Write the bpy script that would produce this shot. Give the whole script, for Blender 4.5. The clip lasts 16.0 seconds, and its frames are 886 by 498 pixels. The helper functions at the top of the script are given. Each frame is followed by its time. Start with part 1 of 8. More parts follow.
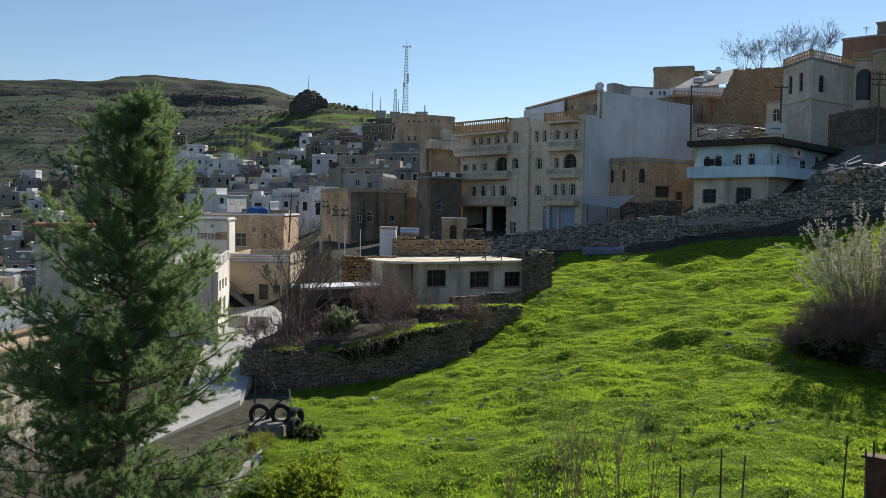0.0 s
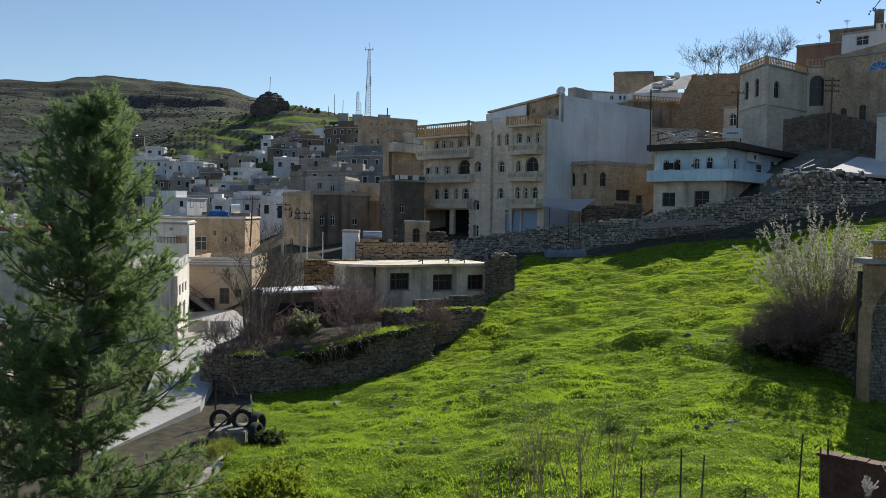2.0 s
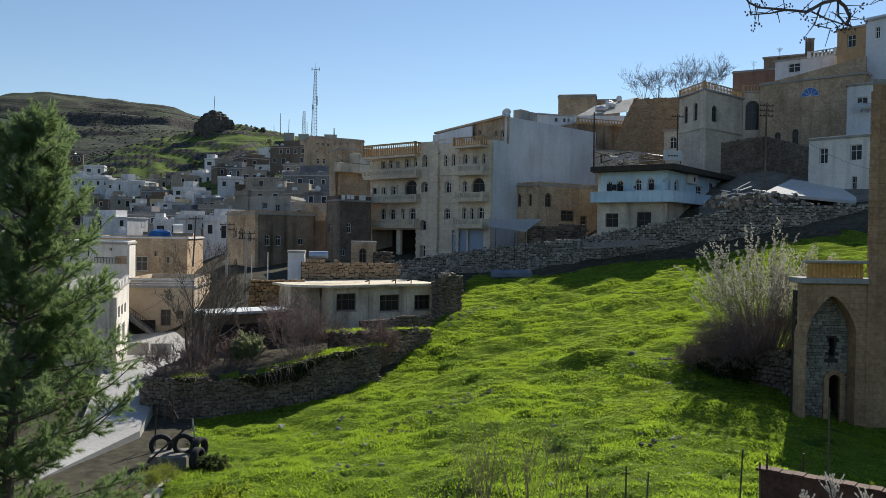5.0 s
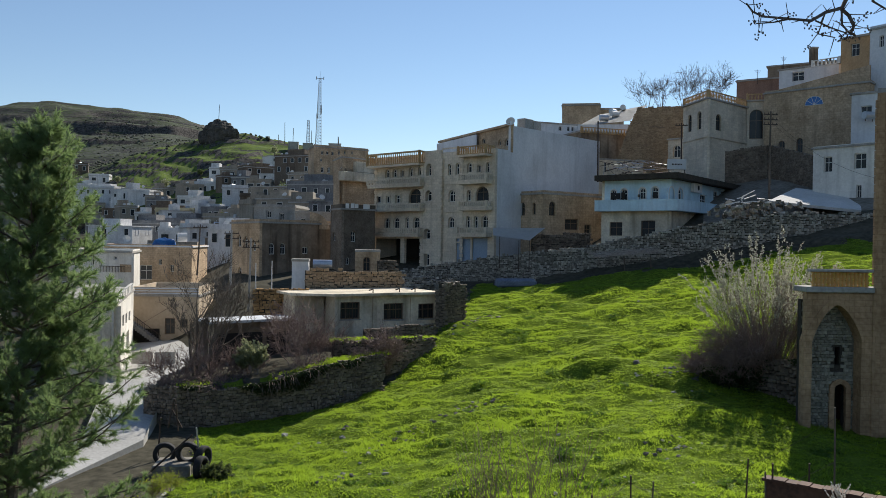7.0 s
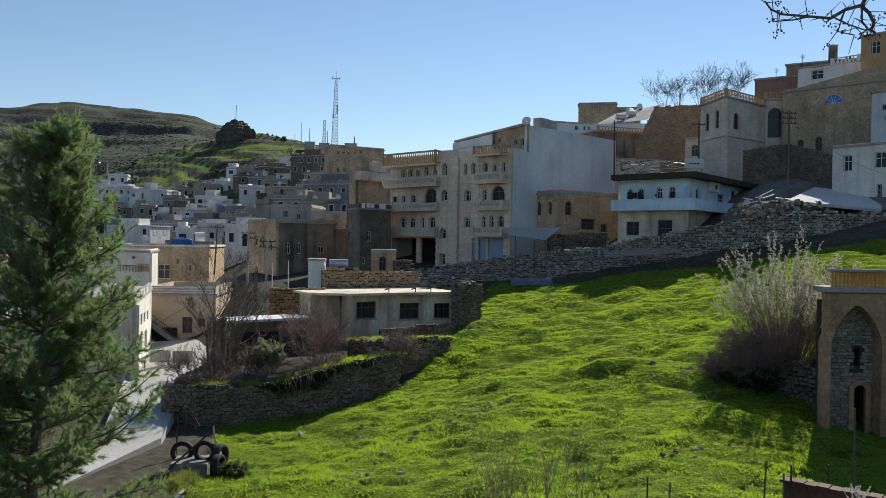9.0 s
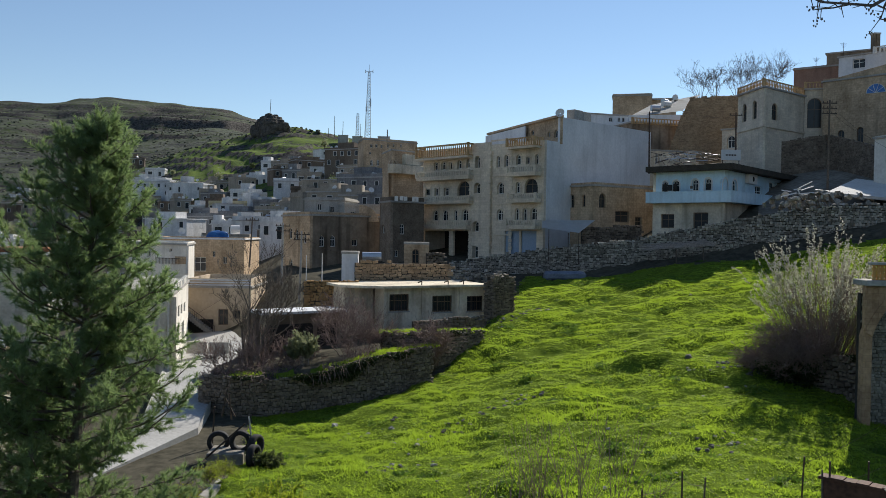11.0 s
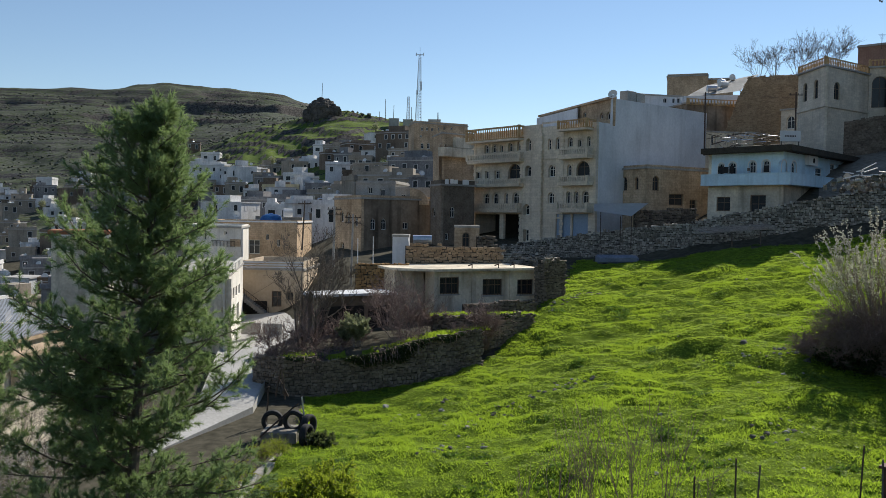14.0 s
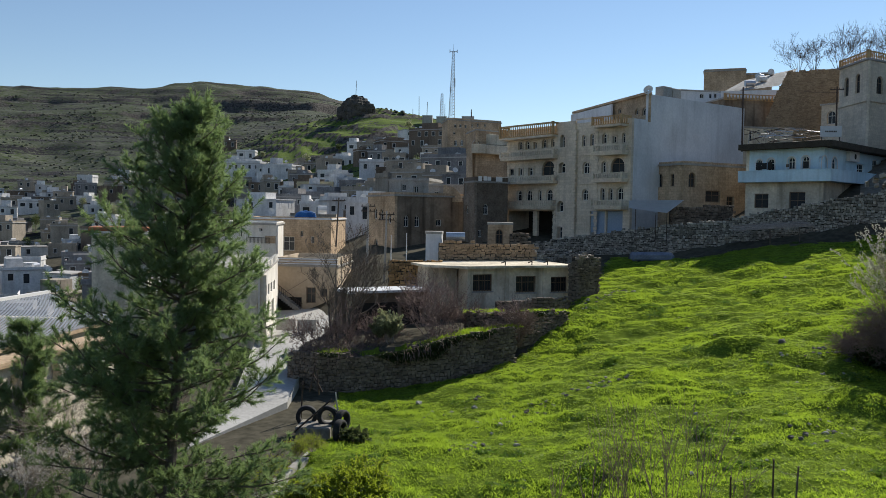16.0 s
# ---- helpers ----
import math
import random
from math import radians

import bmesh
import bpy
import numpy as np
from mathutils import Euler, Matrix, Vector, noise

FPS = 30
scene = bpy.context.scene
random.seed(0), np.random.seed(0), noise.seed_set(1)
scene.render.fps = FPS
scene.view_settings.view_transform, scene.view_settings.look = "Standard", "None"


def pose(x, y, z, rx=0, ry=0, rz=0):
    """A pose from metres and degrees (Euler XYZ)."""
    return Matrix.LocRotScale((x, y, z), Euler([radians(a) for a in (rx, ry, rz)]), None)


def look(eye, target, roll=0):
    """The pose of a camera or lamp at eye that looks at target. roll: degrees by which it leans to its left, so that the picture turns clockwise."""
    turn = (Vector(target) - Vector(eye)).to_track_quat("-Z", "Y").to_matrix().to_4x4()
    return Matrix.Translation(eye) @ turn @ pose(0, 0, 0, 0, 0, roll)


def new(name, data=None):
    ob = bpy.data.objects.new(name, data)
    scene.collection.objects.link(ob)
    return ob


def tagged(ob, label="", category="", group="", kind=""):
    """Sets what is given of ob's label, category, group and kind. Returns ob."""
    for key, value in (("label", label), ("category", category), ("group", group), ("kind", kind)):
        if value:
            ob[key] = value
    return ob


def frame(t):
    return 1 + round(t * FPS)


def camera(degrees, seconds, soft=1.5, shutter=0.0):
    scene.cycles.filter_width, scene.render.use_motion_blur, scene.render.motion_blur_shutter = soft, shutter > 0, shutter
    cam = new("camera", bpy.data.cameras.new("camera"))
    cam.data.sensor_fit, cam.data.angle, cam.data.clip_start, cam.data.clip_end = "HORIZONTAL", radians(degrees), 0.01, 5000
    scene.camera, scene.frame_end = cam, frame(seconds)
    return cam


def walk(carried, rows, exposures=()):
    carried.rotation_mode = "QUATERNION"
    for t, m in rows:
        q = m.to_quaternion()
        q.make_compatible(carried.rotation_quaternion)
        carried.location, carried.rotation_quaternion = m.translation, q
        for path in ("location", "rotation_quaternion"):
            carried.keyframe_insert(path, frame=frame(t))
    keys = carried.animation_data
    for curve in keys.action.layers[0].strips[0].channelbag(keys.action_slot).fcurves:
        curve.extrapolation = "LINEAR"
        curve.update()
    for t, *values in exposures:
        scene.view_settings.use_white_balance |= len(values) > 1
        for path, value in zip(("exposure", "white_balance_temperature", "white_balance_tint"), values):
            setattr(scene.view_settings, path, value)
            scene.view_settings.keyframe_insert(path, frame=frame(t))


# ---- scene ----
from mathutils.geometry import tessellate_polygon

cam = camera(58.00, 16.0, soft=0.75)
walk(cam, [
    (0.0, pose(0, 0, 14.0, 87.100, -0.800, 0.000)),
    (0.5, pose(0, 0, 14.0, 87.131, -0.811, -0.997)),
    (1.0, pose(0, 0, 14.0, 87.297, -0.798, -1.781)),
    (1.5, pose(0, 0, 14.0, 87.294, -0.803, -2.274)),
    (2.0, pose(0, 0, 14.0, 87.361, -0.806, -2.654)),
    (2.5, pose(0, 0, 14.0, 87.624, -0.838, -3.192)),
    (3.0, pose(0, 0, 14.0, 88.120, -0.823, -4.313)),
    (3.5, pose(0, 0, 14.0, 88.294, -0.841, -5.191)),
    (4.0, pose(0, 0, 14.0, 88.336, -0.845, -5.692)),
    (4.5, pose(0, 0, 14.0, 88.572, -0.862, -6.191)),
    (5.0, pose(0, 0, 14.0, 88.864, -0.875, -6.464)),
    (7.5, pose(0, 0, 14.0, 89.515, -0.888, -6.121)),
    (8.0, pose(0, 0, 14.0, 89.521, -0.883, -6.038)),
    (8.5, pose(0, 0, 14.0, 89.481, -0.878, -5.657)),
    (9.0, pose(0, 0, 14.0, 89.434, -0.892, -5.047)),
    (11.5, pose(0, 0, 14.0, 88.771, -0.874, -2.119)),
    (12.0, pose(0, 0, 14.0, 88.663, -0.884, -1.522)),
    (12.5, pose(0, 0, 14.0, 88.415, -0.858, -0.928)),
    (13.0, pose(0, 0, 14.0, 88.267, -0.883, -0.412)),
    (13.5, pose(0, 0, 14.0, 88.122, -0.871, 0.169)),
    (14.0, pose(0, 0, 14.0, 87.623, -0.883, 0.915)),
    (14.5, pose(0, 0, 14.0, 87.409, -0.874, 1.534)),
    (15.0, pose(0, 0, 14.0, 87.372, -0.847, 2.280)),
    (15.5, pose(0, 0, 14.0, 87.368, -0.880, 2.680)),
    (16.0, pose(0, 0, 14.0, 87.372, -0.883, 3.296)),
])

# ---- light ----
SUN_AZ, SUN_EL = 32.0, 37.0      # degrees right of straight ahead, and above the horizon
world = bpy.data.worlds.new("sky")
scene.world = world
world.use_nodes = True
_nt = world.node_tree
_sky = _nt.nodes.new("ShaderNodeTexSky")
_sky.sky_type = "NISHITA"
_sky.sun_disc = False
_sky.sun_elevation = radians(SUN_EL)
_sky.sun_rotation = radians(SUN_AZ)
_sky.altitude = 900
_sky.dust_density = 0.0
_sky.air_density = 1.1
_sky.ozone_density = 2.4
_nt.links.new(_sky.outputs[0], _nt.nodes["Background"].inputs[0])
_nt.nodes["Background"].inputs[1].default_value = 0.094
sun = new("sun", bpy.data.lights.new("sun", "SUN"))
sun.data.energy, sun.data.angle, sun.data.color = 5.0, radians(0.53), (1.0, 0.95, 0.86)
_a, _e = radians(SUN_AZ), radians(SUN_EL)
sun.matrix_world = look((0, 0, 0), (-math.sin(_a) * math.cos(_e), -math.cos(_a) * math.cos(_e), -math.sin(_e)))
scene.view_settings.exposure = 0.27

# ---- materials ----


def mat(name, a, b, scale=1.0, rough=0.9, bump=0.3, fine=12.0, metal=0.0, stain=0.0, random_value=0.0, spec=0.3, courses=None):
    """Two colours mixed by coarse and fine noise, with relief; streaks of dirt running down where stain is set."""
    m = bpy.data.materials.new(name)
    m.use_nodes = True
    nt = m.node_tree
    N, L = nt.nodes, nt.links
    bsdf = N["Principled BSDF"]
    bsdf.inputs["Roughness"].default_value = rough
    bsdf.inputs["Metallic"].default_value = metal
    bsdf.inputs["Specular IOR Level"].default_value = spec
    geo = N.new("ShaderNodeNewGeometry")
    n1 = N.new("ShaderNodeTexNoise")
    n1.inputs["Scale"].default_value, n1.inputs["Detail"].default_value = scale, 5
    n2 = N.new("ShaderNodeTexNoise")
    n2.inputs["Scale"].default_value, n2.inputs["Detail"].default_value = scale * fine, 4
    for n in (n1, n2):
        L.new(geo.outputs["Position"], n.inputs["Vector"])
    add = N.new("ShaderNodeMath")
    add.operation = "ADD"
    L.new(n1.outputs[0], add.inputs[0])
    L.new(n2.outputs[0], add.inputs[1])
    ramp = N.new("ShaderNodeMapRange")
    ramp.inputs["From Min"].default_value, ramp.inputs["From Max"].default_value = 0.72, 1.28
    L.new(add.outputs[0], ramp.inputs["Value"])
    mix = N.new("ShaderNodeMix")
    mix.data_type = "RGBA"
    L.new(ramp.outputs[0], mix.inputs["Factor"])
    mix.inputs["A"].default_value, mix.inputs["B"].default_value = (*a, 1), (*b, 1)
    out = mix.outputs["Result"]
    if stain:
        mp = N.new("ShaderNodeMapping")
        mp.inputs["Scale"].default_value = (1.4, 1.4, 0.12)
        L.new(geo.outputs["Position"], mp.inputs["Vector"])
        n3 = N.new("ShaderNodeTexNoise")
        n3.inputs["Scale"].default_value, n3.inputs["Detail"].default_value = 0.9, 6
        L.new(mp.outputs[0], n3.inputs["Vector"])
        r3 = N.new("ShaderNodeMapRange")
        r3.inputs["From Min"].default_value, r3.inputs["From Max"].default_value = 0.5, 0.72
        r3.inputs["To Max"].default_value = stain
        L.new(n3.outputs[0], r3.inputs["Value"])
        m3 = N.new("ShaderNodeMix")
        m3.data_type = "RGBA"
        L.new(r3.outputs[0], m3.inputs["Factor"])
        L.new(out, m3.inputs["A"])
        m3.inputs["B"].default_value = (a[0] * 0.35, a[1] * 0.33, a[2] * 0.3, 1)
        out = m3.outputs["Result"]
    if stain:
        # broad weathering, uneven and slow
        n4 = N.new("ShaderNodeTexNoise")
        n4.inputs["Scale"].default_value, n4.inputs["Detail"].default_value, n4.inputs["Roughness"].default_value = 0.22, 9, 0.62
        L.new(geo.outputs["Position"], n4.inputs["Vector"])
        r4 = N.new("ShaderNodeMapRange")
        r4.inputs["From Min"].default_value, r4.inputs["From Max"].default_value = 0.36, 0.60
        r4.inputs["To Min"].default_value, r4.inputs["To Max"].default_value = 1 - 0.55 * stain, 1.06
        L.new(n4.outputs[0], r4.inputs["Value"])
        m4 = N.new("ShaderNodeMix")
        m4.data_type, m4.blend_type = "RGBA", "MULTIPLY"
        m4.inputs["Factor"].default_value = 1.0
        L.new(out, m4.inputs["A"])
        L.new(r4.outputs[0], m4.inputs["B"])
        out = m4.outputs["Result"]
    if random_value:
        oi = N.new("ShaderNodeObjectInfo")
        ad = N.new("ShaderNodeMath")
        ad.operation = "ADD"
        L.new(oi.outputs["Random"], ad.inputs[0])
        L.new(geo.outputs["Random Per Island"], ad.inputs[1])
        fr = N.new("ShaderNodeMath")
        fr.operation = "FRACT"
        L.new(ad.outputs[0], fr.inputs[0])
        mr = N.new("ShaderNodeMapRange")
        mr.inputs["To Min"].default_value, mr.inputs["To Max"].default_value = 1 - random_value, 1 + random_value
        L.new(fr.outputs[0], mr.inputs["Value"])
        hs = N.new("ShaderNodeHueSaturation")
        L.new(out, hs.inputs["Color"])
        L.new(mr.outputs[0], hs.inputs["Value"])
        out = hs.outputs[0]
    relief = n2.outputs[0]
    if courses:
        # cut stone courses: length, height and depth of the joints
        dot = N.new("ShaderNodeVectorMath")
        dot.operation = "DOT_PRODUCT"
        dot.inputs[1].default_value = (1.0, -0.5, 0.0)
        L.new(geo.outputs["Position"], dot.inputs[0])
        sp = N.new("ShaderNodeSeparateXYZ")
        L.new(geo.outputs["Position"], sp.inputs[0])
        cb = N.new("ShaderNodeCombineXYZ")
        L.new(dot.outputs["Value"], cb.inputs[0])
        L.new(sp.outputs[2], cb.inputs[1])
        br = N.new("ShaderNodeTexBrick")
        br.inputs["Scale"].default_value = 1.0
        br.inputs["Brick Width"].default_value, br.inputs["Row Height"].default_value = courses[0], courses[1]
        br.inputs["Mortar Size"].default_value, br.inputs["Mortar Smooth"].default_value = 0.018, 0.4
        br.inputs["Color1"].default_value, br.inputs["Color2"].default_value, br.inputs["Mortar"].default_value = (1, 1, 1, 1), (0.84, 0.84, 0.84, 1), (1 - courses[2],) * 3 + (1,)
        L.new(cb.outputs[0], br.inputs["Vector"])
        mu = N.new("ShaderNodeMix")
        mu.data_type, mu.blend_type = "RGBA", "MULTIPLY"
        mu.inputs["Factor"].default_value = 1.0
        L.new(out, mu.inputs["A"])
        L.new(br.outputs["Color"], mu.inputs["B"])
        out = mu.outputs["Result"]
    L.new(out, bsdf.inputs["Base Color"])
    if bump:
        bp = N.new("ShaderNodeBump")
        bp.inputs["Strength"].default_value, bp.inputs["Distance"].default_value = bump, 0.05
        L.new(relief, bp.inputs["Height"])
        L.new(bp.outputs[0], bsdf.inputs["Normal"])
    return m


def leafy(name, a, b, trans, t_amount=0.5, rough=0.6):
    """Leaves and blades: diffuse and translucent, each blade a little different."""
    m = bpy.data.materials.new(name)
    m.use_nodes = True
    nt = m.node_tree
    N, L = nt.nodes, nt.links
    bsdf = N["Principled BSDF"]
    bsdf.inputs["Roughness"].default_value = rough
    bsdf.inputs["Specular IOR Level"].default_value = 0.25
    geo = N.new("ShaderNodeNewGeometry")
    mix = N.new("ShaderNodeMix")
    mix.data_type = "RGBA"
    mix.inputs["A"].default_value, mix.inputs["B"].default_value = (*a, 1), (*b, 1)
    n1 = N.new("ShaderNodeTexNoise")
    n1.inputs["Scale"].default_value, n1.inputs["Detail"].default_value = 0.35, 5
    L.new(geo.outputs["Position"], n1.inputs["Vector"])
    ad = N.new("ShaderNodeMath")
    ad.operation = "MULTIPLY_ADD"
    ad.inputs[1].default_value, ad.inputs[2].default_value = 0.5, -0.2
    L.new(geo.outputs["Random Per Island"], ad.inputs[0])
    a2 = N.new("ShaderNodeMath")
    a2.use_clamp = True
    L.new(ad.outputs[0], a2.inputs[0])
    L.new(n1.outputs[0], a2.inputs[1])
    L.new(a2.outputs[0], mix.inputs["Factor"])
    L.new(mix.outputs["Result"], bsdf.inputs["Base Color"])
    tr = N.new("ShaderNodeBsdfTranslucent")
    tr.inputs["Color"].default_value = (*trans, 1)
    ms = N.new("ShaderNodeMixShader")
    ms.inputs[0].default_value = t_amount
    L.new(bsdf.outputs[0], ms.inputs[1])
    L.new(tr.outputs[0], ms.inputs[2])
    L.new(ms.outputs[0], N["Material Output"].inputs["Surface"])
    return m


LIME = mat("lime_stone", (0.62, 0.52, 0.39), (0.82, 0.72, 0.57), 0.35, 0.9, 0.25, 14, stain=0.22, courses=(0.6, 0.32, 0.2))
PLASTER_WHITE = mat("white_plaster", (0.60, 0.61, 0.62), (0.74, 0.74, 0.74), 0.12, 0.9, 0.15, 30, stain=0.22)
PLASTER_CREAM = mat("cream_plaster", (0.62, 0.52, 0.38), (0.85, 0.76, 0.59), 0.5, 0.9, 0.25, 9, stain=0.6)
WARM_WHITE = mat("warm_white_plaster", (0.66, 0.62, 0.54), (0.82, 0.785, 0.71), 0.2, 0.9, 0.2, 20, stain=0.3)
PLASTER_BLUE = mat("blue_paint", (0.50, 0.68, 0.77), (0.62, 0.78, 0.86), 0.4, 0.7, 0.15, 12, stain=0.25)
PLASTER_BROWN = mat("brown_render", (0.25, 0.19, 0.135), (0.37, 0.29, 0.21), 0.3, 0.95, 0.3, 10, stain=0.85)
STONE_TAN = mat("tan_stone", (0.42, 0.295, 0.18), (0.70, 0.52, 0.345), 0.5, 0.95, 0.6, 8, stain=0.4, courses=(0.55, 0.3, 0.28))
STONE_GREY = mat("grey_stone", (0.20, 0.18, 0.15), (0.40, 0.37, 0.315), 0.8, 0.95, 0.7, 6, random_value=0.5)
STONE_WARM = mat("warm_stone", (0.12, 0.09, 0.065), (0.25, 0.20, 0.15), 0.8, 0.95, 0.7, 6, random_value=0.3)
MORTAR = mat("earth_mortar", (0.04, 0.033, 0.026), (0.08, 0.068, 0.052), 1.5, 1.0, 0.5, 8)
LANE = mat("sunlit_concrete", (0.46, 0.45, 0.42), (0.62, 0.60, 0.57), 0.4, 0.9, 0.2, 14)
CONCRETE = mat("concrete", (0.30, 0.28, 0.25), (0.44, 0.42, 0.38), 0.4, 0.9, 0.3, 16, stain=0.3)
ROAD = mat("pale_road", (0.32, 0.31, 0.285), (0.46, 0.445, 0.42), 0.3, 0.9, 0.2, 20)
ROOF_GREY = mat("roof_screed", (0.33, 0.31, 0.29), (0.48, 0.46, 0.43), 0.3, 0.9, 0.2, 12)
GLASS = mat("dark_glass", (0.020, 0.024, 0.028), (0.035, 0.04, 0.045), 0.8, 0.2, 0.0, 5, spec=0.25)
# near-black: painted shade for openings; also a fan grille and one garment
DARK = mat("near_black", (0.02, 0.018, 0.016), (0.04, 0.035, 0.03), 1, 0.9, 0.0)
FRAME_WHITE = mat("white_frame", (0.62, 0.60, 0.56), (0.72, 0.70, 0.66), 2, 0.6, 0.0)
FRAME_BROWN = mat("brown_frame", (0.13, 0.09, 0.06), (0.20, 0.14, 0.09), 2, 0.6, 0.0)
IRON = mat("rusty_iron", (0.05, 0.04, 0.035), (0.12, 0.08, 0.06), 3, 0.7, 0.1, 8, metal=0.3)
STEEL = mat("galvanised_steel", (0.40, 0.42, 0.45), (0.55, 0.57, 0.60), 2, 0.4, 0.05, 8, metal=0.7)
RUBBER = mat("black_rubber", (0.015, 0.015, 0.016), (0.035, 0.034, 0.033), 4, 0.8, 0.2)
BARK = mat("bark", (0.09, 0.07, 0.055), (0.17, 0.14, 0.11), 3, 0.95, 0.5, 5)
TWIG = mat("bare_twig", (0.20, 0.165, 0.14), (0.40, 0.34, 0.29), 2, 0.9, 0.1, 5)
NEEDLE = leafy("pine_needle", (0.06, 0.11, 0.048), (0.21, 0.275, 0.13), (0.32, 0.44, 0.16), 0.43)
GRASS = leafy("grass_blade", (0.088, 0.138, 0.018), (0.165, 0.238, 0.026), (0.44, 0.61, 0.05), 0.52)
LEAF_YELLOW = leafy("yellow_green_leaf", (0.16, 0.22, 0.02), (0.22, 0.27, 0.03), (0.40, 0.48, 0.04), 0.5)
BLOSSOM = leafy("blossom", (0.55, 0.52, 0.46), (0.72, 0.68, 0.62), (0.7, 0.66, 0.6), 0.4)
LEAF_GREY = leafy("grey_green_leaf", (0.16, 0.18, 0.09), (0.30, 0.31, 0.20), (0.4, 0.42, 0.22), 0.4)

SHUTTER = mat("blue_shutter", (0.22, 0.30, 0.40), (0.30, 0.38, 0.48), 0.5, 0.5, 0.0)

# ---- building blocks ----


def mesh_of(name, bm, material):
    me = bpy.data.meshes.new(name)
    bm.to_mesh(me)
    bm.free()
    for m in material if isinstance(material, (list, tuple)) else [material]:
        me.materials.append(m)
    return me


def part(name, bm, material, parent=None, label=""):
    ob = new(name, mesh_of(name, bm, material) if isinstance(bm, bmesh.types.BMesh) else bm)
    if parent:
        ob.parent = parent
        ob.matrix_parent_inverse = parent.matrix_basis.inverted()
    if label:
        tagged(ob, label)
    return ob


def thing(name, at, label, category, group="", kind=""):
    ob = new(name)
    ob.empty_display_size = 0.3
    ob.location = at
    return tagged(ob, label, category, group, kind)


def box(bm, x0, x1, y0, y1, z0, z1, m=None, bevel=0.0):
    c = Matrix.LocRotScale(((x0 + x1) / 2, (y0 + y1) / 2, (z0 + z1) / 2), None, (abs(x1 - x0), abs(y1 - y0), abs(z1 - z0)))
    vs = bmesh.ops.create_cube(bm, size=1.0, matrix=(m @ c) if m else c)["verts"]
    if bevel:
        es = {e for v in vs for e in v.link_edges}
        bmesh.ops.bevel(bm, geom=list(es), offset=bevel, segments=1, affect="EDGES")
    return vs


def tube(bm, a, b, ra, rb=None, n=6, caps=True):
    a, b = Vector(a), Vector(b)
    d = b - a
    m = Matrix.Translation((a + b) / 2) @ d.to_track_quat("Z", "Y").to_matrix().to_4x4()
    bmesh.ops.create_cone(bm, cap_ends=caps, segments=n, radius1=ra, radius2=ra if rb is None else rb, depth=d.length, matrix=m)


def wall_frame(a, b):
    """Matrix of a facade: x along it from a to b, y outwards, z up. Outside is to the right of the way from a to b."""
    a, b = Vector((*a, 0)), Vector((*b, 0))
    ex = (b - a).normalized()
    ey = Vector((ex.y, -ex.x, 0))
    m = Matrix.Identity(4)
    for i, c in enumerate((ex, ey, Vector((0, 0, 1)), a)):
        m.col[i][:3] = c
    return m, (b - a).length


def outline(s0, s1, z0, z1, arch=0, n=8):
    """Corner points of an opening; arch 1 is a half circle on top, 2 a pointed one."""
    if not arch:
        return [(s0, z0), (s1, z0), (s1, z1), (s0, z1)]
    r = (s1 - s0) / 2
    rise = r if arch == 1 else r * 1.5
    rise = min(rise, (z1 - z0) * 0.8)
    zs = z1 - rise
    pts = [(s0, z0), (s1, z0)]
    for k in range(n + 1):
        f = math.pi * k / n
        x = math.cos(f)
        h = math.sin(f) if arch == 1 else (1 - abs(x) ** 1.6) ** 0.8
        pts.append(((s0 + s1) / 2 + r * x, zs + rise * h))
    return pts


def sheet(name, outer, holes, thick, material, m, parent=None, label="", front=0.0):
    """A flat slab with holes through it, its face at y = front and its back thick behind it."""
    loops = [outer, *holes]
    flat = [Vector((x, y, 0)) for pts in loops for x, y in pts]
    n = len(flat)
    mm = m @ Matrix.Translation((0, front, 0))
    V = [(mm @ Vector((p.x, 0, p.y)))[:] for p in flat] + [(mm @ Vector((p.x, -thick, p.y)))[:] for p in flat]
    Fc = []
    for a, b, c in tessellate_polygon([[Vector((x, y, 0)) for x, y in pts] for pts in loops]):
        if (flat[b] - flat[a]).cross(flat[c] - flat[a]).z < 0:
            b, c = c, b
        Fc += [(a, b, c), (n + a, n + c, n + b)]
    o = 0
    for k, pts in enumerate(loops):
        area = sum(p[0] * q[1] - q[0] * p[1] for p, q in zip(pts, pts[1:] + pts[:1]))
        for i in range(len(pts)):
            a, b = o + i, o + (i + 1) % len(pts)
            Fc.append((a, n + a, n + b, b) if (area > 0) == (k == 0) else (a, b, n + b, n + a))
        o += len(pts)
    me = bpy.data.meshes.new(name)
    me.from_pydata(V, [], Fc)
    me.materials.append(material)
    return part(name, me, None, parent, label)


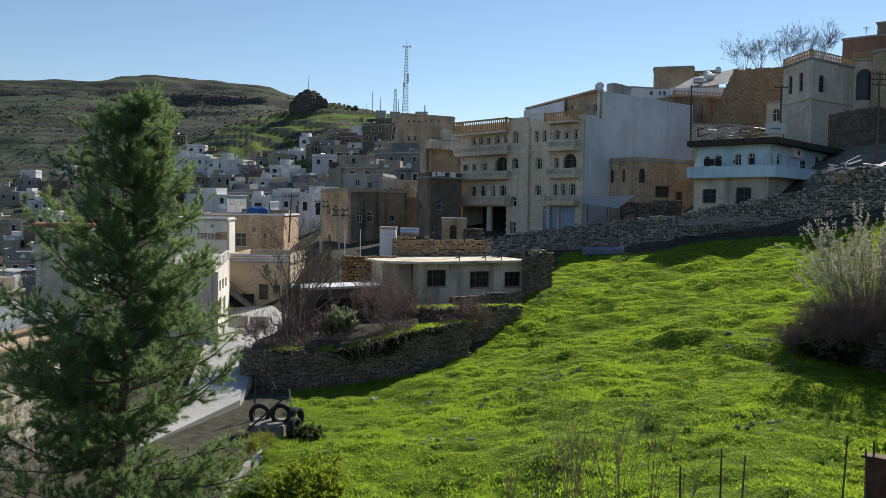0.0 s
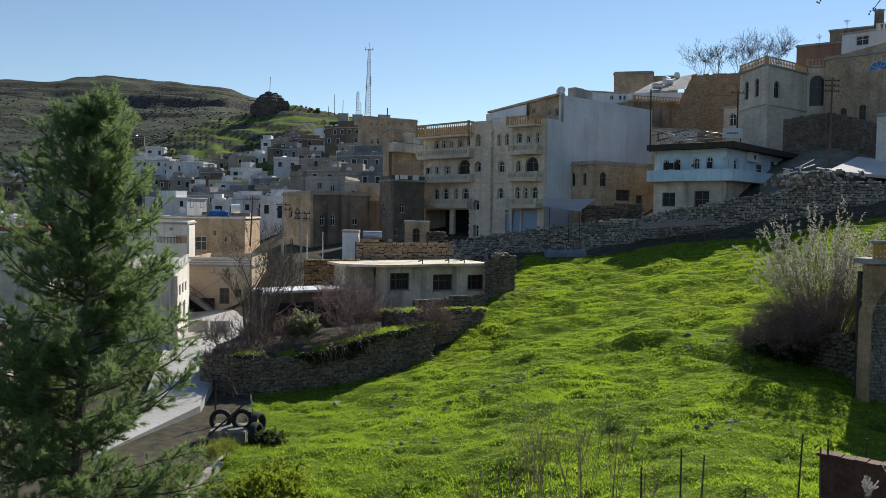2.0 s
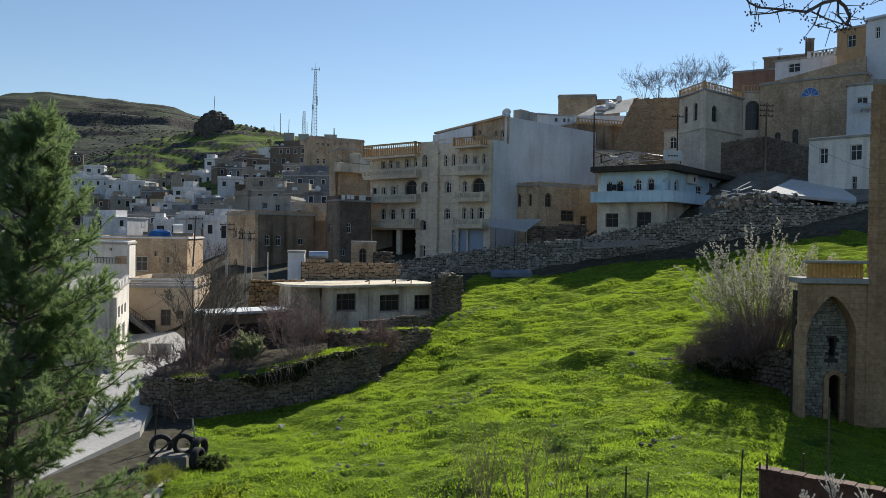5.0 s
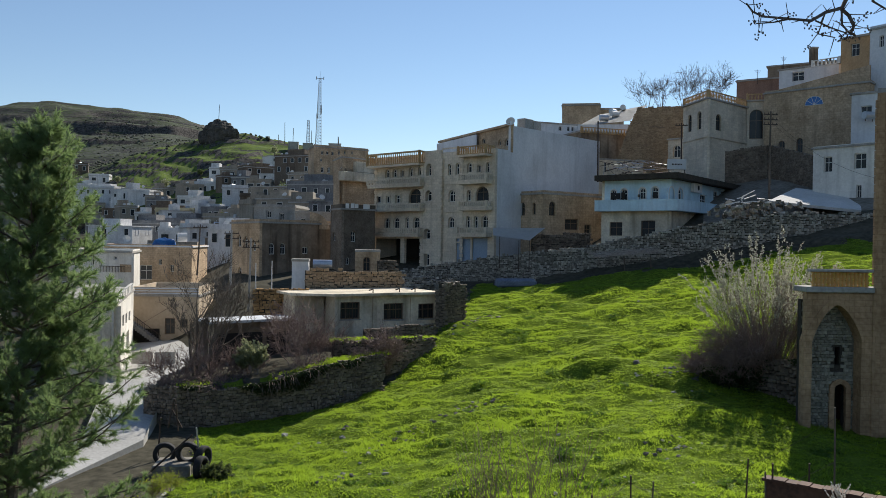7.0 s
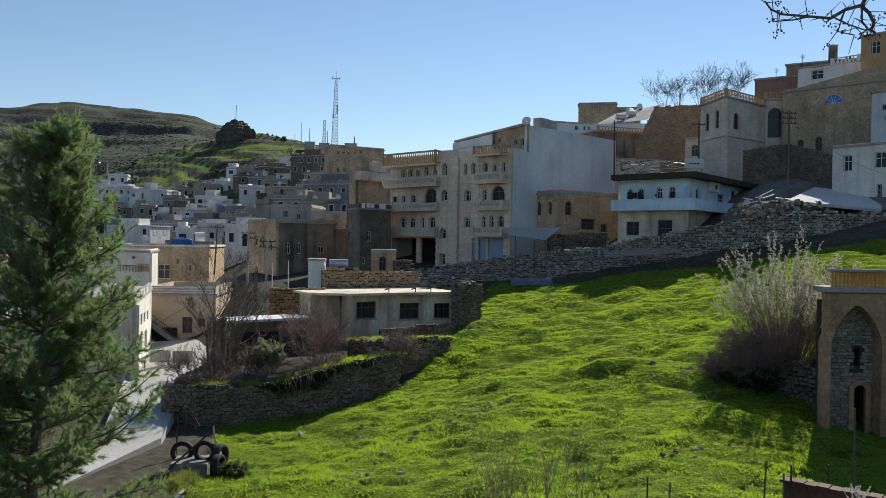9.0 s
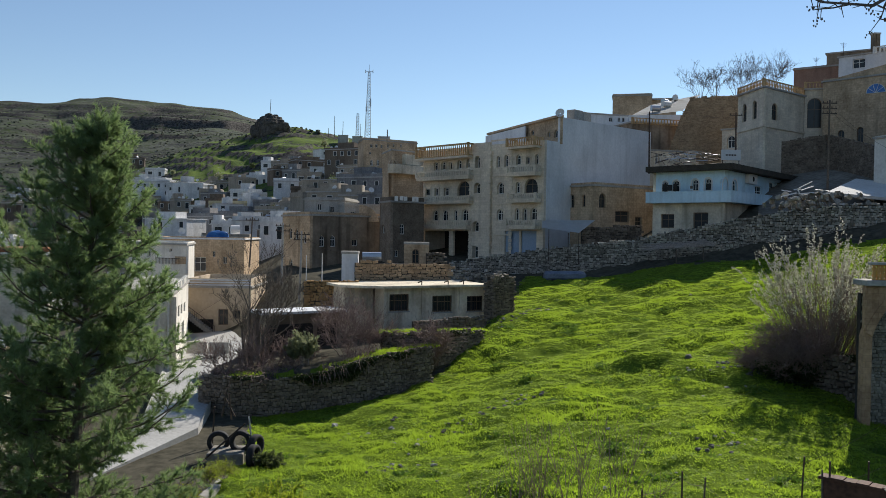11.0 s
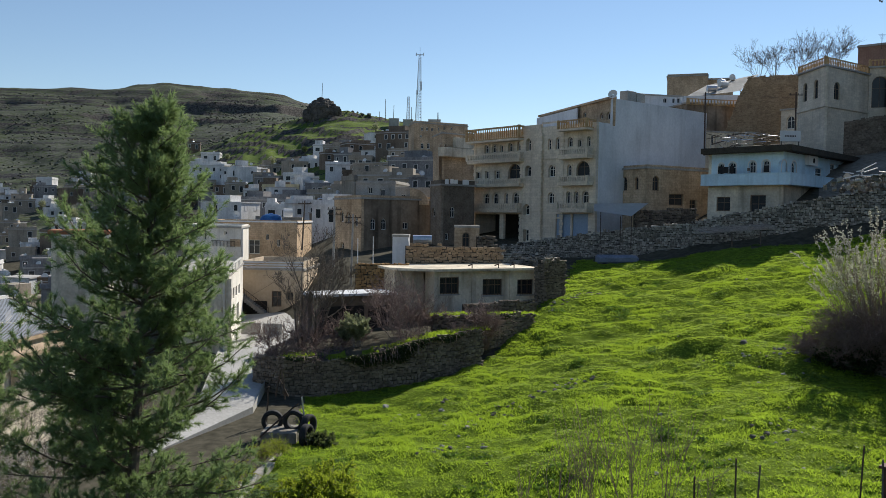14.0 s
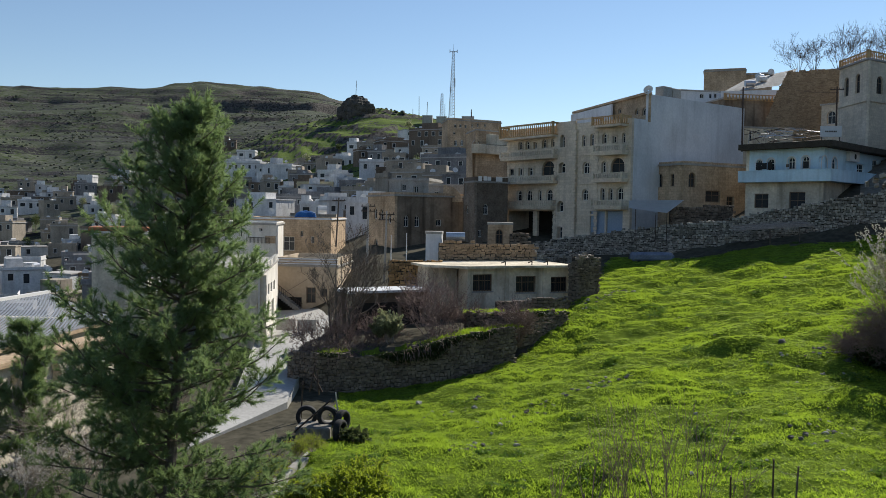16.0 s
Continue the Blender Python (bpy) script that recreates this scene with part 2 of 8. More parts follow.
def window(m, o, parent, frame_mat=None, depth=0.22, bars=1, glass=None, name="window", sill=None):
    """A window set back in its opening: frame, bars and pane."""
    s0, s1, z0, z1, arch = (*o, 0)[:5]
    frame_mat = frame_mat or FRAME_WHITE
    w = min(0.09, (s1 - s0) * 0.12)
    rim = outline(s0, s1, z0, z1, arch)
    hole = outline(s0 + w, s1 - w, z0 + w, z1 - w, arch)
    fr = sheet(name, rim, [hole], 0.07, frame_mat, m, parent, "", -depth)
    bm = bmesh.new()
    for k in range(bars):
        x = s0 + (s1 - s0) * (k + 1) / (bars + 1)
        box(bm, x - w / 3, x + w / 3, -depth - 0.05, -depth - 0.005, z0 + w, z1 - w, m)
    if z1 - z0 > 1.0:
        zz = z0 + (z1 - z0) * 0.62
        box(bm, s0 + w, s1 - w, -depth - 0.048, -depth - 0.008, zz - w / 3, zz + w / 3, m)
    if bm.verts:
        part("glazing_bar", bm, frame_mat, fr)
    else:
        bm.free()
    sheet("pane", hole, [], 0.012, glass or GLASS, m, fr, "", -depth - 0.025)
    if sill:
        bm = bmesh.new()
        box(bm, s0 - 0.1, s1 + 0.1, -0.05, 0.08, z0 - 0.1, z0, m)
        part("sill", bm, sill, fr)
    return fr


def facade(parent, a, b, z0, z1, material, openings=(), thick=0.35, frame_mat=None, name="wall", bars=1, top=None, sill=None):
    """One wall of a house with its openings cut through and windows set in them. An opening is s0, s1, z0, z1, arch."""
    m, length = wall_frame(a, b)
    trim = min(thick, length * 0.3) - 0.003     # the wall before this one closes the corner
    outer = top or [(trim, z0), (length, z0), (length, z1), (trim, z1)]
    w = sheet(name, outer, [outline(*o) for o in openings], thick, material, m, parent)
    for o in openings:
        window(m, o, parent, frame_mat, bars=bars, sill=sill)
    return m


def slab(parent, corners, z0, z1, material, name="roof", label=""):
    """A flat plate over the footprint given."""
    bm = bmesh.new()
    lo = [bm.verts.new((x, y, z0)) for x, y in corners]
    hi = [bm.verts.new((x, y, z1)) for x, y in corners]
    n = len(corners)
    bm.faces.new(hi)
    bm.faces.new(lo[::-1])
    for i in range(n):
        bm.faces.new((lo[i], lo[(i + 1) % n], hi[(i + 1) % n], hi[i]))
    bmesh.ops.recalc_face_normals(bm, faces=bm.faces)
    return part(name, bm, material, parent, label)


def corner4(l, c, r):
    """The fourth corner behind a near corner c with the ends l and r of its two walls."""
    return (l[0] + r[0] - c[0], l[1] + r[1] - c[1])


def house(name, label, l, c, r, z0, z1, material, left=(), right=(), category="house", frame_mat=None, bars=1, roof=None, lip=0.25,
          parapet=0.5, mat_right=None, group="", sill=None):
    """A block with its near corner at c; the walls run to l and r, the other two close it."""
    h = thing(name, (*c, z0), label, category, group)
    k = corner4(l, c, r)
    facade(h, l, c, z0, z1, material, left, frame_mat=frame_mat, bars=bars, sill=sill)
    facade(h, c, r, z0, z1, mat_right or material, right, frame_mat=frame_mat, bars=bars, sill=sill)
    facade(h, r, k, z0, z1, material)
    facade(h, k, l, z0, z1, material)
    mid = Vector(((l[0] + r[0]) / 2, (l[1] + r[1]) / 2))

    def grow(p, g):
        d = Vector(p) - mid
        return tuple(mid + d * (1 + g / d.length))
    slab(h, [grow(p, lip) for p in (l, c, r, k)], z1, z1 + 0.22, roof or CONCRETE)
    if parapet:
        for p, q in ((l, c), (c, r), (r, k), (k, l)):
            m, length = wall_frame(p, q)
            bm = bmesh.new()
            box(bm, 0, length, -0.22, 0, z1 + 0.22, z1 + 0.22 + parapet, m)
            part("parapet", bm, material, h)
    return h


# ---- ground ----
RANGE = [0, 25, 35, 45, 55, 70, 84, 92, 110, 150, 220, 320, 450, 600, 900, 1150, 1600, 4200]
PROFILE = {
    -180: [-11, -11, -11, -11, -11, -10, -9, -8, -6, 0, 10, 20, 30, 40, 50, 60, 60, 60],
    -45: [-11, -12, -12.5, -13, -13, -14, -15, -16, -18, -22, -20, -12, 5, 28, 95, 140, 140, 120],
    -30: [-11, -12, -12.5, -13, -13, -14, -15, -16, -18, -21, -20, -12, 5, 28, 100, 148, 140, 120],
    -24: [-11, -12, -12.2, -12.4, -12.4, -12.4, -13, -14, -16, -18, -17, -7, 14, 36, 106, 158, 150, 120],
    -20: [-11, -12, -11.8, -11.8, -11.6, -11.4, -11.4, -11.6, -14, -16, -15, -2, 27, 42, 112, 171, 150, 120],
    -13: [-11, -11.6, -11.5, -11.6, -11.5, -11.2, -10.8, -10.5, -9, -8, -4, 13, 49, 54, 114, 163, 150, 110],
    -8: [-11, -11, -11.2, -11.7, -11.7, -8.6, -6.8, -5.4, -4.4, -3, 3, 21, 59.5, 56, 103, 140, 130, 100],
    -4: [-11, -11, -11.1, -11.5, -11.4, -8.2, -6.3, -5, -3.5, 0, 7, 26, 54, 46, 74, 95, 95, 80],
    2: [-11, -11, -10.9, -10.9, -10.8, -7.7, -5.7, -4.7, -2, 2, 10, 26, 40, 42, 45, 50, 50, 50],
    12: [-10.5, -10.2, -10, -9.6, -8.9, -6.7, -5.1, -4, -1, 3, 10, 16, 22, 26, 30, 30, 30, 30],
    24: [-10, -9, -8.9, -8.5, -7.4, -4.7, -2.1, 1.4, 7, 16, 24, 28, 30, 30, 30, 30, 30, 30],
    36: [-10, -9.6, -9.6, -9.6, -7.2, -2.6, 0.2, 3.8, 10, 22, 34, 36, 38, 38, 38, 38, 38, 38],
    60: [-10, -9.6, -9.6, -9.4, -7, -2, 3, 6, 12, 24, 36, 40, 40, 40, 40, 40, 40, 40],
    180: [-11, -11, -11, -11, -11, -10, -9, -8, -6, 0, 10, 20, 30, 40, 50, 60, 60, 60],
}
EYE = 14.0
_angles = sorted(PROFILE)


def bisect(row, v):
    """How many of the rising values in row are at most v."""
    lo, hi = 0, len(row)
    while lo < hi:
        mid = (lo + hi) // 2
        if row[mid] <= v:
            lo = mid + 1
        else:
            hi = mid
    return lo


_table = [[h + EYE for h in PROFILE[a]] for a in _angles]


MEADOW = [(-9.0, 20.0), (-8.77, 30.0), (-7.92, 39.5), (-9.41, 50.5), (-3.1, 52.5), (1.93, 56.5), (6.6, 66.0), (10.83, 78.0), (13.61, 89.0), (19.57, 87.5), (32.51, 80.5), (42.69, 77.0),
          (75.0, 70.0), (60.0, 20.0), (20.0, 18.0)]


TERRACE = [(-12.89, 51.3), (-10.88, 50.4), (-8.04, 50.9), (-4.9, 51.9), (-2.38, 53.0), (1.13, 56.0), (2.16, 59.4), (5.85, 64.4), (6.9, 69.0), (-7.75, 67.0), (-12.21, 62.0), (-13.0, 56.0)]


def in_meadow(x, y, ring=MEADOW):
    hit = False
    for (x0, y0), (x1, y1) in zip(ring, ring[1:] + ring[:1]):
        if (y0 > y) != (y1 > y) and x < x0 + (y - y0) * (x1 - x0) / (y1 - y0):
            hit = not hit
    return hit


WALL_FOOT = [(5.0, 91.0), (15.3, 89.0), (24.4, 85.0), (32.5, 80.5), (42.7, 77.0), (56.0, 71.0)]


def off_wall(x, y):
    """How far a place lies from the foot of the long wall."""
    best = 99.0
    for (x0, y0), (x1, y1) in zip(WALL_FOOT, WALL_FOOT[1:]):
        dx, dy = x1 - x0, y1 - y0
        f = max(0.0, min(1.0, ((x - x0) * dx + (y - y0) * dy) / (dx * dx + dy * dy)))
        best = min(best, math.hypot(x - x0 - f * dx, y - y0 - f * dy))
    return best


def rough_noise(x, y, s, seed=0.0):
    return noise.fractal(Vector((x * s + seed, y * s - seed, seed)), 1.0, 2.0, 4)


def ground(x, y):
    """Height of the land at a place."""
    r = math.hypot(x, y)
    a = math.degrees(math.atan2(x, y))
    k = max(0, min(len(_angles) - 2, bisect(_angles, a) - 1))
    f = (a - _angles[k]) / (_angles[k + 1] - _angles[k])
    f = f * f * (3 - 2 * f) * 0.5 + f * 0.5
    i = min(len(RANGE) - 2, max(0, bisect(RANGE, r) - 1))
    g = min(1.0, (r - RANGE[i]) / (RANGE[i + 1] - RANGE[i]))
    h0 = _table[k][i] + (_table[k][i + 1] - _table[k][i]) * g
    h1 = _table[k + 1][i] + (_table[k + 1][i + 1] - _table[k + 1][i]) * g
    z = float(h0 + (h1 - h0) * f)
    if r < 20:
        z = EYE - 11 + (z - EYE + 11) * r / 20
    if 48 < r < 72 and in_meadow(x, y, TERRACE):
        z = max(z, EYE - 9.5 + max(0.0, min(1.0, (x + 12.9) / 14.8)) * 1.3)
    if r < 95:
        amp = min(1.0, r / 25) if in_meadow(x, y) else 0.15
        z += amp * (0.42 * rough_noise(x, y, 0.11) + 0.52 * abs(rough_noise(x * 0.8 + 0.3 * y, y, 0.26, 7)) + 0.20 * abs(rough_noise(x, y, 0.6, 19))
                    + 0.75 * math.exp(-((x - 15.2) / 2.4) ** 2 - ((y - 50.5 + 0.25 * (x - 15.2)) / 0.9) ** 2))
    elif r > 250:
        g = min(1.0, max(0.0, (r - 450) / 250))
        z += g * 5 * rough_noise(x, y, 0.007, 3) + 1.2 * rough_noise(x, y, 0.03, 9) * min(1.0, (r - 250) / 60)
        # a band of cliffs across the upper slope of the big hill
        if x < -0.1 * y and r > 520:
            low = EYE + 96 + 14 * rough_noise(x, y, 0.003, 41)
            t = (z - low) / 26
            if 0 < t < 1:
                z = low + 26 * (t * 0.3 if t < 0.8 else 0.24 + (t - 0.8) * 3.8)
        # rock ledges: the slope goes up in steps
        step = 6.0 + 10.0 * g
        q = (z + (12 - 8 * g) * rough_noise(x, y, 0.011, 5)) / step
        fr = q - math.floor(q)
        k = 0.58 + 0.9 * rough_noise(x, y, 0.009, 11)
        z += (fr ** 4 - fr) * step * max(0.0, min(0.95, k)) * min(1.0, (r - 250) / 60) + step * 0.3 * g
    return z


def lush(x, y):
    """How green the land is: 1 on the near meadow and the terraced hill, 0 on bare slopes."""
    r = math.hypot(x, y)
    a = math.degrees(math.atan2(x, y))
    if r < 95:
        return 1.0
    g = math.exp(-((a + 7.5) / 10.5) ** 4) * math.exp(-((r - 415) / 150) ** 4)
    return max(0.0, min(1.0, g + (0.12 + 0.18 * g) * rough_noise(x, y, 0.012, 2) + 0.10))


def earth_material():
    m = bpy.data.materials.new("hillside")
    m.use_nodes = True
    nt = m.node_tree
    N, L = nt.nodes, nt.links
    bsdf = N["Principled BSDF"]
    bsdf.inputs["Roughness"].default_value, bsdf.inputs["Specular IOR Level"].default_value = 0.95, 0.1
    geo = N.new("ShaderNodeNewGeometry")
    at = N.new("ShaderNodeAttribute")
    at.attribute_name = "lush"

    def noise_node(s, d=6):
        n = N.new("ShaderNodeTexNoise")
        n.inputs["Scale"].default_value, n.inputs["Detail"].default_value = s, d
        L.new(geo.outputs["Position"], n.inputs["Vector"])
        return n.outputs[0]

    def remap(v, a, b, c=0.0, d=1.0):
        r = N.new("ShaderNodeMapRange")
        for k, q in zip(("From Min", "From Max", "To Min", "To Max"), (a, b, c, d)):
            r.inputs[k].default_value = q
        L.new(v, r.inputs["Value"])
        return r.outputs[0]

    def mixed(f, a, b):
        x = N.new("ShaderNodeMix")
        x.data_type = "RGBA"
        L.new(f, x.inputs["Factor"])
        for k, q in (("A", a), ("B", b)):
            if isinstance(q, tuple):
                x.inputs[k].default_value = (*q, 1)
            else:
                L.new(q, x.inputs[k])
        return x.outputs["Result"]
    dry = mixed(remap(noise_node(0.05), 0.35, 0.65), (0.042, 0.048, 0.040), (0.098, 0.102, 0.083))
    scrub = mixed(remap(noise_node(0.28, 8), 0.5, 0.62), dry, (0.035, 0.05, 0.018))
    green = mixed(remap(noise_node(0.12, 8), 0.35, 0.7), (0.062, 0.10, 0.013), (0.13, 0.18, 0.026))
    soft = mixed(at.outputs["Fac"], scrub, green)
    # thin beds of bare rock that run level along the slopes, broken and patchy
    mp = N.new("ShaderNodeMapping")
    mp.inputs["Scale"].default_value = (0.016, 0.016, 0.30)
    L.new(geo.outputs["Position"], mp.inputs["Vector"])
    bed = N.new("ShaderNodeTexNoise")
    bed.inputs["Scale"].default_value, bed.inputs["Detail"].default_value, bed.inputs["Roughness"].default_value = 1.0, 9, 0.68
    L.new(mp.outputs[0], bed.inputs["Vector"])
    speck = noise_node(0.45, 9)
    both = N.new("ShaderNodeMath")
    both.operation = "MULTIPLY_ADD"
    both.inputs[1].default_value = 0.55
    L.new(speck, both.inputs[0])
    L.new(bed.outputs[0], both.inputs[2])
    less = N.new("ShaderNodeMath")
    less.operation = "MULTIPLY_ADD"
    less.inputs[1].default_value = -0.07
    L.new(at.outputs["Fac"], less.inputs[0])
    L.new(both.outputs[0], less.inputs[2])
    soft = mixed(remap(less.outputs[0], 0.775, 0.845), soft, (0.020, 0.019, 0.022))
    soft = mixed(remap(speck, 0.63, 0.70), soft, (0.17, 0.165, 0.145))
    sep = N.new("ShaderNodeSeparateXYZ")
    L.new(geo.outputs["True Normal"], sep.inputs[0])
    rock = mixed(remap(noise_node(0.6, 8), 0.4, 0.62), (0.03, 0.027, 0.025), (0.11, 0.10, 0.09))
    wild = N.new("ShaderNodeMath")
    wild.operation = "MULTIPLY_ADD"
    wild.inputs[1].default_value, wild.inputs[2].default_value = 0.3, -0.15
    L.new(noise_node(0.2), wild.inputs[0])
    ad = N.new("ShaderNodeMath")
    L.new(sep.outputs[2], ad.inputs[0])
    L.new(wild.outputs[0], ad.inputs[1])
    col = mixed(remap(ad.outputs[0], 0.74, 0.85), rock, soft)
    L.new(col, bsdf.inputs["Base Color"])
    bp = N.new("ShaderNodeBump")
    bp.inputs["Strength"].default_value, bp.inputs["Distance"].default_value = 0.6, 0.5
    L.new(noise_node(1.0, 8), bp.inputs["Height"])
    L.new(bp.outputs[0], bsdf.inputs["Normal"])
    return m


HILL = earth_material()
SOIL = mat("meadow_soil", (0.065, 0.10, 0.013), (0.135, 0.185, 0.026), 0.9, 1.0, 0.8, 8, spec=0.0)
DUST = mat("dusty_lane_earth", (0.17, 0.15, 0.12), (0.30, 0.27, 0.22), 0.3, 1.0, 0.5, 9, spec=0.05, stain=0.4)
TOWN_EARTH = mat("town_earth", (0.045, 0.042, 0.03), (0.105, 0.095, 0.07), 0.25, 1.0, 0.5, 8, spec=0.05)


def build_ground():
    az = [-180 + 4 * i for i in range(34)] + [-45 + 0.4 * i for i in range(238)] + [52 + 4 * i for i in range(33)]
    rr = [0.5, 6, 12, 18, 22]
    r = 24.0
    while r < 4200:
        rr.append(r)
        r += 0.36 if r < 92 else (max(0.6, r * 0.012) if r < 260 else (r * 0.0055 if r < 1300 else r * 0.05))
    verts, faces, mats, green = [], [], [], []
    na = len(az)
    for r in rr:
        for a in az:
            x, y = r * math.sin(radians(a)), r * math.cos(radians(a))
            verts.append((x, y, ground(x, y)))
            green.append(lush(x, y))
    centre = len(verts)
    verts.append((0, 0, ground(0, 0.1)))
    green.append(1.0)
    for j in range(na):
        faces.append((centre, j, (j + 1) % na))
        mats.append(1)
    for i in range(len(rr) - 1):
        for j in range(na):
            k = (j + 1) % na
            faces.append((i * na + j, (i + 1) * na + j, (i + 1) * na + k, i * na + k))
            a = az[j]
            rm = (rr[i] + rr[i + 1]) / 2
            mx, my = rm * math.sin(radians(a)), rm * math.cos(radians(a))
            # bare dark earth at the wall's foot, its colour also deepening the shadow there
            turf = in_meadow(mx, my) and not (rm > 60 and off_wall(mx, my) < 3.2 + 1.6 * rough_noise(mx, my, 0.3, 6))
            mats.append(0 if turf else (2 if rm > 280 else (3 if a > 24 and 78 < rm < 130 and off_wall(mx, my) > 4.5 else 1)))
    me = bpy.data.meshes.new("ground")
    me.from_pydata(verts, [], faces)
    for m in (SOIL, TOWN_EARTH, HILL, DUST):
        me.materials.append(m)
    me.polygons.foreach_set("material_index", mats)
    at = me.attributes.new("lush", "FLOAT", "POINT")
    at.data.foreach_set("value", green)
    me.polygons.foreach_set("use_smooth", [True] * len(mats))
    me.update()
    if me.polygons[-1].normal.z < 0:
        me.flip_normals()
    return tagged(new("ground", me), "sloping meadow, town slopes and rocky hills under one sky", "ground", kind="structure")


build_ground()


# ---- kinds of things ----
def balustrade(parent, a, b, z0, z1, material, gap=0.3, name="balustrade", thick=0.13, rail=None):
    """Rail, foot and turned balusters between two places, as one mesh."""
    m, length = wall_frame(a, b)
    bm = bmesh.new()
    h = z1 - z0
    box(bm, 0, length, -thick, thick * 0.3, z1 - 0.14 * h, z1, m)
    box(bm, 0, length, -thick, thick * 0.3, z0, z0 + 0.08 * h, m)
    n = max(2, int(length / gap))
    for k in range(n):
        x = (k + 0.5) * length / n
        w = gap * 0.27
        c = m @ Vector((x, -thick * 0.4, 0))
        tube(bm, (c.x, c.y, z0 + 0.05 * h), (c.x, c.y, z0 + 0.42 * h), w * 0.6, w, 5, False)
        tube(bm, (c.x, c.y, z0 + 0.42 * h), (c.x, c.y, z0 + 0.88 * h), w, w * 0.55, 5, False)
    for x in (0, length):
        box(bm, x - 0.12, x + 0.12, -thick * 1.2, thick * 0.5, z0, z1 + 0.05, m)
    return part(name, bm, material, parent)


def balcony(parent, m, s0, s1, zb, zt, reach, material):
    """A balcony: its slab and the balustrade round it."""
    zf = zb + (zt - zb) * 0.38
    bm = bmesh.new()
    box(bm, s0, s1, 0.0, reach, zb, zf, m, 0.04)
    box(bm, s0 - 0.06, s1 + 0.06, 0.0, reach + 0.07, zf - 0.12, zf, m)
    sl = part("balcony", bm, material, parent)
    p = [(m @ Vector(q)).to_2d() for q in ((s0, 0, 0), (s0, reach, 0), (s1, reach, 0), (s1, 0, 0))]
    for i in range(3):
        balustrade(sl, p[i], p[i + 1], zf, zt, material, 0.32)
    return sl


def house_front(name, label, a, b, depth, z0, z1, material, openings=(), **k):
    """A block whose front runs from a to b and which reaches back by depth."""
    m, length = wall_frame(a, b)
    l = (m @ Vector((0, -depth, 0))).to_2d()
    return house(name, label, tuple(l), a, b, z0, z1, material, (), openings, **k)


def stone_mesh(rng):
    """One rough block a unit wide: a worn face in front of a wider body."""
    V = []
    for y, g in ((-0.5, 1.0), (0.25, 1.0), (0.5, 0.72)):
        for x, z in ((-0.5, -0.5), (0.5, -0.5), (0.5, 0.5), (-0.5, 0.5)):
            V.append((x * g + rng.uniform(-0.07, 0.07), y + rng.uniform(-0.08, 0.08), z * g + rng.uniform(-0.08, 0.08)))
    Fc = [(8, 9, 10, 11)]
    for o in (0, 4):
        for i in range(4):
            j = (i + 1) % 4
            Fc.append((o + i, o + j, o + 4 + j, o + 4 + i))
    return V, Fc


STONE_SHAPES = [stone_mesh(random.Random(k)) for k in range(12)]


def stone_wall(name, label, pts, thick=0.6, course=0.32, long=0.45, material=None, core=None, single=0, seed=1, kind="structure", relief=0.12):
    """A rubble wall through pts (x, y, z of the foot, z of the top). Its stones lie in uneven courses over an earthy core; the first `single` of them are pieces of their own."""
    rng = random.Random(seed)
    material, core = material or STONE_GREY, core or MORTAR
    w = thing(name, pts[0][:3], label, "stone wall", kind=kind)
    bm = bmesh.new()
    V, Fc, made = [], [], 0
    shapes = None
    if single:
        shapes = []
        for sv, sf in STONE_SHAPES:
            me = bpy.data.meshes.new("stone")
            me.from_pydata(sv, [], sf)
            me.materials.append(material)
            shapes.append(me)
    for p, q in zip(pts, pts[1:]):
        m, length = wall_frame(p[:2], q[:2])
        vs = [bm.verts.new(m @ Vector((s, y, z))) for s, lo, hi in ((0, p[2], p[3]), (length, q[2], q[3])) for y, z in ((0, lo - 0.6), (0, hi), (-thick, hi), (-thick, lo - 0.6))]
        for f in ((0, 1, 5, 4), (1, 2, 6, 5), (2, 3, 7, 6), (0, 3, 2, 1), (4, 5, 6, 7)):
            bm.faces.new([vs[i] for i in f])
        z = min(p[2], q[2]) - 0.3
        while z < max(p[3], q[3]):
            hgt = course * rng.uniform(0.65, 1.3)
            s = rng.uniform(-0.3, 0.1) * long
            while s < length:
                wid = long * rng.uniform(0.55, 1.5)
                f = min(1, max(0, (s + wid / 2) / length))
                lo, hi = p[2] + (q[2] - p[2]) * f, p[3] + (q[3] - p[3]) * f
                if lo - 0.4 < z + hgt / 2 < hi + 0.08 + rng.uniform(-0.1, 0.14):
                    mm = m @ Matrix.Translation((s + wid / 2, relief * rng.uniform(0.1, 0.5), z + hgt / 2 + rng.uniform(-0.05, 0.05))) \
                        @ Matrix.Rotation(rng.uniform(-0.2, 0.2), 4, "Y") @ Matrix.Diagonal((wid * rng.uniform(0.82, 0.98), relief * 2.2, hgt * rng.uniform(0.8, 1.0), 1))
                    k = rng.randrange(12)
                    if made < single:
                        ob = new("stone", shapes[k])
                        ob.parent = w
                        ob.matrix_parent_inverse = w.matrix_basis.inverted()
                        ob.matrix_basis = mm
                        made += 1
                    else:
                        o = len(V)
                        sv, sf = STONE_SHAPES[k]
                        V.extend((mm @ Vector(c))[:] for c in sv)
                        Fc.extend(tuple(i + o for i in f) for f in sf)
                s += wid
            z += hgt
    bmesh.ops.recalc_face_normals(bm, faces=bm.faces)
    part("core", bm, core, w)
    if V:
        me = bpy.data.meshes.new("stonework")
        me.from_pydata(V, [], Fc)
        me.materials.append(material)
        tagged(part("stonework", me, None, w), kind="stuff")
    return w


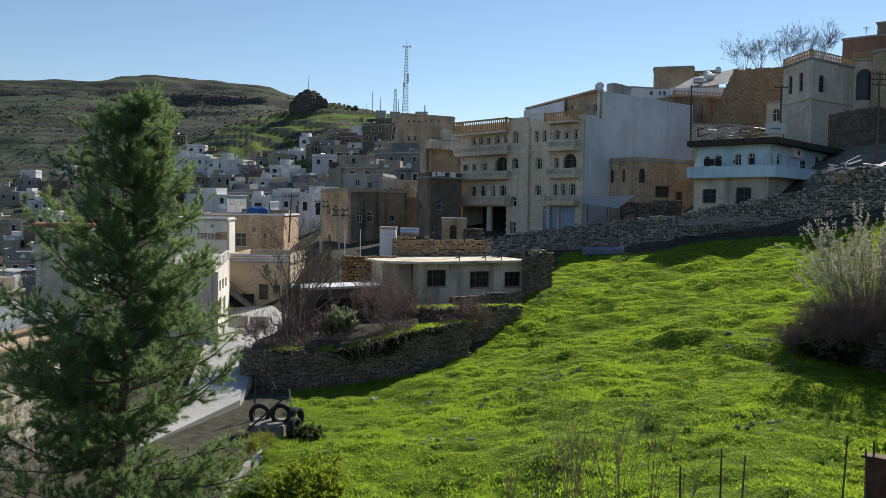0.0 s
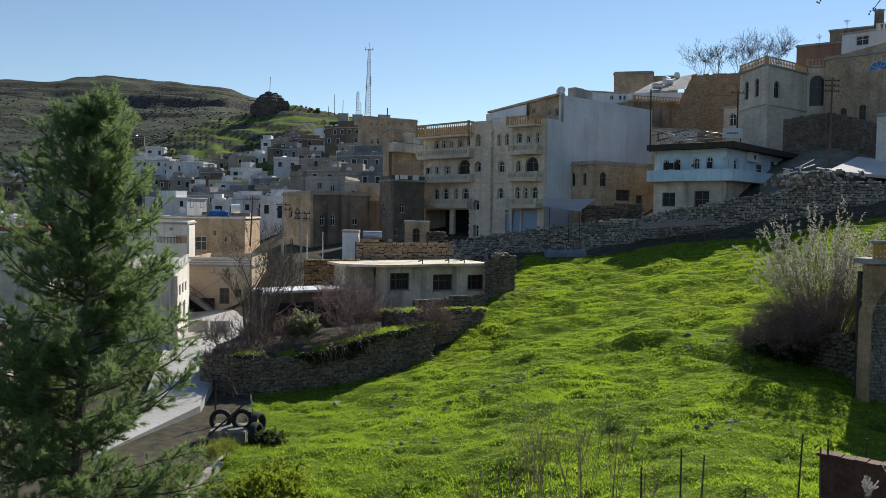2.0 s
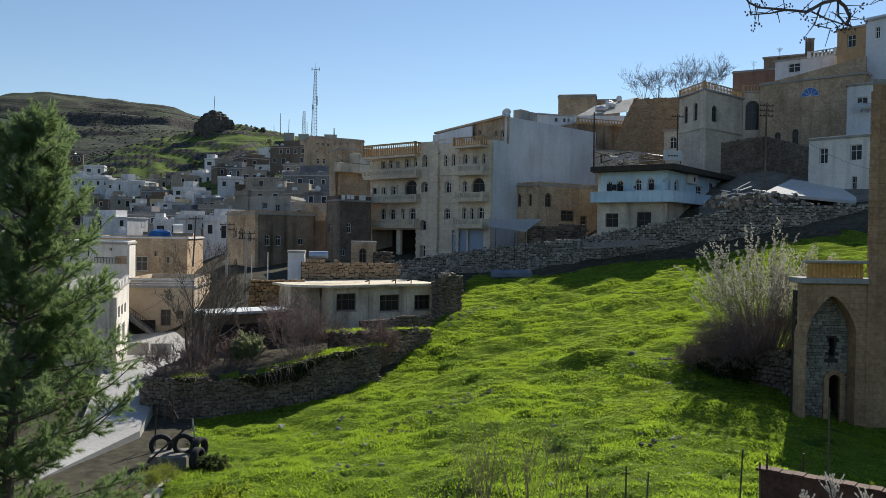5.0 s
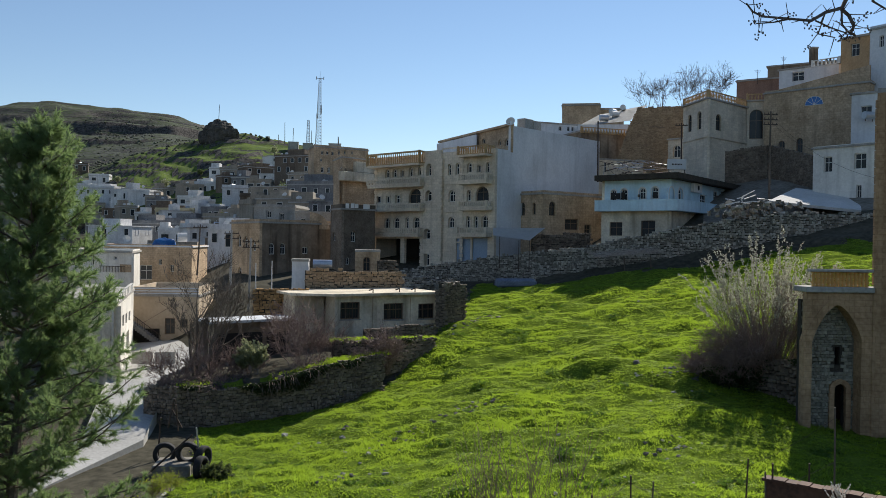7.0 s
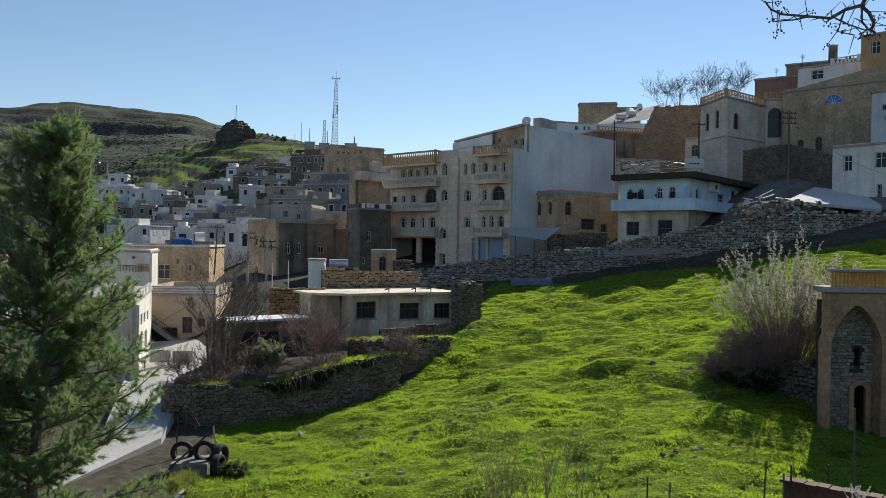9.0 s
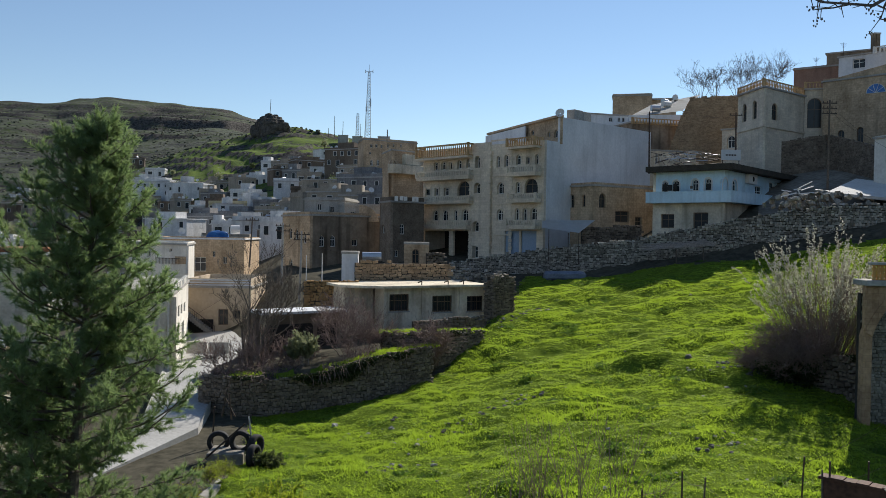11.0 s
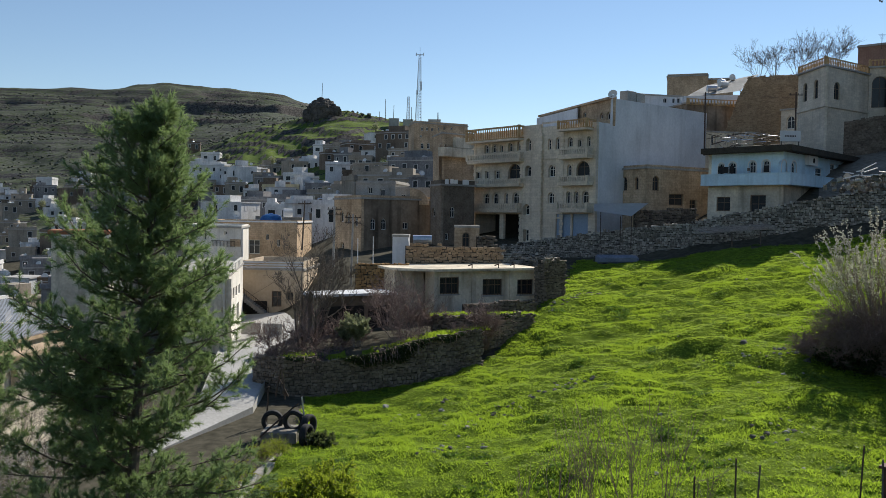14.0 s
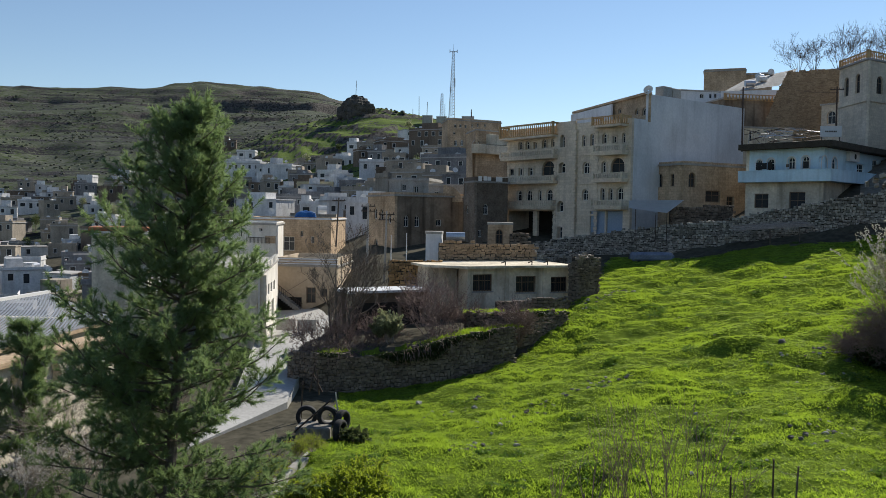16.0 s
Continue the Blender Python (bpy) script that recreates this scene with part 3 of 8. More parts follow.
class Sticks:
    """Gathers thin three-sided limbs and small leaves into plain lists."""

    def __init__(self):
        self.V, self.F, self.M = [], [], []
        self.green = self.stem = None
        self.top = 99

    def limb(self, a, b, ra, rb, mat_index=0):
        d = (b - a)
        if d.length < 1e-5:
            return
        d = d.normalized()
        u = d.orthogonal().normalized()
        w = d.cross(u)
        o = len(self.V)
        for c, r in ((a, ra), (b, rb)):
            for k in range(3):
                f = k * 2.0944
                self.V.append((c + u * (r * math.cos(f)) + w * (r * math.sin(f)))[:])
        for k in range(3):
            j = (k + 1) % 3
            self.F.append((o + k, o + j, o + 3 + j, o + 3 + k))
            self.M.append(mat_index)

    def chain(self, path):
        """One unbroken tapering limb through (place, radius) pairs."""
        for k, (c, r) in enumerate(path):
            d = (path[min(k + 1, len(path) - 1)][0] - path[max(k - 1, 0)][0]).normalized()
            u = d.cross(Vector((1, 0.3, 0))).normalized()
            w = d.cross(u)
            for i in range(4):
                self.V.append((c + u * (r * math.cos(i * 1.5708)) + w * (r * math.sin(i * 1.5708)))[:])
                if k:
                    j = (i + 1) % 4
                    self.F.append((4 * k - 4 + i, 4 * k - 4 + j, 4 * k + j, 4 * k + i))
                    self.M.append(0)

    def leaf(self, c, d, size, width, rng, mat_index=1):
        u = Vector((rng.gauss(0, 1), rng.gauss(0, 1), rng.gauss(0, 1)))
        w = d.cross(u)
        if w.length < 1e-4:
            return
        w = w.normalized() * width / 2
        o = len(self.V)
        self.V += [(c - w * 0.4)[:], (c + d * size * 0.5 - w)[:], (c + d * size)[:], (c + d * size * 0.5 + w)[:]]
        self.F.append((o, o + 1, o + 2, o + 3))
        self.M.append(mat_index)

    def needle(self, c, d, size, width, rng, mat_index=0):
        w = d.cross(Vector((rng.gauss(0, 1), rng.gauss(0, 1), rng.gauss(0, 1))))
        if w.length < 1e-4:
            return
        w = w.normalized() * width / 2
        o = len(self.V)
        self.V += [(c - w)[:], (c + w)[:], (c + d * size)[:]]
        self.F.append((o, o + 1, o + 2))
        self.M.append(mat_index)

    def part(self, name, mats, parent, label="", kind=""):
        me = bpy.data.meshes.new(name)
        me.from_pydata(self.V, [], self.F)
        for m in mats:
            me.materials.append(m)
        me.polygons.foreach_set("material_index", self.M)
        ob = part(name, me, None, parent, label)
        return tagged(ob, kind=kind) if kind else ob


def unit(rng):
    return Vector((rng.gauss(0, 1), rng.gauss(0, 1), rng.gauss(0, 1))).normalized()


def grow(st, rng, a, d, length, r, level, bend=0.25, up=0.1, kids=(2, 4), leaves=0, leaf=(0.1, 0.05), keep=0.62, thin=0.006):
    """A limb that wanders, tapers and forks."""
    n = 4
    p = a
    r0 = r
    path = [(a, r)]
    for k in range(n):
        d = (d + unit(rng) * bend * 0.5 + Vector((0, 0, up))).normalized()
        q = p + d * length / n
        r1 = max(thin * 0.7, r0 * (1 - 0.15 * (k + 1)))
        if level == st.top:
            path += [(q, r1)]
        else:
            st.limb(p, q, r, r1)
        r = r1
        if level > 0 and k > 0:
            for _ in range(rng.randint(*kids) if k == n - 1 else rng.randint(0, 2)):
                dd = (d + unit(rng) * (0.55 + bend)).normalized()
                grow(st, rng, q, dd, length * keep * rng.uniform(0.7, 1.2), max(thin, r * 0.72), level - 1, bend, up, kids, leaves, leaf, keep, thin)
        if level == 0 and leaves:
            for _ in range(leaves):
                st.green.leaf(p.lerp(q, rng.random()), (d + unit(rng) * 0.9).normalized(), leaf[0] * rng.uniform(0.6, 1.3), leaf[1], rng)
        p = q
    if level == st.top:
        st.stem.append(path)


def bare_shrub(name, label, at, height, spread, stems, levels, seed, radius=0.03, material=None, leaves=0, leaf_mat=None, leaf=(0.1, 0.05), bend=0.25,
               up=0.12, category="shrub", group="", keep=0.62, thin=0.006):
    rng = random.Random(seed)
    t = thing(name, at, label, category, group)
    st = Sticks()
    st.green, st.stem, st.top = Sticks(), [], levels
    base = Vector(at)
    for k in range(stems):
        f = rng.uniform(0, 6.283)
        rr = math.sqrt(rng.random())
        d = Vector((math.cos(f) * rr * spread, math.sin(f) * rr * spread, 1.0)).normalized()
        a = base + Vector((math.cos(f) * rr, math.sin(f) * rr, 0)) * spread * height * 0.12 - Vector((0, 0, 0.15))
        grow(st, rng, a, d, height * rng.uniform(0.34, 0.56), radius * rng.uniform(0.6, 1.1), levels, bend, up, (2, 3), leaves, leaf, keep, thin)
    for path in st.stem:
        one = Sticks()
        one.chain(path)
        one.part("stem", [material or TWIG], t)
    st.part("bare_crown" if not leaves else "branchwork", [material or TWIG], t)
    if leaves:
        st.green.M = [0] * len(st.green.F)
        st.green.part("foliage", [leaf_mat or BLOSSOM], t)
    return t


def dish_thing(at, r=0.5, face=(0.4, -1, 0.5), label="white satellite dish on a short mast"):
    t = thing("satellite_dish", at, label, "satellite dish", "rooftop dishes")
    at = Vector(at)
    bm = bmesh.new()
    tube(bm, at, at + Vector((0, 0, 0.7)), 0.04)
    part("mast", bm, STEEL, t)
    bm = bmesh.new()
    bmesh.ops.create_cone(bm, cap_ends=False, segments=14, radius1=r * 0.1, radius2=r, depth=r * 0.35,
                          matrix=Matrix.Translation(at + Vector((0, 0, 0.8))) @ Vector(face).to_track_quat("Z", "Y").to_matrix().to_4x4())
    part("reflector", bm, FRAME_WHITE, t)
    return t


def water_tank(at, r=0.45, length=1.3, material=None, turn=0.0, label="steel water heater tank lying on a roof"):
    t = thing("water_tank", at, label, "water tank", "rooftop tanks")
    d = Vector((math.cos(turn), math.sin(turn), 0)) * length / 2
    c = Vector(at) + Vector((0, 0, r + 0.25))
    bm = bmesh.new()
    tube(bm, c - d, c + d, r, r, 12)
    part("drum", bm, material or STEEL, t)
    bm = bmesh.new()
    for s in (-0.7, 0.7):
        tube(bm, c + d * s, Vector((c.x + d.x * s, c.y + d.y * s, at[2])), 0.04)
    part("stand", bm, IRON, t)
    return t


def pole(name, label, a, b, r=0.09, arms=0, material=None, category="pole"):
    t = thing(name, a, label, category)
    bm = bmesh.new()
    tube(bm, Vector(a), Vector(b), r, r * 0.7, 8)
    part("shaft", bm, material or BARK, t)
    for k in range(arms):
        z = b[2] - 0.35 - 0.55 * k
        bm = bmesh.new()
        box(bm, b[0] - 0.8, b[0] + 0.8, b[1] - 0.05, b[1] + 0.05, z - 0.05, z + 0.05)
        for x in (-0.7, -0.25, 0.25, 0.7):
            tube(bm, (b[0] + x, b[1], z + 0.05), (b[0] + x, b[1], z + 0.22), 0.04)
        part("crossarm", bm, IRON, t)
    return t


def cable(name, a, b, sag=0.6, r=0.015):
    a, b = Vector(a), Vector(b)
    st = Sticks()
    n = 10
    P = [a.lerp(b, k / n) - Vector((0, 0, sag * 4 * (k / n) * (1 - k / n))) for k in range(n + 1)]
    for k, p in enumerate(P):
        for f in (0, 2.0944, 4.1888):
            st.V.append((p.x, p.y + r * math.cos(f), p.z + r * math.sin(f)))
        if k:
            for i in range(3):
                j = (i + 1) % 3
                st.F.append((3 * k - 3 + i, 3 * k - 3 + j, 3 * k + j, 3 * k + i))
                st.M.append(0)
    t = thing(name, a, "thin dark overhead cable slung between buildings", "cable", "overhead cables")
    st.part("wire", [IRON], t)
    return t


# ---- apartment building ----
apt_l, apt_c, apt_r = (2.39, 107.5), (16.06, 92.6), (33.31, 108.0)
apt_top = 25.06
apt = thing("apartment_building", (*apt_c, 8.0), "four-storey cream stone apartment building with balconies", "apartment building")
_ol = [(1.91, 2.75, 22.33, 23.44, 1), (3.28, 4.11, 22.34, 23.44, 1), (4.72, 5.33, 22.34, 23.22), (6.23, 7.03, 22.34, 23.49, 1), (7.81, 8.49, 22.4, 23.54, 1), (0.26, 1.24, 19.03, 19.93), (2.09, 2.83, 18.99, 19.95), (3.87, 4.8, 18.94, 19.97), (6.31, 8.57, 18.86, 20.73, 1), (1.84, 2.9, 15.65, 17.06, 1), (3.53, 4.67, 15.64, 17.11, 1), (5.69, 6.39, 15.64, 17.09, 1), (7.09, 8.27, 15.64, 17.14, 1), (9.55, 10.4, 22.24, 23.78, 1), (9.44, 10.57, 19.08, 20.42, 1), (9.27, 10.41, 14.29, 15.63, 1), (9.35, 10.3, 10.96, 12.45), (12.89, 13.43, 22.22, 23.59, 1), (14.15, 14.77, 22.22, 23.64, 1), (13.07, 14.14, 18.92, 20.35, 1), (13.06, 14.05, 15.7, 17.07, 1), (15.98, 16.76, 22.39, 23.59, 1), (17.53, 18.11, 22.37, 23.17), (18.86, 19.43, 22.3, 23.48, 1), (15.99, 16.68, 18.98, 20.32, 1), (17.35, 19.36, 18.92, 20.64, 1), (15.9, 16.59, 15.69, 17.17, 1), (17.11, 17.79, 15.69, 17.15, 1), (18.29, 19.29, 15.69, 17.2, 1)]
_gar = [(0.32, 4.87, 9.91, 14.31), (5.58, 8.46, 10.08, 14.34), (14.34, 16.61, 10.4, 14.41), (16.87, 19.23, 10.5, 14.49)]
_m, _len = wall_frame(apt_l, apt_c)
sheet("wall", [(0, 8), (_len, 8), (_len, apt_top), (0, apt_top)], [outline(*o) for o in _ol + _gar], 0.4, LIME, _m, apt)
for _o in _ol:
    window(_m, _o, apt, FRAME_WHITE if _o[1] - _o[0] < 1.9 else FRAME_BROWN, 0.25)
    s0, s1, z0, z1 = _o[:4]
    rim = [(s0 - 0.16, z0), *[(x, z) for x, z in outline(s0 - 0.16, s1 + 0.16, z0, z1 + 0.16, (*_o, 0)[4])[1:]]]
    sheet("surround", rim, [outline(s0, s1, z0 - 0.001, z1, (*_o, 0)[4])], 0.1, LIME, _m, apt, "", 0.07)
for _i, _o in enumerate(_gar):
    bm = bmesh.new()
    if _i < 2:
        # back board painted near-black for the shade inside the garage
        box(bm, _o[0] - 0.2, _o[1] + 0.2, -4.0, -3.8, _o[2], _o[3] + 0.3, _m)
        part("garage_shade_back", bm, DARK, apt)
    else:
        box(bm, _o[0], _o[1], -0.3, -0.22, _o[2], _o[3], _m)
        part("roller_door", bm, SHUTTER, apt, "blue-grey roller door")
# side, back and roof
_k = corner4(apt_l, apt_c, apt_r)
facade(apt, apt_c, apt_r, 8.0, apt_top, PLASTER_WHITE, name="side_wall",
       top=[(0.397, 8.0), (23.12, 8.0), (23.12, 28.25), (2.9, 28.07), (2.9, apt_top), (0.397, apt_top)])
facade(apt, apt_r, _k, 8.0, apt_top, PLASTER_WHITE)
facade(apt, _k, apt_l, 8.0, apt_top, LIME)
_mid = (Vector(apt_l) + Vector(apt_r)) / 2
slab(apt, [tuple(_mid + (Vector(p) - _mid) * 0.985) for p in (apt_l, apt_c, apt_r, _k)], apt_top - 0.25, apt_top - 0.03, ROOF_GREY)
# balconies
_ob = [(-0.22, 9.31, 20.89, 22.04), (-0.15, 9.38, 17.79, 18.8), (0.03, 9.08, 14.53, 15.69), (15.6, 19.84, 20.89, 22.07), (15.69, 19.93, 17.76, 18.87), (15.52, 19.94, 14.61, 15.73)]
for _o in _ob:
    balcony(apt, _m, _o[0], _o[1], _o[2], _o[3], 1.25, LIME)
# parapet balustrades over the two balcony bays, stair tower and corner stones
YELLOW = mat("ochre_stone", (0.34, 0.22, 0.10), (0.52, 0.36, 0.19), 0.6, 0.9, 0.3, 8)
for _o in [(-0.28, 9.24, 23.84, 24.84), (15.51, 19.75, 24.41, 25.26)]:
    bm = bmesh.new()
    box(bm, _o[0], _o[1], -0.4, 1.35, _o[2] - 0.25, _o[2], _m)
    eave = part("eave", bm, LIME, apt)
    for p, q in (((_o[0], 1.3), (_o[1], 1.3)), ((_o[0], -0.3), (_o[0], 1.3)), ((_o[1], 1.3), (_o[1], -0.3))):
        balustrade(eave, (_m @ Vector((*p, 0))).to_2d(), (_m @ Vector((*q, 0))).to_2d(), _o[2], apt_top + 0.35, YELLOW, 0.34)
_t = (8.9, 12.01, 10.57, 25.64)
_tw = [o for o in _ol if _t[0] < o[0] < _t[1] - 0.5]
sheet("stair_tower", [(_t[0], 8), (_t[1], 8), (_t[1], apt_top + 0.3), (_t[0], apt_top + 0.3)], [outline(*o) for o in _tw], 0.35, LIME, _m, apt, "", 0.36)
for s in (_t[0], _t[1], 15.22, 0.16):
    bm = bmesh.new()
    for k in range(34):
        z = 9 + k * 0.45
        w = 0.28 if k % 2 else 0.2
        if z < apt_top - 0.4:
            box(bm, s - w, s + w, 0.0, 0.42 if s in _t[:2] else 0.08, z, z + 0.41, _m, 0.02)
    tagged(part("quoin", bm, LIME, apt), kind="stuff")
for _v in [13.96, 17.72, 21.2, 25.5]:
    bm = bmesh.new()
    box(bm, _t[1], 15.49, 0, 0.14, _v - 0.1, _v + 0.1, _m)
    part("string_course", bm, LIME, apt)
# penthouse
_pl, _pc = (11.69, 113.0), (18.22, 94.53)
_pt = 28.07
pent = facade(apt, _pl, _pc, apt_top - 0.2, _pt, STONE_TAN, [(16.54, 17.23, 25.96, 26.64, 1), (18.17, 19.1, 25.7, 26.64, 1), (12.36, 13.1, 26.63, 27.19), (9.57, 10.2, 27.52, 27.96)], name="penthouse_wall")
_mid = (Vector(_pl) + Vector(apt_r)) / 2
slab(apt, [tuple(_mid + (Vector(p) - _mid) * 0.985) for p in (_pl, _pc, apt_r, corner4(_pl, _pc, apt_r))], _pt - 0.5, _pt - 0.35, ROOF_GREY, "penthouse_roof")
_pm, _pn = wall_frame(_pl, _pc)
bm = bmesh.new()
box(bm, -0.2, _pn + 0.1, -0.4, 0.35, _pt - 0.05, _pt + 0.22, _pm)
part("cornice", bm, STONE_TAN, apt)
bm = bmesh.new()
box(bm, 0, _pn * 0.6, 0.4, 0.6, apt_top, 28.34 - 0.5, _pm)
part("roof_screen", bm, PLASTER_WHITE, apt, "pale plastered roof screen")
for _b in [(6.23, 7.95, 28.01, 29.41), (8.08, 9.73, 28.13, 29.35)]:
    bm = bmesh.new()
    _rm, _ = wall_frame(apt_c, apt_r)
    box(bm, _b[0], _b[1], -1.6, -0.4, _b[2] - 0.5, _b[3], _rm, 0.04)
    part("chimney", bm, CONCRETE, apt)
dish_thing((18.14, 94.41, 27.7), 0.55, (-0.5, -1, 0.4))

# ---- blue house ----
_bl, _bc, _br = (28.58, 91.4), (34.69, 85.6), (50.06, 102.0)
_bz = 21.37
_bf = 17.94
blue = thing("blue_house", (*_bc, 12.0), "two-storey house, pale blue upper floor over bare stone", "house")
_w1 = [(1.2, 1.8, 18.7, 20.34, 1), (2.39, 3.18, 18.98, 20.42, 1), (4.65, 5.41, 19.17, 20.47, 1), (6.16, 6.9, 19.19, 20.53, 1)]
_w2 = [(-0.62, 0.77, 19.09, 20.46, 1), (2.06, 3.53, 18.97, 20.5, 1), (9.3, 11.69, 18.61, 20.18), (14.14, 16.11, 19.14, 20.9), (16.93, 18.99, 19.27, 20.99)]
_g1 = [(1.05, 2.65, 15.01, 16.6), (4.92, 6.62, 14.29, 16.76)]
_g2 = [(7.4, 9.55, 16.59, 17.04), (7.47, 9.62, 15.88, 16.33)]
for _a, _b2, _win, _gr in ((_bl, _bc, _w1, _g1), (_bc, _br, _w2, _g2)):
    m = facade(blue, _a, _b2, _bf, _bz, PLASTER_BLUE, _win, name="upper_wall")
    for o in _win:
        if (*o, 0)[4]:
            sheet("surround", outline(o[0] - 0.14, o[1] + 0.14, o[2] - 0.1, o[3] + 0.14, 1), [outline(*o)], 0.06, FRAME_WHITE, m, blue, "", 0.04)
    facade(blue, _a, _b2, 11.0, _bf, PLASTER_CREAM, _gr, frame_mat=FRAME_BROWN, name="ground_wall")
_bk = corner4(_bl, _bc, _br)
facade(blue, _br, _bk, 11, _bz, PLASTER_CREAM)
facade(blue, _bk, _bl, 11, _bz, PLASTER_CREAM)


def offset_corner(l, c, r, g):
    """The corner points of a block's walls moved outwards by g."""
    e1 = (Vector(c) - Vector(l)).normalized()
    e2 = (Vector(r) - Vector(c)).normalized()
    o1, o2 = Vector((e1.y, -e1.x)), Vector((e2.y, -e2.x))
    k = (o1 + o2) / (1 + o1.dot(o2))
    return tuple(Vector(l) + o1 * g - e1 * g * 0.3), tuple(Vector(c) + k * g), tuple(Vector(r) + o2 * g)


for _g, _z0, _z1, _mt, _nm in ((1.25, _bz, _bz + 0.62, MORTAR, "roof"), (1.15, _bf - 0.12, _bf + 0.1, PLASTER_BLUE, "balcony_floor")):
    p, q, r_ = offset_corner(_bl, _bc, _br, _g)
    slab(blue, [p, q, r_, corner4(_bl, _bc, _br)], _z0, _z1, _mt, _nm)
p, q, r_ = offset_corner(_bl, _bc, _br, 1.15)
_bp = 18.91 + 0.1
for _a, _b2 in ((p, q), (q, r_)):
    m, n = wall_frame(_a, _b2)
    bm = bmesh.new()
    box(bm, 0, n if _a is p else n * 0.72, -0.12, 0, _bf + 0.1, _bp, m)
    box(bm, 0, n if _a is p else n * 0.72, -0.16, 0.04, _bp, _bp + 0.08, m)
    part("balcony_parapet", bm, PLASTER_BLUE, blue)
m, n = wall_frame(_bc, _br)
_o = (5.97, 8.77, 20.27, 21.35)
bm = bmesh.new()
box(bm, _o[0], _o[1], 0.02, 0.45, _o[2], _o[3], m, 0.03)
ac = part("air_conditioner", bm, FRAME_WHITE, blue)
bm = bmesh.new()
tube(bm, m @ Vector(((_o[0] + _o[1]) / 2 + 0.1, 0.45, (_o[2] + _o[3]) / 2)), m @ Vector(((_o[0] + _o[1]) / 2 + 0.1, 0.47, (_o[2] + _o[3]) / 2)), 0.3, 0.3, 14)
part("fan_grille", bm, DARK, ac)
# outside stair of the blue house
_o = (14.53, 21.77, 17.4, 19.26)
bm = bmesh.new()
for k in range(12):
    s = _o[0] + (_o[1] - _o[0]) * k / 12
    box(bm, s, s + (_o[1] - _o[0]) / 12, 0.3, 1.1, _bf - 4, _bf + 0.1 - 0.2 * k, m)
part("stair", bm, PLASTER_BLUE, blue)
# washing on the blue balcony
m, n = wall_frame(p, q)
for _k2, (_s, _w, _h, _mt) in enumerate(((1.9, 0.55, 0.9, RUBBER), (2.5, 0.6, 0.75, RUBBER), (3.2, 0.5, 0.9, DARK), (7.0, 0.55, 0.8, RUBBER), (5.2, 0.3, 0.35, BARK))):
    t = thing("washing", tuple(m @ Vector((_s, -0.3, _bp + 0.1))), "dark garment hung out to dry over a balcony", "laundry", "washing on the balcony")
    bm = bmesh.new()
    box(bm, _s, _s + _w, -0.30, -0.24, _bp + 0.5 - _h * 0.4, _bp + 0.5 + _h * 0.5, m, 0.02)
    part("cloth", bm, _mt, t)

# ---- stone house in front of the white side wall ----
house("stone_house", "old tan stone house with arched windows and broken balcony", (19.67, 96.5), (21.95, 92.6), (30.64, 98.0), 10.0, 19.81, STONE_TAN,
      [(0.29, 1.18, 17.34, 18.96, 1), (2.53, 3.1, 17.43, 18.88, 1)], [(0.88, 1.98, 17.3, 19.01, 1), (3.63, 6.01, 15.66, 17.0), (7.11, 8.29, 14.9, 16.4)], parapet=0.25, frame_mat=FRAME_BROWN)
_aw = thing("awning", (18.46, 90.0, 15.48), "sagging white sheet awning over a yard", "awning")
bm = bmesh.new()
_ac = [Vector(q) for q in ((15.56, 90.5, 15.64), (21.8, 91.0, 15.8), (19.04, 87.0, 14.29), (15.06, 87.5, 14.79))]
_gv = [[bm.verts.new(_ac[0].lerp(_ac[1], i / 8).lerp(_ac[3].lerp(_ac[2], i / 8), j / 5) - Vector((0, 0, 0.35 * math.sin(math.pi * i / 8) * math.sin(math.pi * j / 5)))) for j in range(6)] for i in range(9)]
for i in range(8):
    for j in range(5):
        bm.faces.new((_gv[i][j], _gv[i][j + 1], _gv[i + 1][j + 1], _gv[i + 1][j]))
bmesh.ops.solidify(bm, geom=bm.faces[:], thickness=0.03)
part("cloth", bm, FRAME_WHITE, _aw)
for q in ((19.04, 87.0, 14.29), (17.91, 87.2, 14.27), (15.79, 87.4, 14.67)):
    bm = bmesh.new()
    tube(bm, q, (q[0], q[1], q[2] - 3.5), 0.04)
    part("post", bm, IRON, _aw)
stone_wall("yard_wall", "low rubble yard wall beside the awning", [(*(20.24, 90.5), 12.64, 14.75), (*(27.4, 92.0), 13.04, 15.25)], 0.5, 0.3, 0.4, STONE_WARM, seed=5)

# ---- long retaining wall above the meadow ----
stone_wall("retaining_wall", "long grey rubble retaining wall along the top of the meadow",
           [(*g, zb, zt) for g, zb, zt in (((5.04, 91.0), 8.88, 10.56), ((10.65, 90.5), 8.99, 11.61), ((15.31, 89.0), 8.13, 12.29),
            ((19.57, 87.5), 8.04, 12.94), ((24.42, 85.0), 8.77, 13.46), ((27.95, 83.0), 9.66, 14.47), ((32.51, 80.5), 11.0, 15.55),
            ((37.21, 79.0), 12.14, 16.54), ((42.69, 77.0), 12.93, 17.38), ((50.77, 75.0), 15.66, 17.41), ((56.28, 70.0), 15.7, 18.11))],
           0.8, 0.24, 0.26, STONE_GREY, seed=11, relief=0.12)
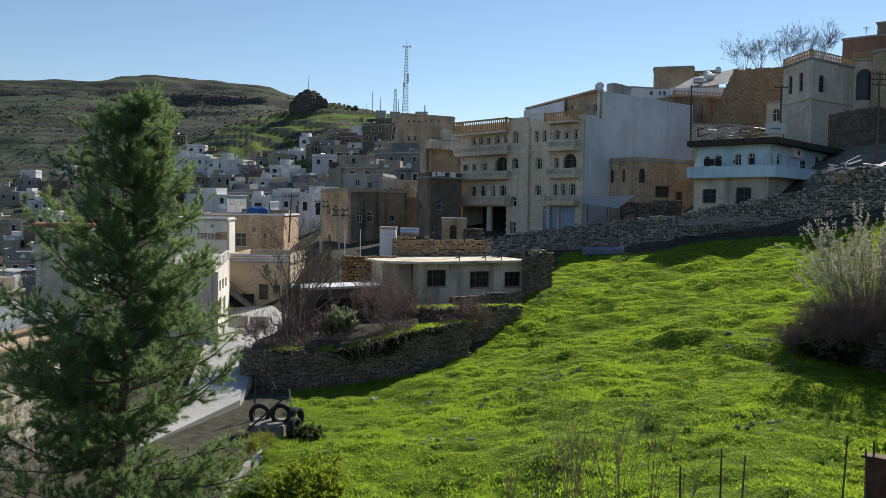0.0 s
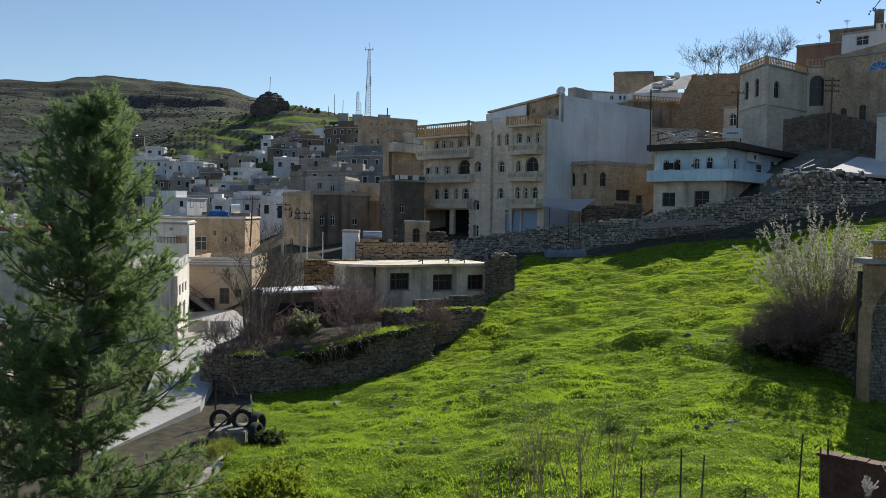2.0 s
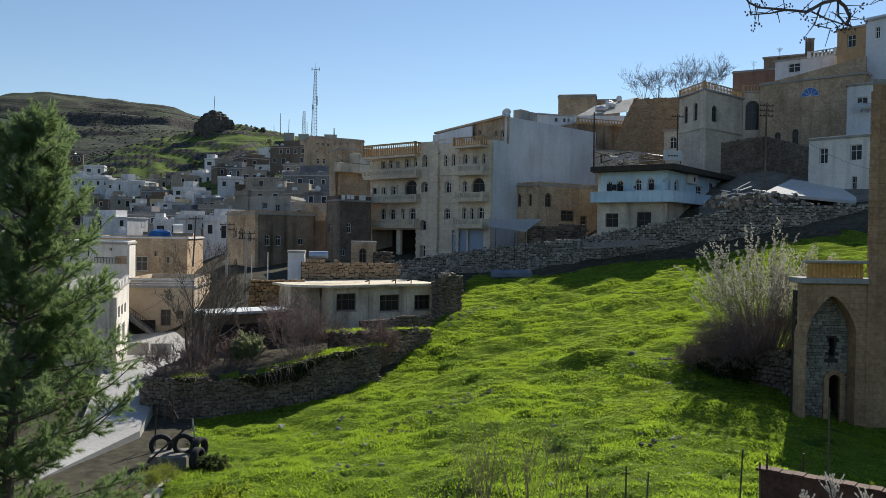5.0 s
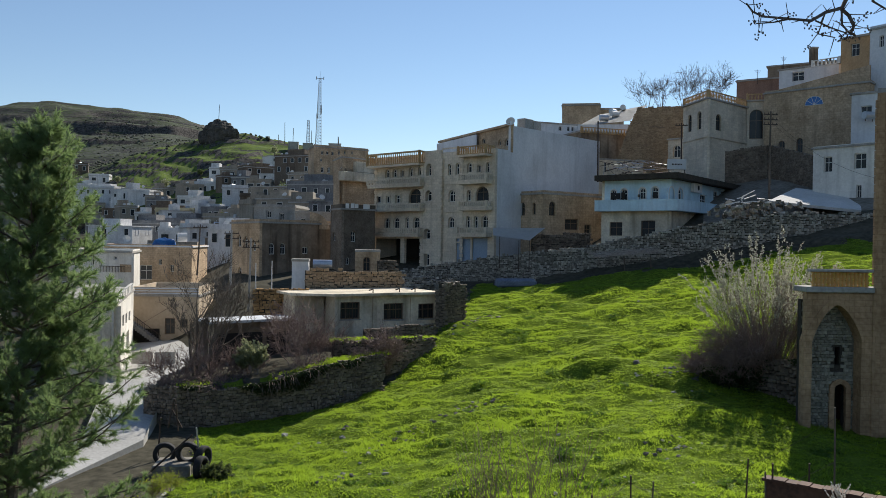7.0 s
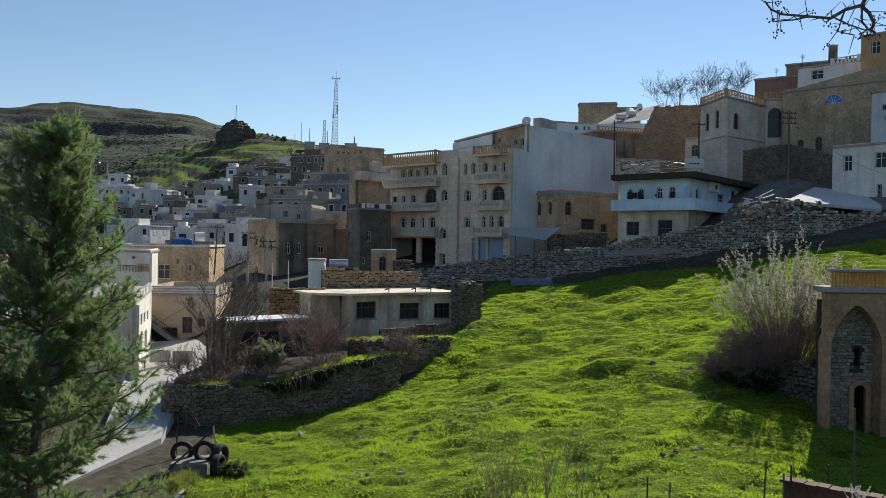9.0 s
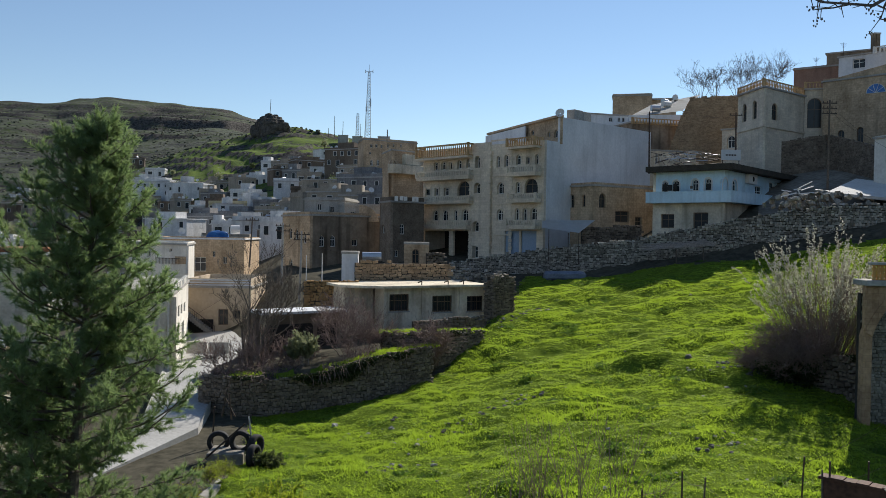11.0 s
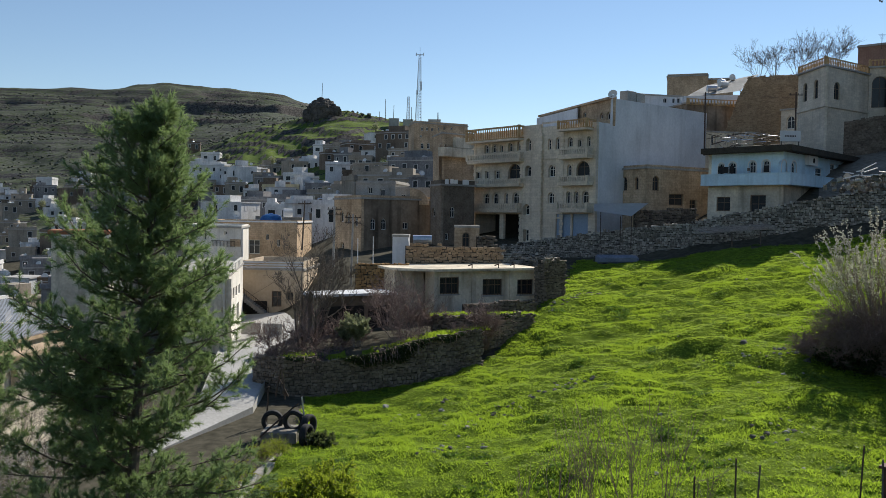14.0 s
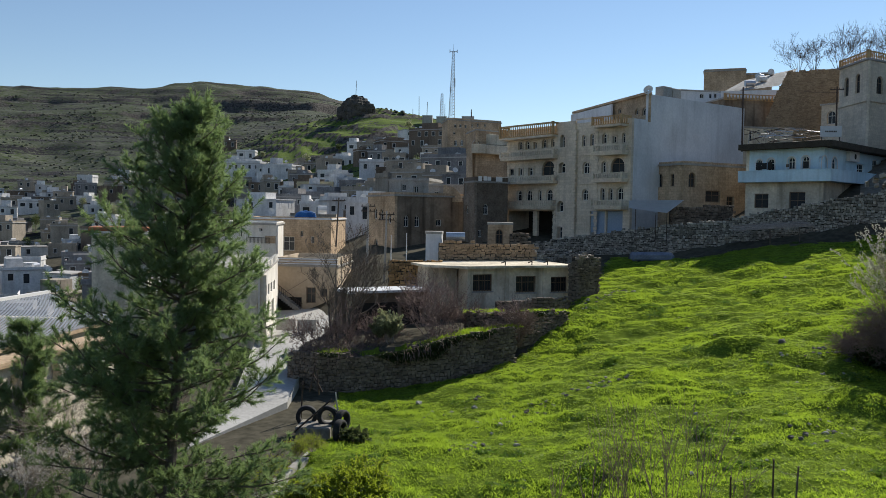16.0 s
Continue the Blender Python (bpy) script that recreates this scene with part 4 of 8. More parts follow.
# lean-to of poles and corrugated sheet at the foot of the wall
_sh = thing("lean_to", (27.33, 79.5, 12.66), "flimsy brushwood lean-to on crooked poles", "shelter")
bm = bmesh.new()
_a, _b2 = Vector((24.09, 80.5, 12.59)), Vector((31.24, 78.5, 13.24))
for k in range(9):
    o = Vector((0.0, 0.22 * k, 0.05 * k + 0.03 * (k % 3)))
    tube(bm, _a + o + Vector((0.2 * (k % 4), 0, 0)), _b2 + o - Vector((0.25 * (k % 3), 0, 0)), 0.05, 0.04, 5)
tagged(part("brushwood", bm, TWIG, _sh), kind="stuff")
for q in ((29.87, 78.8, 12.93), (27.36, 79.6, 12.77)):
    bm = bmesh.new()
    tube(bm, q, (q[0] + 0.1, q[1], q[2] - 2.6), 0.06, 0.07, 5)
    part("post", bm, BARK, _sh)
# derelict vehicle under a sheet below the wall
_cv = thing("covered_cart", (17.08, 84.0, 9.15), "derelict cart body under a grey-blue tarpaulin", "cart")
bm = bmesh.new()
_c = Vector((16.96, 84.0, 9.33))
_vs = box(bm, -2.2, 2.2, -0.9, 0.9, -0.1, 0.85, Matrix.Translation(_c), 0.25)
for v in bm.verts:
    v.co += unit(random.Random(int(v.co.x * 100))) * 0.06
part("tarpaulin", bm, mat("blue_tarp", (0.10, 0.12, 0.17), (0.20, 0.23, 0.30), 0.9, 0.6, 0.2, 6), _cv)
for x in (-1.4, 1.4):
    for y in (-0.8, 0.8):
        bm = bmesh.new()
        tube(bm, _c + Vector((x, y - 0.1, -0.35)), _c + Vector((x, y + 0.1, -0.35)), 0.38, 0.38, 14)
        part("wheel", bm, RUBBER, _cv)

# ---- single-storey house and its yard ----
small = thing("flat_roofed_house", (*(-1.74, 66.0), 6.0), "single-storey cream house with rain-stained walls and flat concrete roof", "house")
_a, _b2 = (-1.74, 66.0), (7.16, 70.0)
_zt = 9.42
_zb = 5.87 - 0.6
_sm, _sn = wall_frame(_a, _b2)
_w = [(0.56, 2.31, 7.46, 8.88), (4.52, 6.4, 7.28, 8.68), (7.87, 9.49, 7.26, 8.58)]
facade(small, _a, _b2, _zb, _zt, PLASTER_CREAM, _w, frame_mat=FRAME_BROWN, bars=2, sill=CONCRETE)
for _o in _w:
    bm = bmesh.new()
    for k in range(7):
        x = _o[0] + (_o[1] - _o[0]) * (k + 0.5) / 7
        tube(bm, _sm @ Vector((x, -0.08, _o[2])), _sm @ Vector((x, -0.08, _o[3])), 0.018, 0.018, 4)
    part("window_grille", bm, IRON, small)
for s in [-0.0, 3.46, 7.05]:
    bm = bmesh.new()
    box(bm, s, s + 0.35, 0.0, 0.14, _zb, _zt, _sm)
    part("pilaster", bm, PLASTER_CREAM, small)
_bk1, _bk2 = [tuple((_sm @ Vector((s, -6.5, 0))).to_2d()) for s in (-2.6, _sn)]
_lf = tuple((_sm @ Vector((-2.6, -2.2, 0))).to_2d())
_rc = tuple((_sm @ Vector((0, -2.2, 0))).to_2d())
facade(small, _lf, _rc, _zb, _zt, PLASTER_CREAM, name="recessed_wall")
facade(small, _rc, _a, _zb, _zt, PLASTER_CREAM)
facade(small, _bk1, _lf, _zb, _zt, PLASTER_CREAM)
facade(small, _b2, _bk2, _zb, _zt, PLASTER_CREAM)
facade(small, _bk2, _bk1, _zb, _zt, PLASTER_CREAM)
slab(small, [tuple((_sm @ Vector(q)).to_2d()) for q in ((-3.2, -1.6, 0), (-0.2, 0.75, 0), (_sn + 0.15, 0.75, 0), (_sn + 0.15, -6.8, 0), (-3.2, -6.8, 0))], _zt, _zt + 0.2, PLASTER_CREAM, "roof", "thin cream concrete roof slab")
for s in (3.4, 5.9, 7.4):
    t = thing("roof_pipe", tuple(_sm @ Vector((s, 0.2, _zt + 0.2))), "short bent iron pipe on a flat roof", "pipe", "roof pipes")
    bm = bmesh.new()
    c = _sm @ Vector((s, 0.2, _zt + 0.2))
    tube(bm, c, c + Vector((0, 0, 0.35)), 0.05)
    tube(bm, c + Vector((0, 0, 0.33)), c + Vector((-0.35, 0, 0.2)), 0.05)
    part("tube", bm, IRON, t)

BRICK = mat("sandy_block", (0.26, 0.18, 0.11), (0.40, 0.29, 0.18), 0.8, 0.95, 0.4, 8, random_value=0.22)


def P4(g, zb, zt):
    return (*g, zb, zt)


stone_wall("block_parapet", "parapet of sandy cut blocks with a pale coping", [P4((-4.4, 72.0), 9.2, 11.25), P4((4.1, 75.0), 9.06, 11.07)], 0.4, 0.24, 0.5, BRICK, seed=21, kind="", relief=0.06)
stone_wall("ruined_pier", "crumbling stone pier at the end of a house", [P4((6.84, 68.0), 6.32, 9.68), P4((7.51, 67.6), 6.14, 10.38), P4((9.58, 70.0), 6.64, 10.24)], 0.6, 0.2, 0.32, STONE_WARM, seed=22, kind="", relief=0.08)
stone_wall("garden_wall", "low grey block wall running back from the house", [P4((4.05, 76.0), 8.83, 10.39), P4((7.62, 80.0), 8.46, 10.32), P4((9.88, 74.0), 9.08, 10.02)], 0.3, 0.22, 0.45, STONE_GREY, seed=23, kind="")
house_front("white_stair_head", "small white plastered roof block", (-5.75, 73.0), (-4.3, 73.0), 2.0, 9.12, 12.02, PLASTER_WHITE, parapet=0, lip=0.1, category="roof block")
water_tank((-3.06, 74.0, 11.09), 0.42, 1.75, STEEL, 0.05)
house_front("arched_ruin", "small tan stone ruin with an arched doorway", *((-0.1, 78.0), (2.32, 78.0)), 2.5, 10.29, 12.88, STONE_TAN, [(0.77, 1.48, 11.01, 12.44, 1)], parapet=0, lip=0.06, category="ruin", frame_mat=FRAME_BROWN)
stone_wall("rubble_heap_wall", "broken rubble wall beside an arched ruin", [P4((2.19, 77.5), 10.34, 12.03), P4((3.69, 78.0), 10.34, 11.94)], 0.5, 0.28, 0.4, STONE_WARM, seed=24, kind="")
stone_wall("ochre_wall", "ochre rubble wall with a pale coping", [P4((-8.62, 69.0), 7.84, 9.76), P4((-4.25, 70.0), 7.59, 9.68)], 0.5, 0.24, 0.36, mat("ochre_rubble", (0.30, 0.17, 0.07), (0.46, 0.29, 0.13), 0.9, 0.95, 0.6, 6, random_value=0.3), seed=25, kind="")
for q, h in (((-8.44, 69.0, 9.76), 2.2), ((-7.1, 69.0, 9.74), 2.4)):
    pole("yard_post", "thin pale iron post standing on a wall", q, (q[0], q[1], q[2] + h), 0.05, 0, FRAME_WHITE, "post")

shed = thing("flat_shed", (-7.62, 62.0, 6.47), "low shed with pale flat roof and dark open front", "shed")
_sa, _sb = (-10.5, 60.0), (-4.97, 63.0)
_st = 7.75
facade(shed, _sa, _sb, _st - 5.5, _st, PLASTER_BROWN, name="wall", top=None)
_hm, _hn = wall_frame(_sa, _sb)
slab(shed, [tuple((_hm @ Vector(q)).to_2d()) for q in ((-0.3, 0.5, 0), (_hn + 0.3, 0.5, 0), (_hn + 0.3, -2.6, 0), (-0.3, -2.6, 0))], _st, _st + 0.18, PLASTER_WHITE, "roof")
for p, q in (((-0.1, 0), (-0.1, -2.5)), ((_hn, 0), (_hn, -2.5))):
    facade(shed, (_hm @ Vector((*p, 0))).to_2d(), (_hm @ Vector((*q, 0))).to_2d(), _st - 5.5, _st, PLASTER_BROWN)
# the wall is uncut: near-black panels on it paint the shade of doorways
_o = [(0.15, 3.95, 4.9, 6.95), (4.3, 6.1, 4.9, 6.9)]
for o in _o:
    bm = bmesh.new()
    box(bm, o[0], o[1], 0.01, 0.06, o[2], o[3], _hm)
    part("opening", bm, DARK, shed, "near-black panel painted for a shaded doorway")

# ---- terraces below the yard ----
stone_wall("terrace_wall", "old rubble terrace wall in shade, overgrown along its top",
           [P4((-12.89, 51.0), 2.52, 4.65), P4((-10.8, 50.0), 2.27, 4.86), P4((-7.98, 50.5), 2.26, 4.59), P4((-4.86, 51.5), 2.15, 4.97), P4((-2.36, 52.5), 2.34, 5.66), P4((1.92, 56.0), 3.03, 5.97)],
           0.7, 0.19, 0.27, STONE_WARM, mat("dark_joint", (0.055, 0.045, 0.034), (0.11, 0.09, 0.068), 1.5, 1.0, 0.5, 8), single=300, seed=31, relief=0.085)
stone_wall("middle_terrace_wall", "mossy rubble terrace wall", [P4((-1.47, 57.0), 4.63, 6.75), P4((2.01, 58.0), 4.52, 6.8), P4((6.21, 63.0), 4.66, 6.23)], 0.6, 0.2, 0.3, STONE_WARM, seed=32, relief=0.1)
stone_wall("upper_terrace_wall", "tumbledown rubble wall below a house", [P4((0.81, 62.0), 5.62, 7.08), P4((4.89, 63.5), 5.47, 7.24), P4((6.72, 66.0), 5.87, 6.95)], 0.6, 0.2, 0.3, STONE_WARM, seed=33, relief=0.1)

# ---- street and the houses on it ----
bm = bmesh.new()
_rd = [Vector(q) for q in ((-15.09, 47.0, 3.04), (-14.66, 38.0, 2.21), (-11.52, 45.5, 2.84), (-11.88, 49.0, 3.26), (-14.14, 72.0, 4.06), (-15.82, 82.0, 3.97), (-22.47, 84.0, 3.21), (-19.3, 66.0, 3.38))]
bm.faces.new([bm.verts.new((q.x, q.y, q.z)) for q in _rd])
bmesh.ops.recalc_face_normals(bm, faces=bm.faces)
_r = bmesh.ops.extrude_face_region(bm, geom=bm.faces[:])
for v in _r["geom"]:
    if isinstance(v, bmesh.types.BMVert):
        v.co.z -= 0.5
bmesh.ops.recalc_face_normals(bm, faces=bm.faces)
tagged(part("road", bm, ROAD), "pale concrete street between houses", "street", kind="structure")
for q0, q1 in (((-18.02, 67.0, 3.82), (-16.4, 67.0, 3.89)), ((-16.09, 66.5, 3.87), (-14.43, 66.5, 3.89))):
    t = thing("road_barrier", q0, "pale concrete road barrier block", "barrier", "road barriers")
    m, n = wall_frame(q0[:2], q1[:2])
    bm = bmesh.new()
    vs = box(bm, 0, n, -0.55, 0, q0[2] - 0.1, q0[2] + 0.86, m)
    for v in vs:
        if v.co.z > q0[2]:
            c = m @ Vector((n / 2, -0.27, 0))
            v.co.x += (c.x - v.co.x) * 0.04
            v.co.y += (c.y - v.co.y) * 0.5
    bmesh.ops.bevel(bm, geom=bm.edges[:], offset=0.03, segments=1, affect="EDGES")
    part("block", bm, CONCRETE, t)
# white house whose long side faces the street
_wl, _wc, _wr = (-24.07, 69.0), (-17.77, 62.0), (-21.35, 80.0)
wh = house("street_house", "white house with crenellated parapet facing the street", _wl, _wc, _wr, 2.69 - 1, 8.81, PLASTER_CREAM, [(8.43, 8.92, 6.08, 6.53)], [(2.6, 4.31, 6.76, 7.69), (5.49, 7.36, 6.59, 7.56), (8.65, 10.69, 6.5, 7.41), (12.12, 14.36, 6.35, 7.26), (4.3, 7.35, 4.28, 6.02), (10.0, 12.85, 4.02, 5.69)], mat_right=WARM_WHITE, parapet=0)
m, n = wall_frame(_wc, _wr)
_z = 8.81
for k in range(11):
    bm = bmesh.new()
    s = k * n / 11
    box(bm, s, s + n / 22, -0.25, 0.05, _z + 0.22, _z + 0.75, m)
    part("merlon", bm, WARM_WHITE, wh)
# house with outside stair at the end of the street
_a, _b2 = (-22.47, 84.0), (-15.98, 84.0)
_z0, _z1 = 3.19 - 1, 7.98
sh = house_front("stair_house", "sandy plastered house with an outside stair and striped parapet", _a, _b2, 9.0, _z0, _z1, mat("sand_plaster", (0.46, 0.36, 0.25), (0.58, 0.47, 0.34), 0.3, 0.9, 0.2, 10, stain=0.2), [(3.16, 4.17, 4.11, 5.78), (4.71, 5.42, 4.78, 5.68)], frame_mat=FRAME_BROWN, parapet=0.75)
_m, _n = wall_frame(_a, _b2)
bm = bmesh.new()
for k in range(3):
    box(bm, -0.1, _n, 0, 0.12, _z1 + 0.25 + 0.26 * k, _z1 + 0.37 + 0.26 * k, _m)
part("cornice_band", bm, PLASTER_WHITE, sh)
_o0, _o1 = (0.06, 5.43), (3.04, 3.2)
for k in range(13):
    f = k / 13
    s, z = _o0[0] + (_o1[0] - _o0[0]) * f, _o0[1] + (_o1[1] - _o0[1]) * f
    bm = bmesh.new()
    box(bm, s, s + (_o1[0] - _o0[0]) / 13 + 0.05, 0, 1.1, z - 0.5, z, _m)
    part("step", bm, CONCRETE, sh)
bm = bmesh.new()
for k in range(14):
    f = k / 13
    s, z = _o0[0] + (_o1[0] - _o0[0]) * f, _o0[1] + (_o1[1] - _o0[1]) * f
    tube(bm, _m @ Vector((s, 1.05, z)), _m @ Vector((s, 1.05, z + 0.9)), 0.02, 0.02, 4)
tube(bm, _m @ Vector((_o0[0], 1.05, _o0[1] + 0.9)), _m @ Vector((_o1[0], 1.05, _o1[1] + 0.9)), 0.03, 0.03, 5)
tagged(part("stair_rail", bm, IRON, sh), kind="stuff")
# flat dark panel on the wall paints the shade below the steps
bm = bmesh.new()
box(bm, _o0[0], _o0[0] + 2.6, 0.02, 0.08, _z0 + 1, 4.71, _m)
part("stair_shade_panel", bm, DARK, sh, "dark panel painted for the shade under the stair")
# white house with balcony above
_wl, _wc, _wr = (-34.18, 100.0), (-25.62, 95.0), (-27.8, 107.0)
w2 = house("white_house", "white rendered house with barred terrace opening", _wl, _wc, _wr, 2.0, 12.12, WARM_WHITE, [(3.52, 4.11, 10.61, 11.93), (7.1, 7.67, 11.32, 11.73)], (), parapet=0.15)
_m, _n = wall_frame(_wl, _wc)
for _o in [(4.98, 8.99, 9.88, 10.56)]:
    bm = bmesh.new()
    for k in range(18):
        s = _o[0] + (_o[1] - _o[0]) * k / 17
        tube(bm, _m @ Vector((s, 0.1, _o[2])), _m @ Vector((s, 0.1, _o[3])), 0.025, 0.025, 4)
    tube(bm, _m @ Vector((_o[0], 0.1, _o[3])), _m @ Vector((_o[1], 0.1, _o[3])), 0.03, 0.03, 4)
    part("railing", bm, IRON, w2)
bm = bmesh.new()
_o = (8.24, 9.91, 9.95, 10.82)
box(bm, _o[0], _o[1], 0.02, 0.1, _o[2], _o[3], _m)
part("brick_panel", bm, STONE_TAN, w2)
# tan house with covered roof
house_front("tan_house", "tan stone house with a flat roof and white garage door", *((-37.83, 118.0), (-23.48, 118.0)), 12, 0.0, 12.61, STONE_TAN, [(7.18, 8.85, 7.94, 10.03), (9.76, 10.18, 10.06, 10.89), (11.35, 11.85, 9.08, 10.08)], parapet=0.1, roof=PLASTER_WHITE)
_tp = thing("tarpaulin_heap", (-27.87, 120.0, 12.96), "bright blue tarpaulin heaped over goods on a roof", "tarpaulin")
bm = bmesh.new()
bmesh.ops.create_icosphere(bm, subdivisions=3, radius=1.0, matrix=Matrix.Translation((-27.79, 120.0, 12.96)) @ Matrix.Diagonal((1.7, 1.0, 1.0, 1)))
for v in bm.verts:
    v.co += Vector((0, 0, 0.25)) * noise.noise(v.co * 1.3) + Vector((0.15, 0, 0)) * noise.noise(v.co * 3)
part("sheet", bm, mat("blue_tarpaulin", (0.01, 0.07, 0.22), (0.02, 0.12, 0.33), 1.2, 0.5, 0.2, 5), _tp)
water_tank((-25.25, 120.0, 13.17), 0.65, 1.3, FRAME_WHITE, 0.3, "white plastic water tank on a roof")
dish_thing((-32.21, 117.0, 12.92), 0.5)
dish_thing((-29.08, 96.0, 12.33), 0.5, (-0.2, -1, 0.6))

# ---- brown house and neighbours ----
br = house("brown_house", "tall old house, ochre stone side and stained brown render", (-16.76, 110.0), (-11.96, 101.0), (-3.45, 107.0), 2.0, 15.97, STONE_TAN,
           [(2.45, 3.77, 12.98, 14.49, 1), (4.85, 6.11, 12.86, 14.35, 1), (7.77, 8.98, 12.47, 13.77, 1), (2.75, 4.06, 9.05, 10.34, 1)], [(1.37, 2.11, 12.08, 13.52, 1), (2.94, 3.69, 12.08, 13.53, 1), (6.16, 7.03, 12.16, 13.05)], mat_right=PLASTER_BROWN, parapet=0.3)
house_front("roof_storey", "weathered upper storey set back on an old roof", *((-14.06, 112.0), (-8.44, 111.0)), 8, 12, 18.34, CONCRETE, [(1.76, 2.41, 16.93, 17.87), (3.55, 4.2, 16.63, 17.57)], parapet=0.2, category="house")
house_front("roof_room", "grey rendered room on a flat roof", *((-8.29, 109.0), (-3.58, 111.0)), 8, 12, 17.57, CONCRETE, [(0.93, 1.58, 15.78, 16.86)], parapet=0.1, category="house")
# curved parapet ruin on the roof
_cp = thing("curved_gable", (-4.81, 106.0, 15.75), "tan stone gable with a curved white-capped top", "gable")
m, n = wall_frame((-6.11, 106.0), (-3.56, 106.0))
_gz0, _gz1 = 15.38, 17.61
sheet("gable_wall", [(0, _gz0), (n, _gz0)] + [(n * math.cos(radians(a)), _gz0 + (_gz1 - _gz0) * math.sin(radians(a))) for a in range(0, 91, 10)] + [(0, _gz1)], [], 0.4, STONE_TAN, m, _cp)
house("stone_block_house", "grey stone house with a roof terrace", (-3.35, 104.0), (-1.88, 100.0), (2.36, 103.0), 4.0, 17.79, STONE_WARM, [(0.82, 1.96, 13.91, 15.0, 1)], [(1.42, 2.21, 13.81, 15.16, 1), (0.7, 1.3, 10.96, 11.81)], parapet=0.5)
house("balcony_house", "tan stone house with a projecting cream balcony", (-4.17, 142.0), (-2.44, 135.0), (3.41, 140.0), 8.0, 27.83, STONE_TAN, [], [(-0.49, 0.86, 25.1, 26.24, 1), (4.0, 4.64, 25.95, 26.43)], parapet=0.3)
_bm, _ = wall_frame((-2.44, 135.0), (3.41, 140.0))
_o = [(-0.96, 6.62, 23.93, 25.46), (2.23, 6.58, 25.57, 27.3)]
_bt = thing("cream_balcony", tuple(_bm @ Vector((_o[0][0], 1, _o[0][2]))), "cream plastered balcony jutting from a stone house", "balcony")
bm = bmesh.new()
box(bm, _o[0][0], _o[0][1], 0, 1.4, _o[0][2], _o[0][3], _bm, 0.06)
part("parapet", bm, PLASTER_CREAM, _bt)
bm = bmesh.new()
box(bm, _o[1][0], _o[1][1], 0, 1.0, _o[1][2], _o[1][3], _bm, 0.04)
part("closet", bm, PLASTER_CREAM, _bt)
house("tan_hotel", "large tan stone house with rows of small windows", (-13.0, 215.0), (-10.95, 205.0), (2.76, 212.0), 14.0, 37.59, STONE_TAN, [], [(1.88, 2.52, 35.74, 36.61), (3.32, 3.96, 35.83, 36.7), (4.76, 5.4, 35.77, 36.64), (6.69, 7.18, 36.03, 36.9), (8.32, 8.81, 36.28, 37.15), (10.45, 10.94, 36.41, 37.14), (1.94, 2.73, 31.15, 32.59, 1), (3.69, 4.49, 31.24, 32.68, 1), (1.59, 2.23, 34.0, 34.58), (8.84, 9.49, 34.12, 35.14, 1)], parapet=0.4)

# laundry on the roof terrace
for _k2, q in enumerate(((-1.39, 99.0, 18.53), (-0.76, 99.0, 18.54), (-0.27, 99.0, 18.48), (0.77, 99.0, 18.49), (1.12, 99.0, 18.43))):
    t = thing("washing", q, "white cloth hung out to dry on a roof terrace", "laundry", "washing on the terrace")
    bm = bmesh.new()
    box(bm, q[0], q[0] + 0.45, q[1], q[1] + 0.04, q[2] - 0.6 + 0.05 * (_k2 % 3), q[2], None, 0.015)
    part("cloth", bm, FRAME_WHITE, t)

# ---- houses on the slope to the right ----
th = house("balustraded_house", "cream stone tower house with ochre roof balustrade", (44.9, 107.0), (45.3, 100.0), (53.6, 106.0), 14.0, 33.16, LIME,
           [(1.35, 2.5, 29.5, 31.9, 1), (4.1, 5.25, 29.5, 31.9, 1)], [(2.0, 3.45, 29.3, 31.5, 1)], frame_mat=FRAME_BROWN, parapet=0, lip=0.35)
_l, _c, _r = (44.9, 107.0), (45.3, 100.0), (53.6, 106.0)
_z = 33.16 + 0.22
for _a, _b2 in ((_l, _c), (_c, _r)):
    balustrade(th, _a, _b2, _z, _z + 0.95, YELLOW, 0.38)
    m, n = wall_frame(_a, _b2)
    bm = bmesh.new()
    box(bm, -0.1, n + 0.1, -0.1, 0.16, 28.33 - 0.12, 28.33 + 0.12, m)
    part("string_course", bm, LIME, th)
wg = house_front("arched_wing", "cream stone wing with a tall dark arch", *((53.65, 106.0), (56.4, 105.0)), 9, 16, 34.08, LIME, [(0.35, 2.15, 28.94, 33.0, 1)], frame_mat=FRAME_BROWN, parapet=0)
balustrade(wg, (53.65, 106.0), (56.4, 105.0), 34.08 + 0.22, 34.08 + 1.1, YELLOW, 0.38)
ow = house_front("old_mansion", "long brown old stone mansion wall with few openings", *((55.11, 104.0), (63.62, 94.0)), 12, 14, 34.77, STONE_TAN, [(2.0, 2.83, 25.87, 28.3, 1), (4.37, 5.17, 26.17, 28.5, 1)], frame_mat=FRAME_BROWN, parapet=0.2)
m, n = wall_frame((55.11, 104.0), (63.62, 94.0))
sheet("upper_wall", [(0.4, 34.77 + 0.2), (n, 34.77 + 0.2), (n, 36.97)], [], 0.5, STONE_TAN, m, ow, "", 0.02)
_o = (5.39, 7.66, 32.56, 34.19, 1)
SKYBLUE = mat("blue_glass_paint", (0.05, 0.16, 0.42), (0.08, 0.22, 0.50), 1, 0.4, 0.0)
_cx, _cz, _rr = (_o[0] + _o[1]) / 2, _o[2] + 0.1, (_o[1] - _o[0]) / 2
fan = sheet("fanlight", [(_cx + _rr * math.cos(radians(a)), _cz + _rr * math.sin(radians(a))) for a in range(0, 181, 12)], [], 0.06, SKYBLUE, m, ow, "blue half-round fanlight", 0.06)
bm = bmesh.new()
